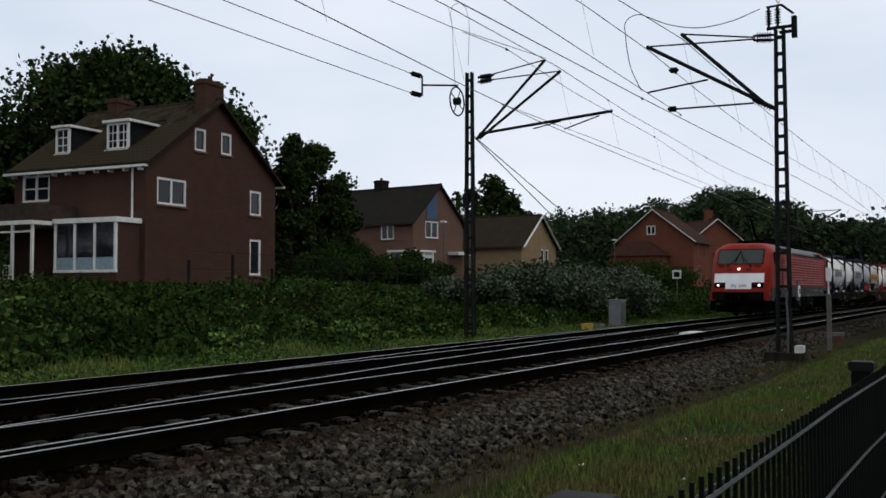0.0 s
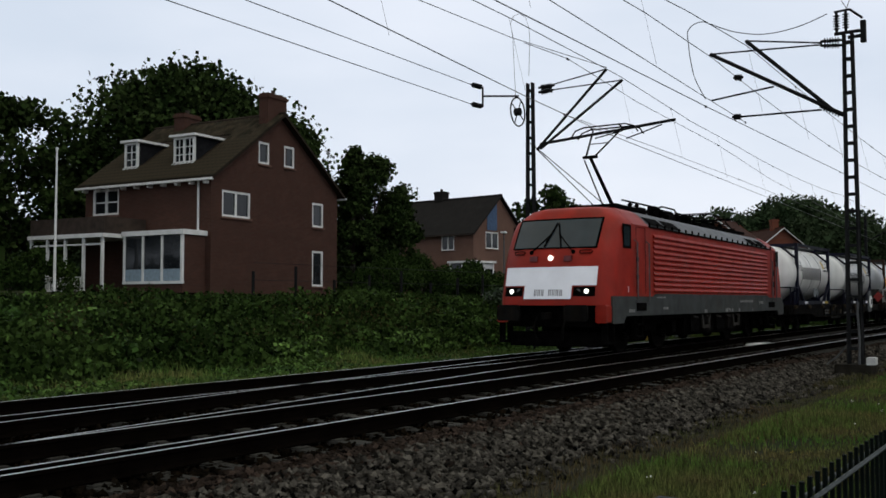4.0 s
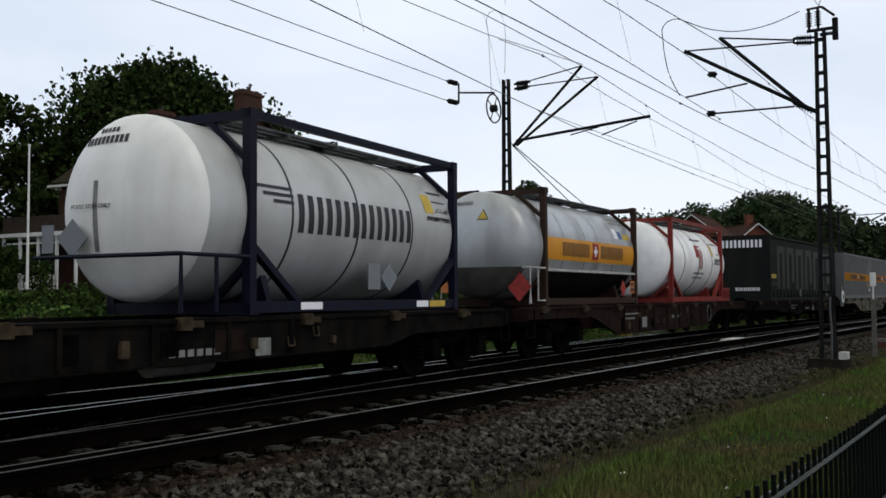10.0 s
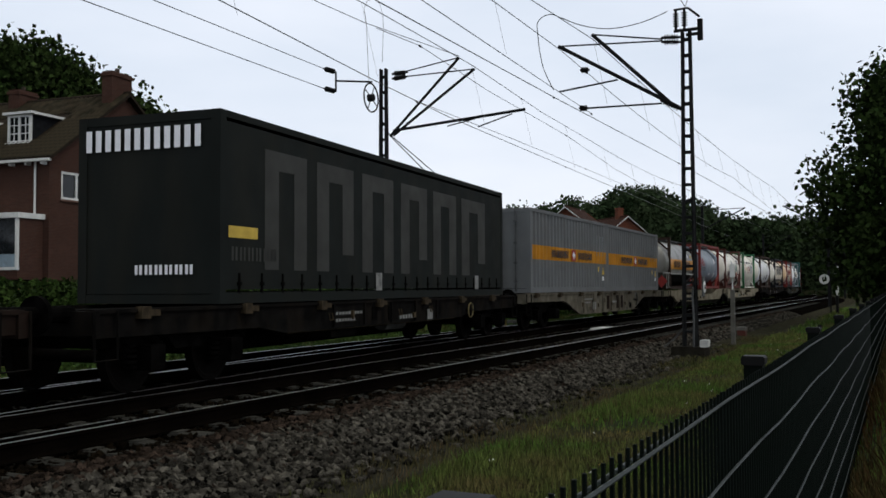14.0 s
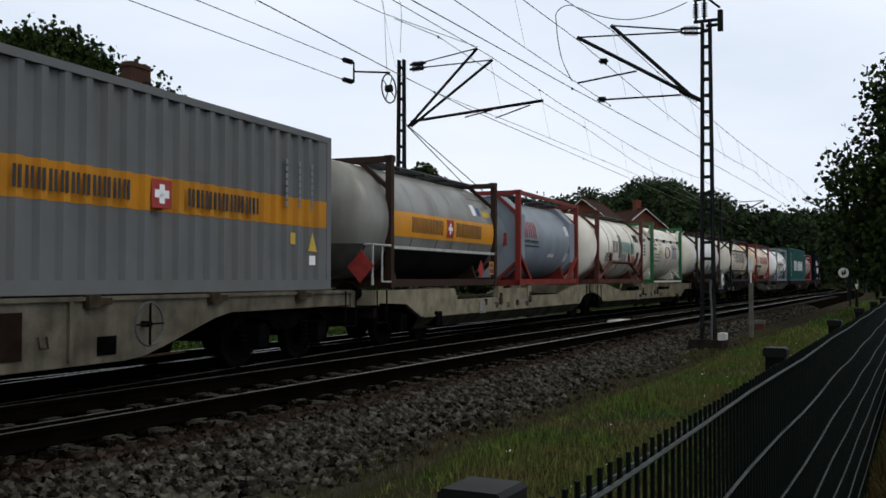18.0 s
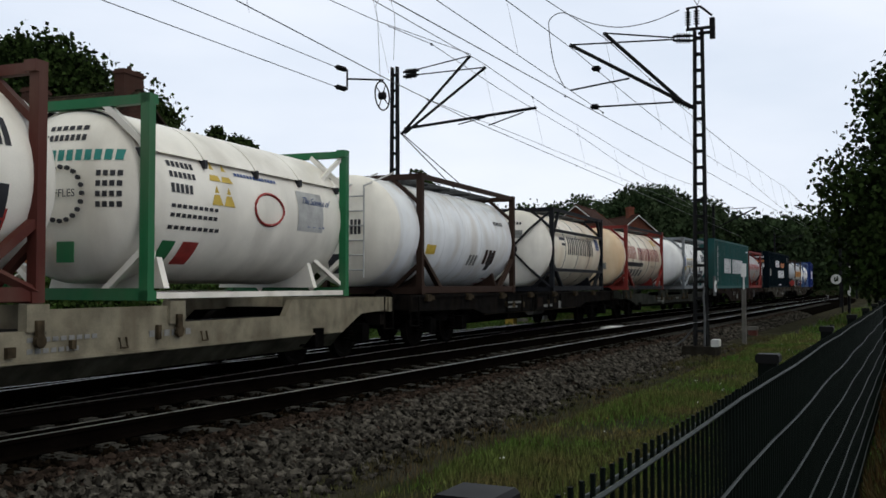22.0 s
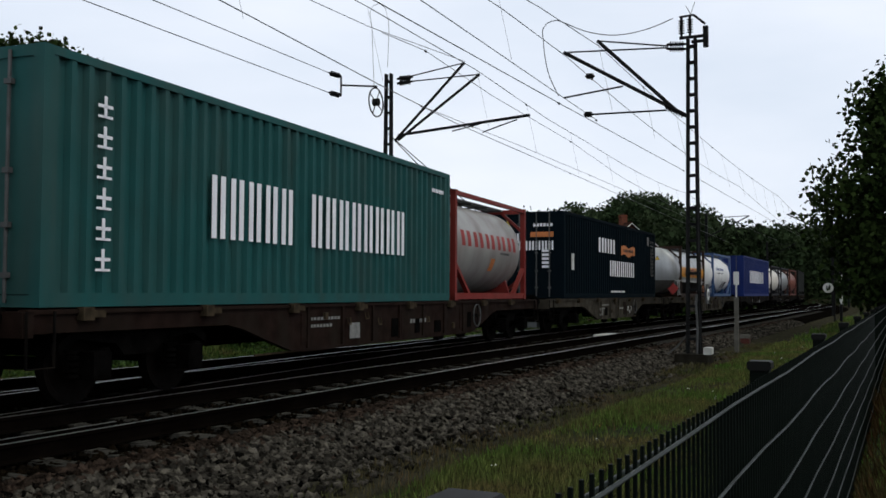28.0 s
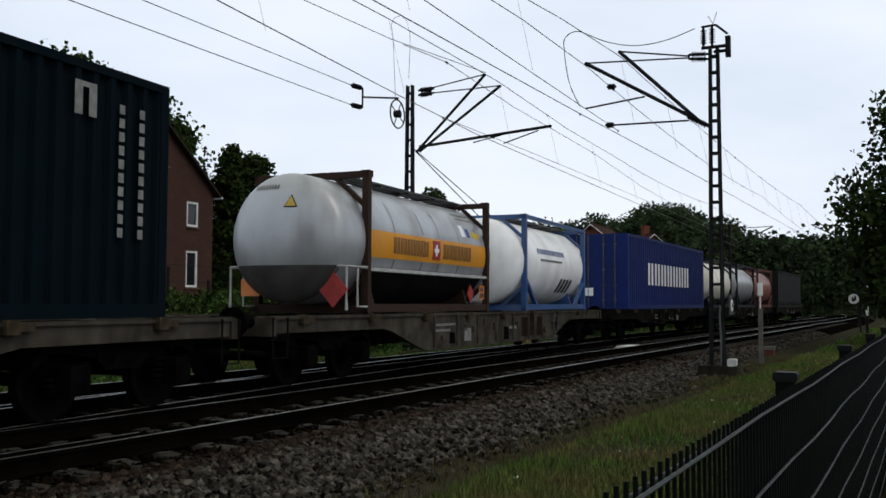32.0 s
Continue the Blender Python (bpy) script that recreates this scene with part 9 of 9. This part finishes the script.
solo("woodland", fastmesh("woodland", v, f_, M_LEAF3), M_LEAF3, "dark wooded hillside behind the houses", "woods", kind="stuff")
g = Geo()
pts_ = np.linspace(-45, 80, 120)
g.add([(262 * math.cos(math.radians(a)), 262 * math.sin(math.radians(a)), zz) for a in pts_ for zz in (-2, 1.3 + (float(np.interp(a, SKY_AZ, SKY_H)) - 2.6) * 1.31 * 0.88 + 0.8 * math.sin(a * 0.9) + 0.6 * math.sin(a * 2.3))], [(2 * i, 2 * i + 1, 2 * i + 3, 2 * i + 2) for i in range(len(pts_) - 1)])
solo("backdrop", g, M_LEAF3, "far dark wooded ridge", "backdrop", kind="structure")

# ---------- small things by the line ----------
M_CAB = mat("grey_cabinet", (0.14, 0.15, 0.16), rough=0.55, var=0.12, scale=3, dirt=(0.06, 0.06, 0.05), dirt_amt=0.4)
cab = thing("relay_cabinet", "grey metal relay cabinet on a concrete base", "cabinet", pose(39.3, 5.5, -0.24, 0, 0, -12))
part("body", Geo().box(-0.32, 0.32, -0.25, 0.25, 0.12, 1.15), M_CAB, cab)
part("lid", Geo().box(-0.35, 0.35, -0.28, 0.28, 1.15, 1.2), M_CAB, cab)
part("base", Geo().box(-0.36, 0.36, -0.3, 0.3, -0.1, 0.12), M_CONC, cab)
part("door_edge", Geo().box(-0.28, 0.28, -0.262, -0.252, 0.2, 1.08), M_STEEL, cab)
yb = thing("grit_box", "small yellow lineside box", "box", pose(35.8, 6.13, -0.27, 0, 0, -12))
part("body", Geo().box(-0.2, 0.2, -0.15, 0.15, 0.0, 0.32), mat("yellow_plastic", (0.42, 0.27, 0.03), rough=0.6), yb)
part("lid", Geo().box(-0.22, 0.22, -0.17, 0.17, 0.32, 0.36), mat("yellow_plastic", (0.42, 0.27, 0.03)), yb)
cb = thing("concrete_block", "pale concrete cable block", "block", pose(38.0, 6.05, -0.27, 0, 0, -12))
part("block", Geo().bevel(-0.25, 0.25, -0.15, 0.15, 0.0, 0.28, 0.03), M_CONC, cb)
sl = thing("sign_board", "white-topped board lying between the tracks", "board", pose(32.2, 2.12, -0.06, 0, 0, -12))
part("board", Geo().bevel(-0.7, 0.7, -0.2, 0.2, -0.02, 0.04, 0.02), mat("white_paint", (0.7, 0.7, 0.68), rough=0.5), sl)
part("foot", Geo().box(-0.6, 0.6, -0.15, 0.15, -0.2, -0.02), M_CONC, sl)


def lineside_post(x, y, h, label):
    t = thing("marker_post", label, "post", pose(x, y, -0.5, 0, 0, -12))
    part("post", Geo().box(-0.06, 0.06, -0.06, 0.06, 0, h), M_CONC, t)
    return t


p1 = lineside_post(30.7, -1.95, 1.72, "pale concrete marker post with a white top box")
part("top_box", Geo().box(-0.07, 0.07, -0.07, 0.07, 2.1, 2.5).box(-0.02, 0.02, -0.02, 0.02, 1.65, 2.1), M_FRAME, p1)
bx = thing("cable_box", "small red and yellow cable box on the ground", "box", pose(36.3, -2.6, -0.47, 0, 0, -12))
part("body", Geo().box(-0.2, 0.2, -0.15, 0.15, 0.0, 0.2), P_REDBR, bx)
part("lid", Geo().box(-0.22, 0.22, -0.17, 0.17, 0.2, 0.32), M_CONC, bx)
st = thing("stump_post", "short black rubber post", "post", pose(36.0, -5.2, -0.5))
part("post", Geo().rod((0, 0, 0), (0, 0, 0.45), 0.06, 8), M_CAP, st)
# round sign and striped post far along the line
sg = thing("line_sign", "round white line sign on a dark post", "sign", pose(62.0, -9.6, -0.5, 0, 0, -12))
part("post", Geo().rod((0, 0, 0), (0, 0, 2.4), 0.05, 8), M_CAP, sg)
part("disc", Geo().rod((-0.05, 0.35, 2.2), (-0.08, 0.35, 2.2), 0.3, 20), M_FRAME, sg)
part("bracket", Geo().bar((0, 0, 2.2), (-0.04, 0.35, 2.2), 0.05, 0.05), M_CAP, sg)
part("bars", Geo().box(-0.095, -0.082, 0.22, 0.30, 2.08, 2.32).box(-0.095, -0.082, 0.38, 0.46, 2.08, 2.32), M_CAP, sg)
bp_ = thing("banded_post", "black and white banded post", "post", pose(63.5, -10.2, -0.5))
part("post", Geo().rod((0, 0, 0), (0, 0, 3.4), 0.09, 8), M_CAP, bp_)
for z in (1.2, 2.4):
    part("white_band", Geo().rod((0, 0, z), (0, 0, z + 0.6), 0.1, 8), M_FRAME, bp_)
# street lamps and flagpole by the houses
for x, y, h in ((72.2, 23.76, 5.0), (91.08, 12.97, 4.3)):
    t = thing("street_lamp", "slender pale street lamp with a flat head", "street lamp", pose(x, y, 1.7), group="street lamps")
    part("pole", Geo().rod((0, 0, 0), (0, 0, h), 0.07, 8, 0.05), M_STEEL, t)
    part("head", Geo().bevel(-0.35, 0.35, -0.18, 0.18, h, h + 0.14, 0.05), M_FRAME, t)
sb = thing("square_sign", "white square sign on a short post on the bank", "sign", pose(57.8, 4.6, 0.5, 0, 0, -8))
part("post", Geo().rod((0, 0, 0), (0, 0, 1.6), 0.04, 8), M_STEEL, sb)
part("plate", Geo().box(-0.04, -0.02, -0.26, 0.26, 1.5, 2.0), M_FRAME, sb)
part("marking_bars", Geo().box(-0.05, -0.041, -0.17, 0.17, 1.6, 1.9), M_CAP, sb)
fp = thing("flagpole", "white flagpole in the garden", "flagpole", pose(33.0, 31.8, 1.6))
part("pole", Geo().rod((0, 0, 0), (0, 0, 6.5), 0.07, 8, 0.04), M_FRAME, fp)
part("knob", Geo().rod((0, 0, 6.5), (0, 0, 6.6), 0.07, 8), M_FRAME, fp)
# garden fence posts on the bank's top
gf = thing("garden_fence", "dark wire garden fence on thin posts", "fence")
for i in range(14):
    x, y = 33 + 2.4 * i, 21.5 - 0.55 * i
    part("post", Geo().rod((x, y, 1.0), (x, y, 2.55 + 0.3 * math.sin(i * 2.1)), 0.075, 6), M_CAP, gf)
for z in (2.2, 2.9):
    part("line_wire", Geo().rod((33, 21.5, z), (33 + 2.4 * 13, 21.5 - 0.55 * 13, z), 0.012, 5), M_CAP, gf)
# far catenary masts
for s in (82.0, 130.0):
    x, y = near_pt(s, -2.6)
    t = thing("far_mast", "distant slim catenary mast with arms", "catenary mast", pose(x, y, -0.4, 0, 0, -math.degrees(MH)), group="catenary masts")
    part("pole", Geo().bar((0, 0, 0), (0, 0, 8.6), 0.2, 0.2), M_DARKSTEEL, t)
    part("cantilever_tube", Geo().rod((0, 0, 6.4), (0, 3.4, 8.2), 0.05, 6), M_DARKSTEEL, t)
    part("stay", Geo().rod((0, 0, 8.0), (0, 3.4, 8.2), 0.03, 6), M_DARKSTEEL, t)
    x, y = far_pt(s, 3.2)
    t = thing("far_mast", "distant slim catenary mast on the far side", "catenary mast", pose(x, y, -0.3, 0, 0, -math.degrees(MH)), group="catenary masts")
    part("pole", Geo().bar((0, 0, 0), (0, 0, 8.2), 0.2, 0.2), M_DARKSTEEL, t)
    part("cantilever_tube", Geo().rod((0, 0, 6.2), (0, -3.4, 7.9), 0.05, 6), M_DARKSTEEL, t)
    part("stay", Geo().rod((0, 0, 7.8), (0, -3.4, 7.9), 0.03, 6), M_DARKSTEEL, t)


# ---------- what moves ----------
def motions():
    times = [0.5 * i for i in range(65)]
    for ob, u0, u1, dx, dz in MOVERS:
        walk(ob, [(t, car_pose(t, u0, u1) @ pose(dx, 0, dz)) for t in times])
    # wheels turn as they roll
    fine = np.linspace(0, 32, 3201)
    gone = train_at(0) - train_at(fine)
    for ob, x, r in WHEELS:
        step = math.radians(80) * r
        rolled = np.append(np.arange(0, gone[-1], step), gone[-1])
        walk(ob, [(float(np.interp(q, gone, fine)), pose(x, 0, r, 0, -math.degrees(q / r), 0)) for q in rolled])


motions()
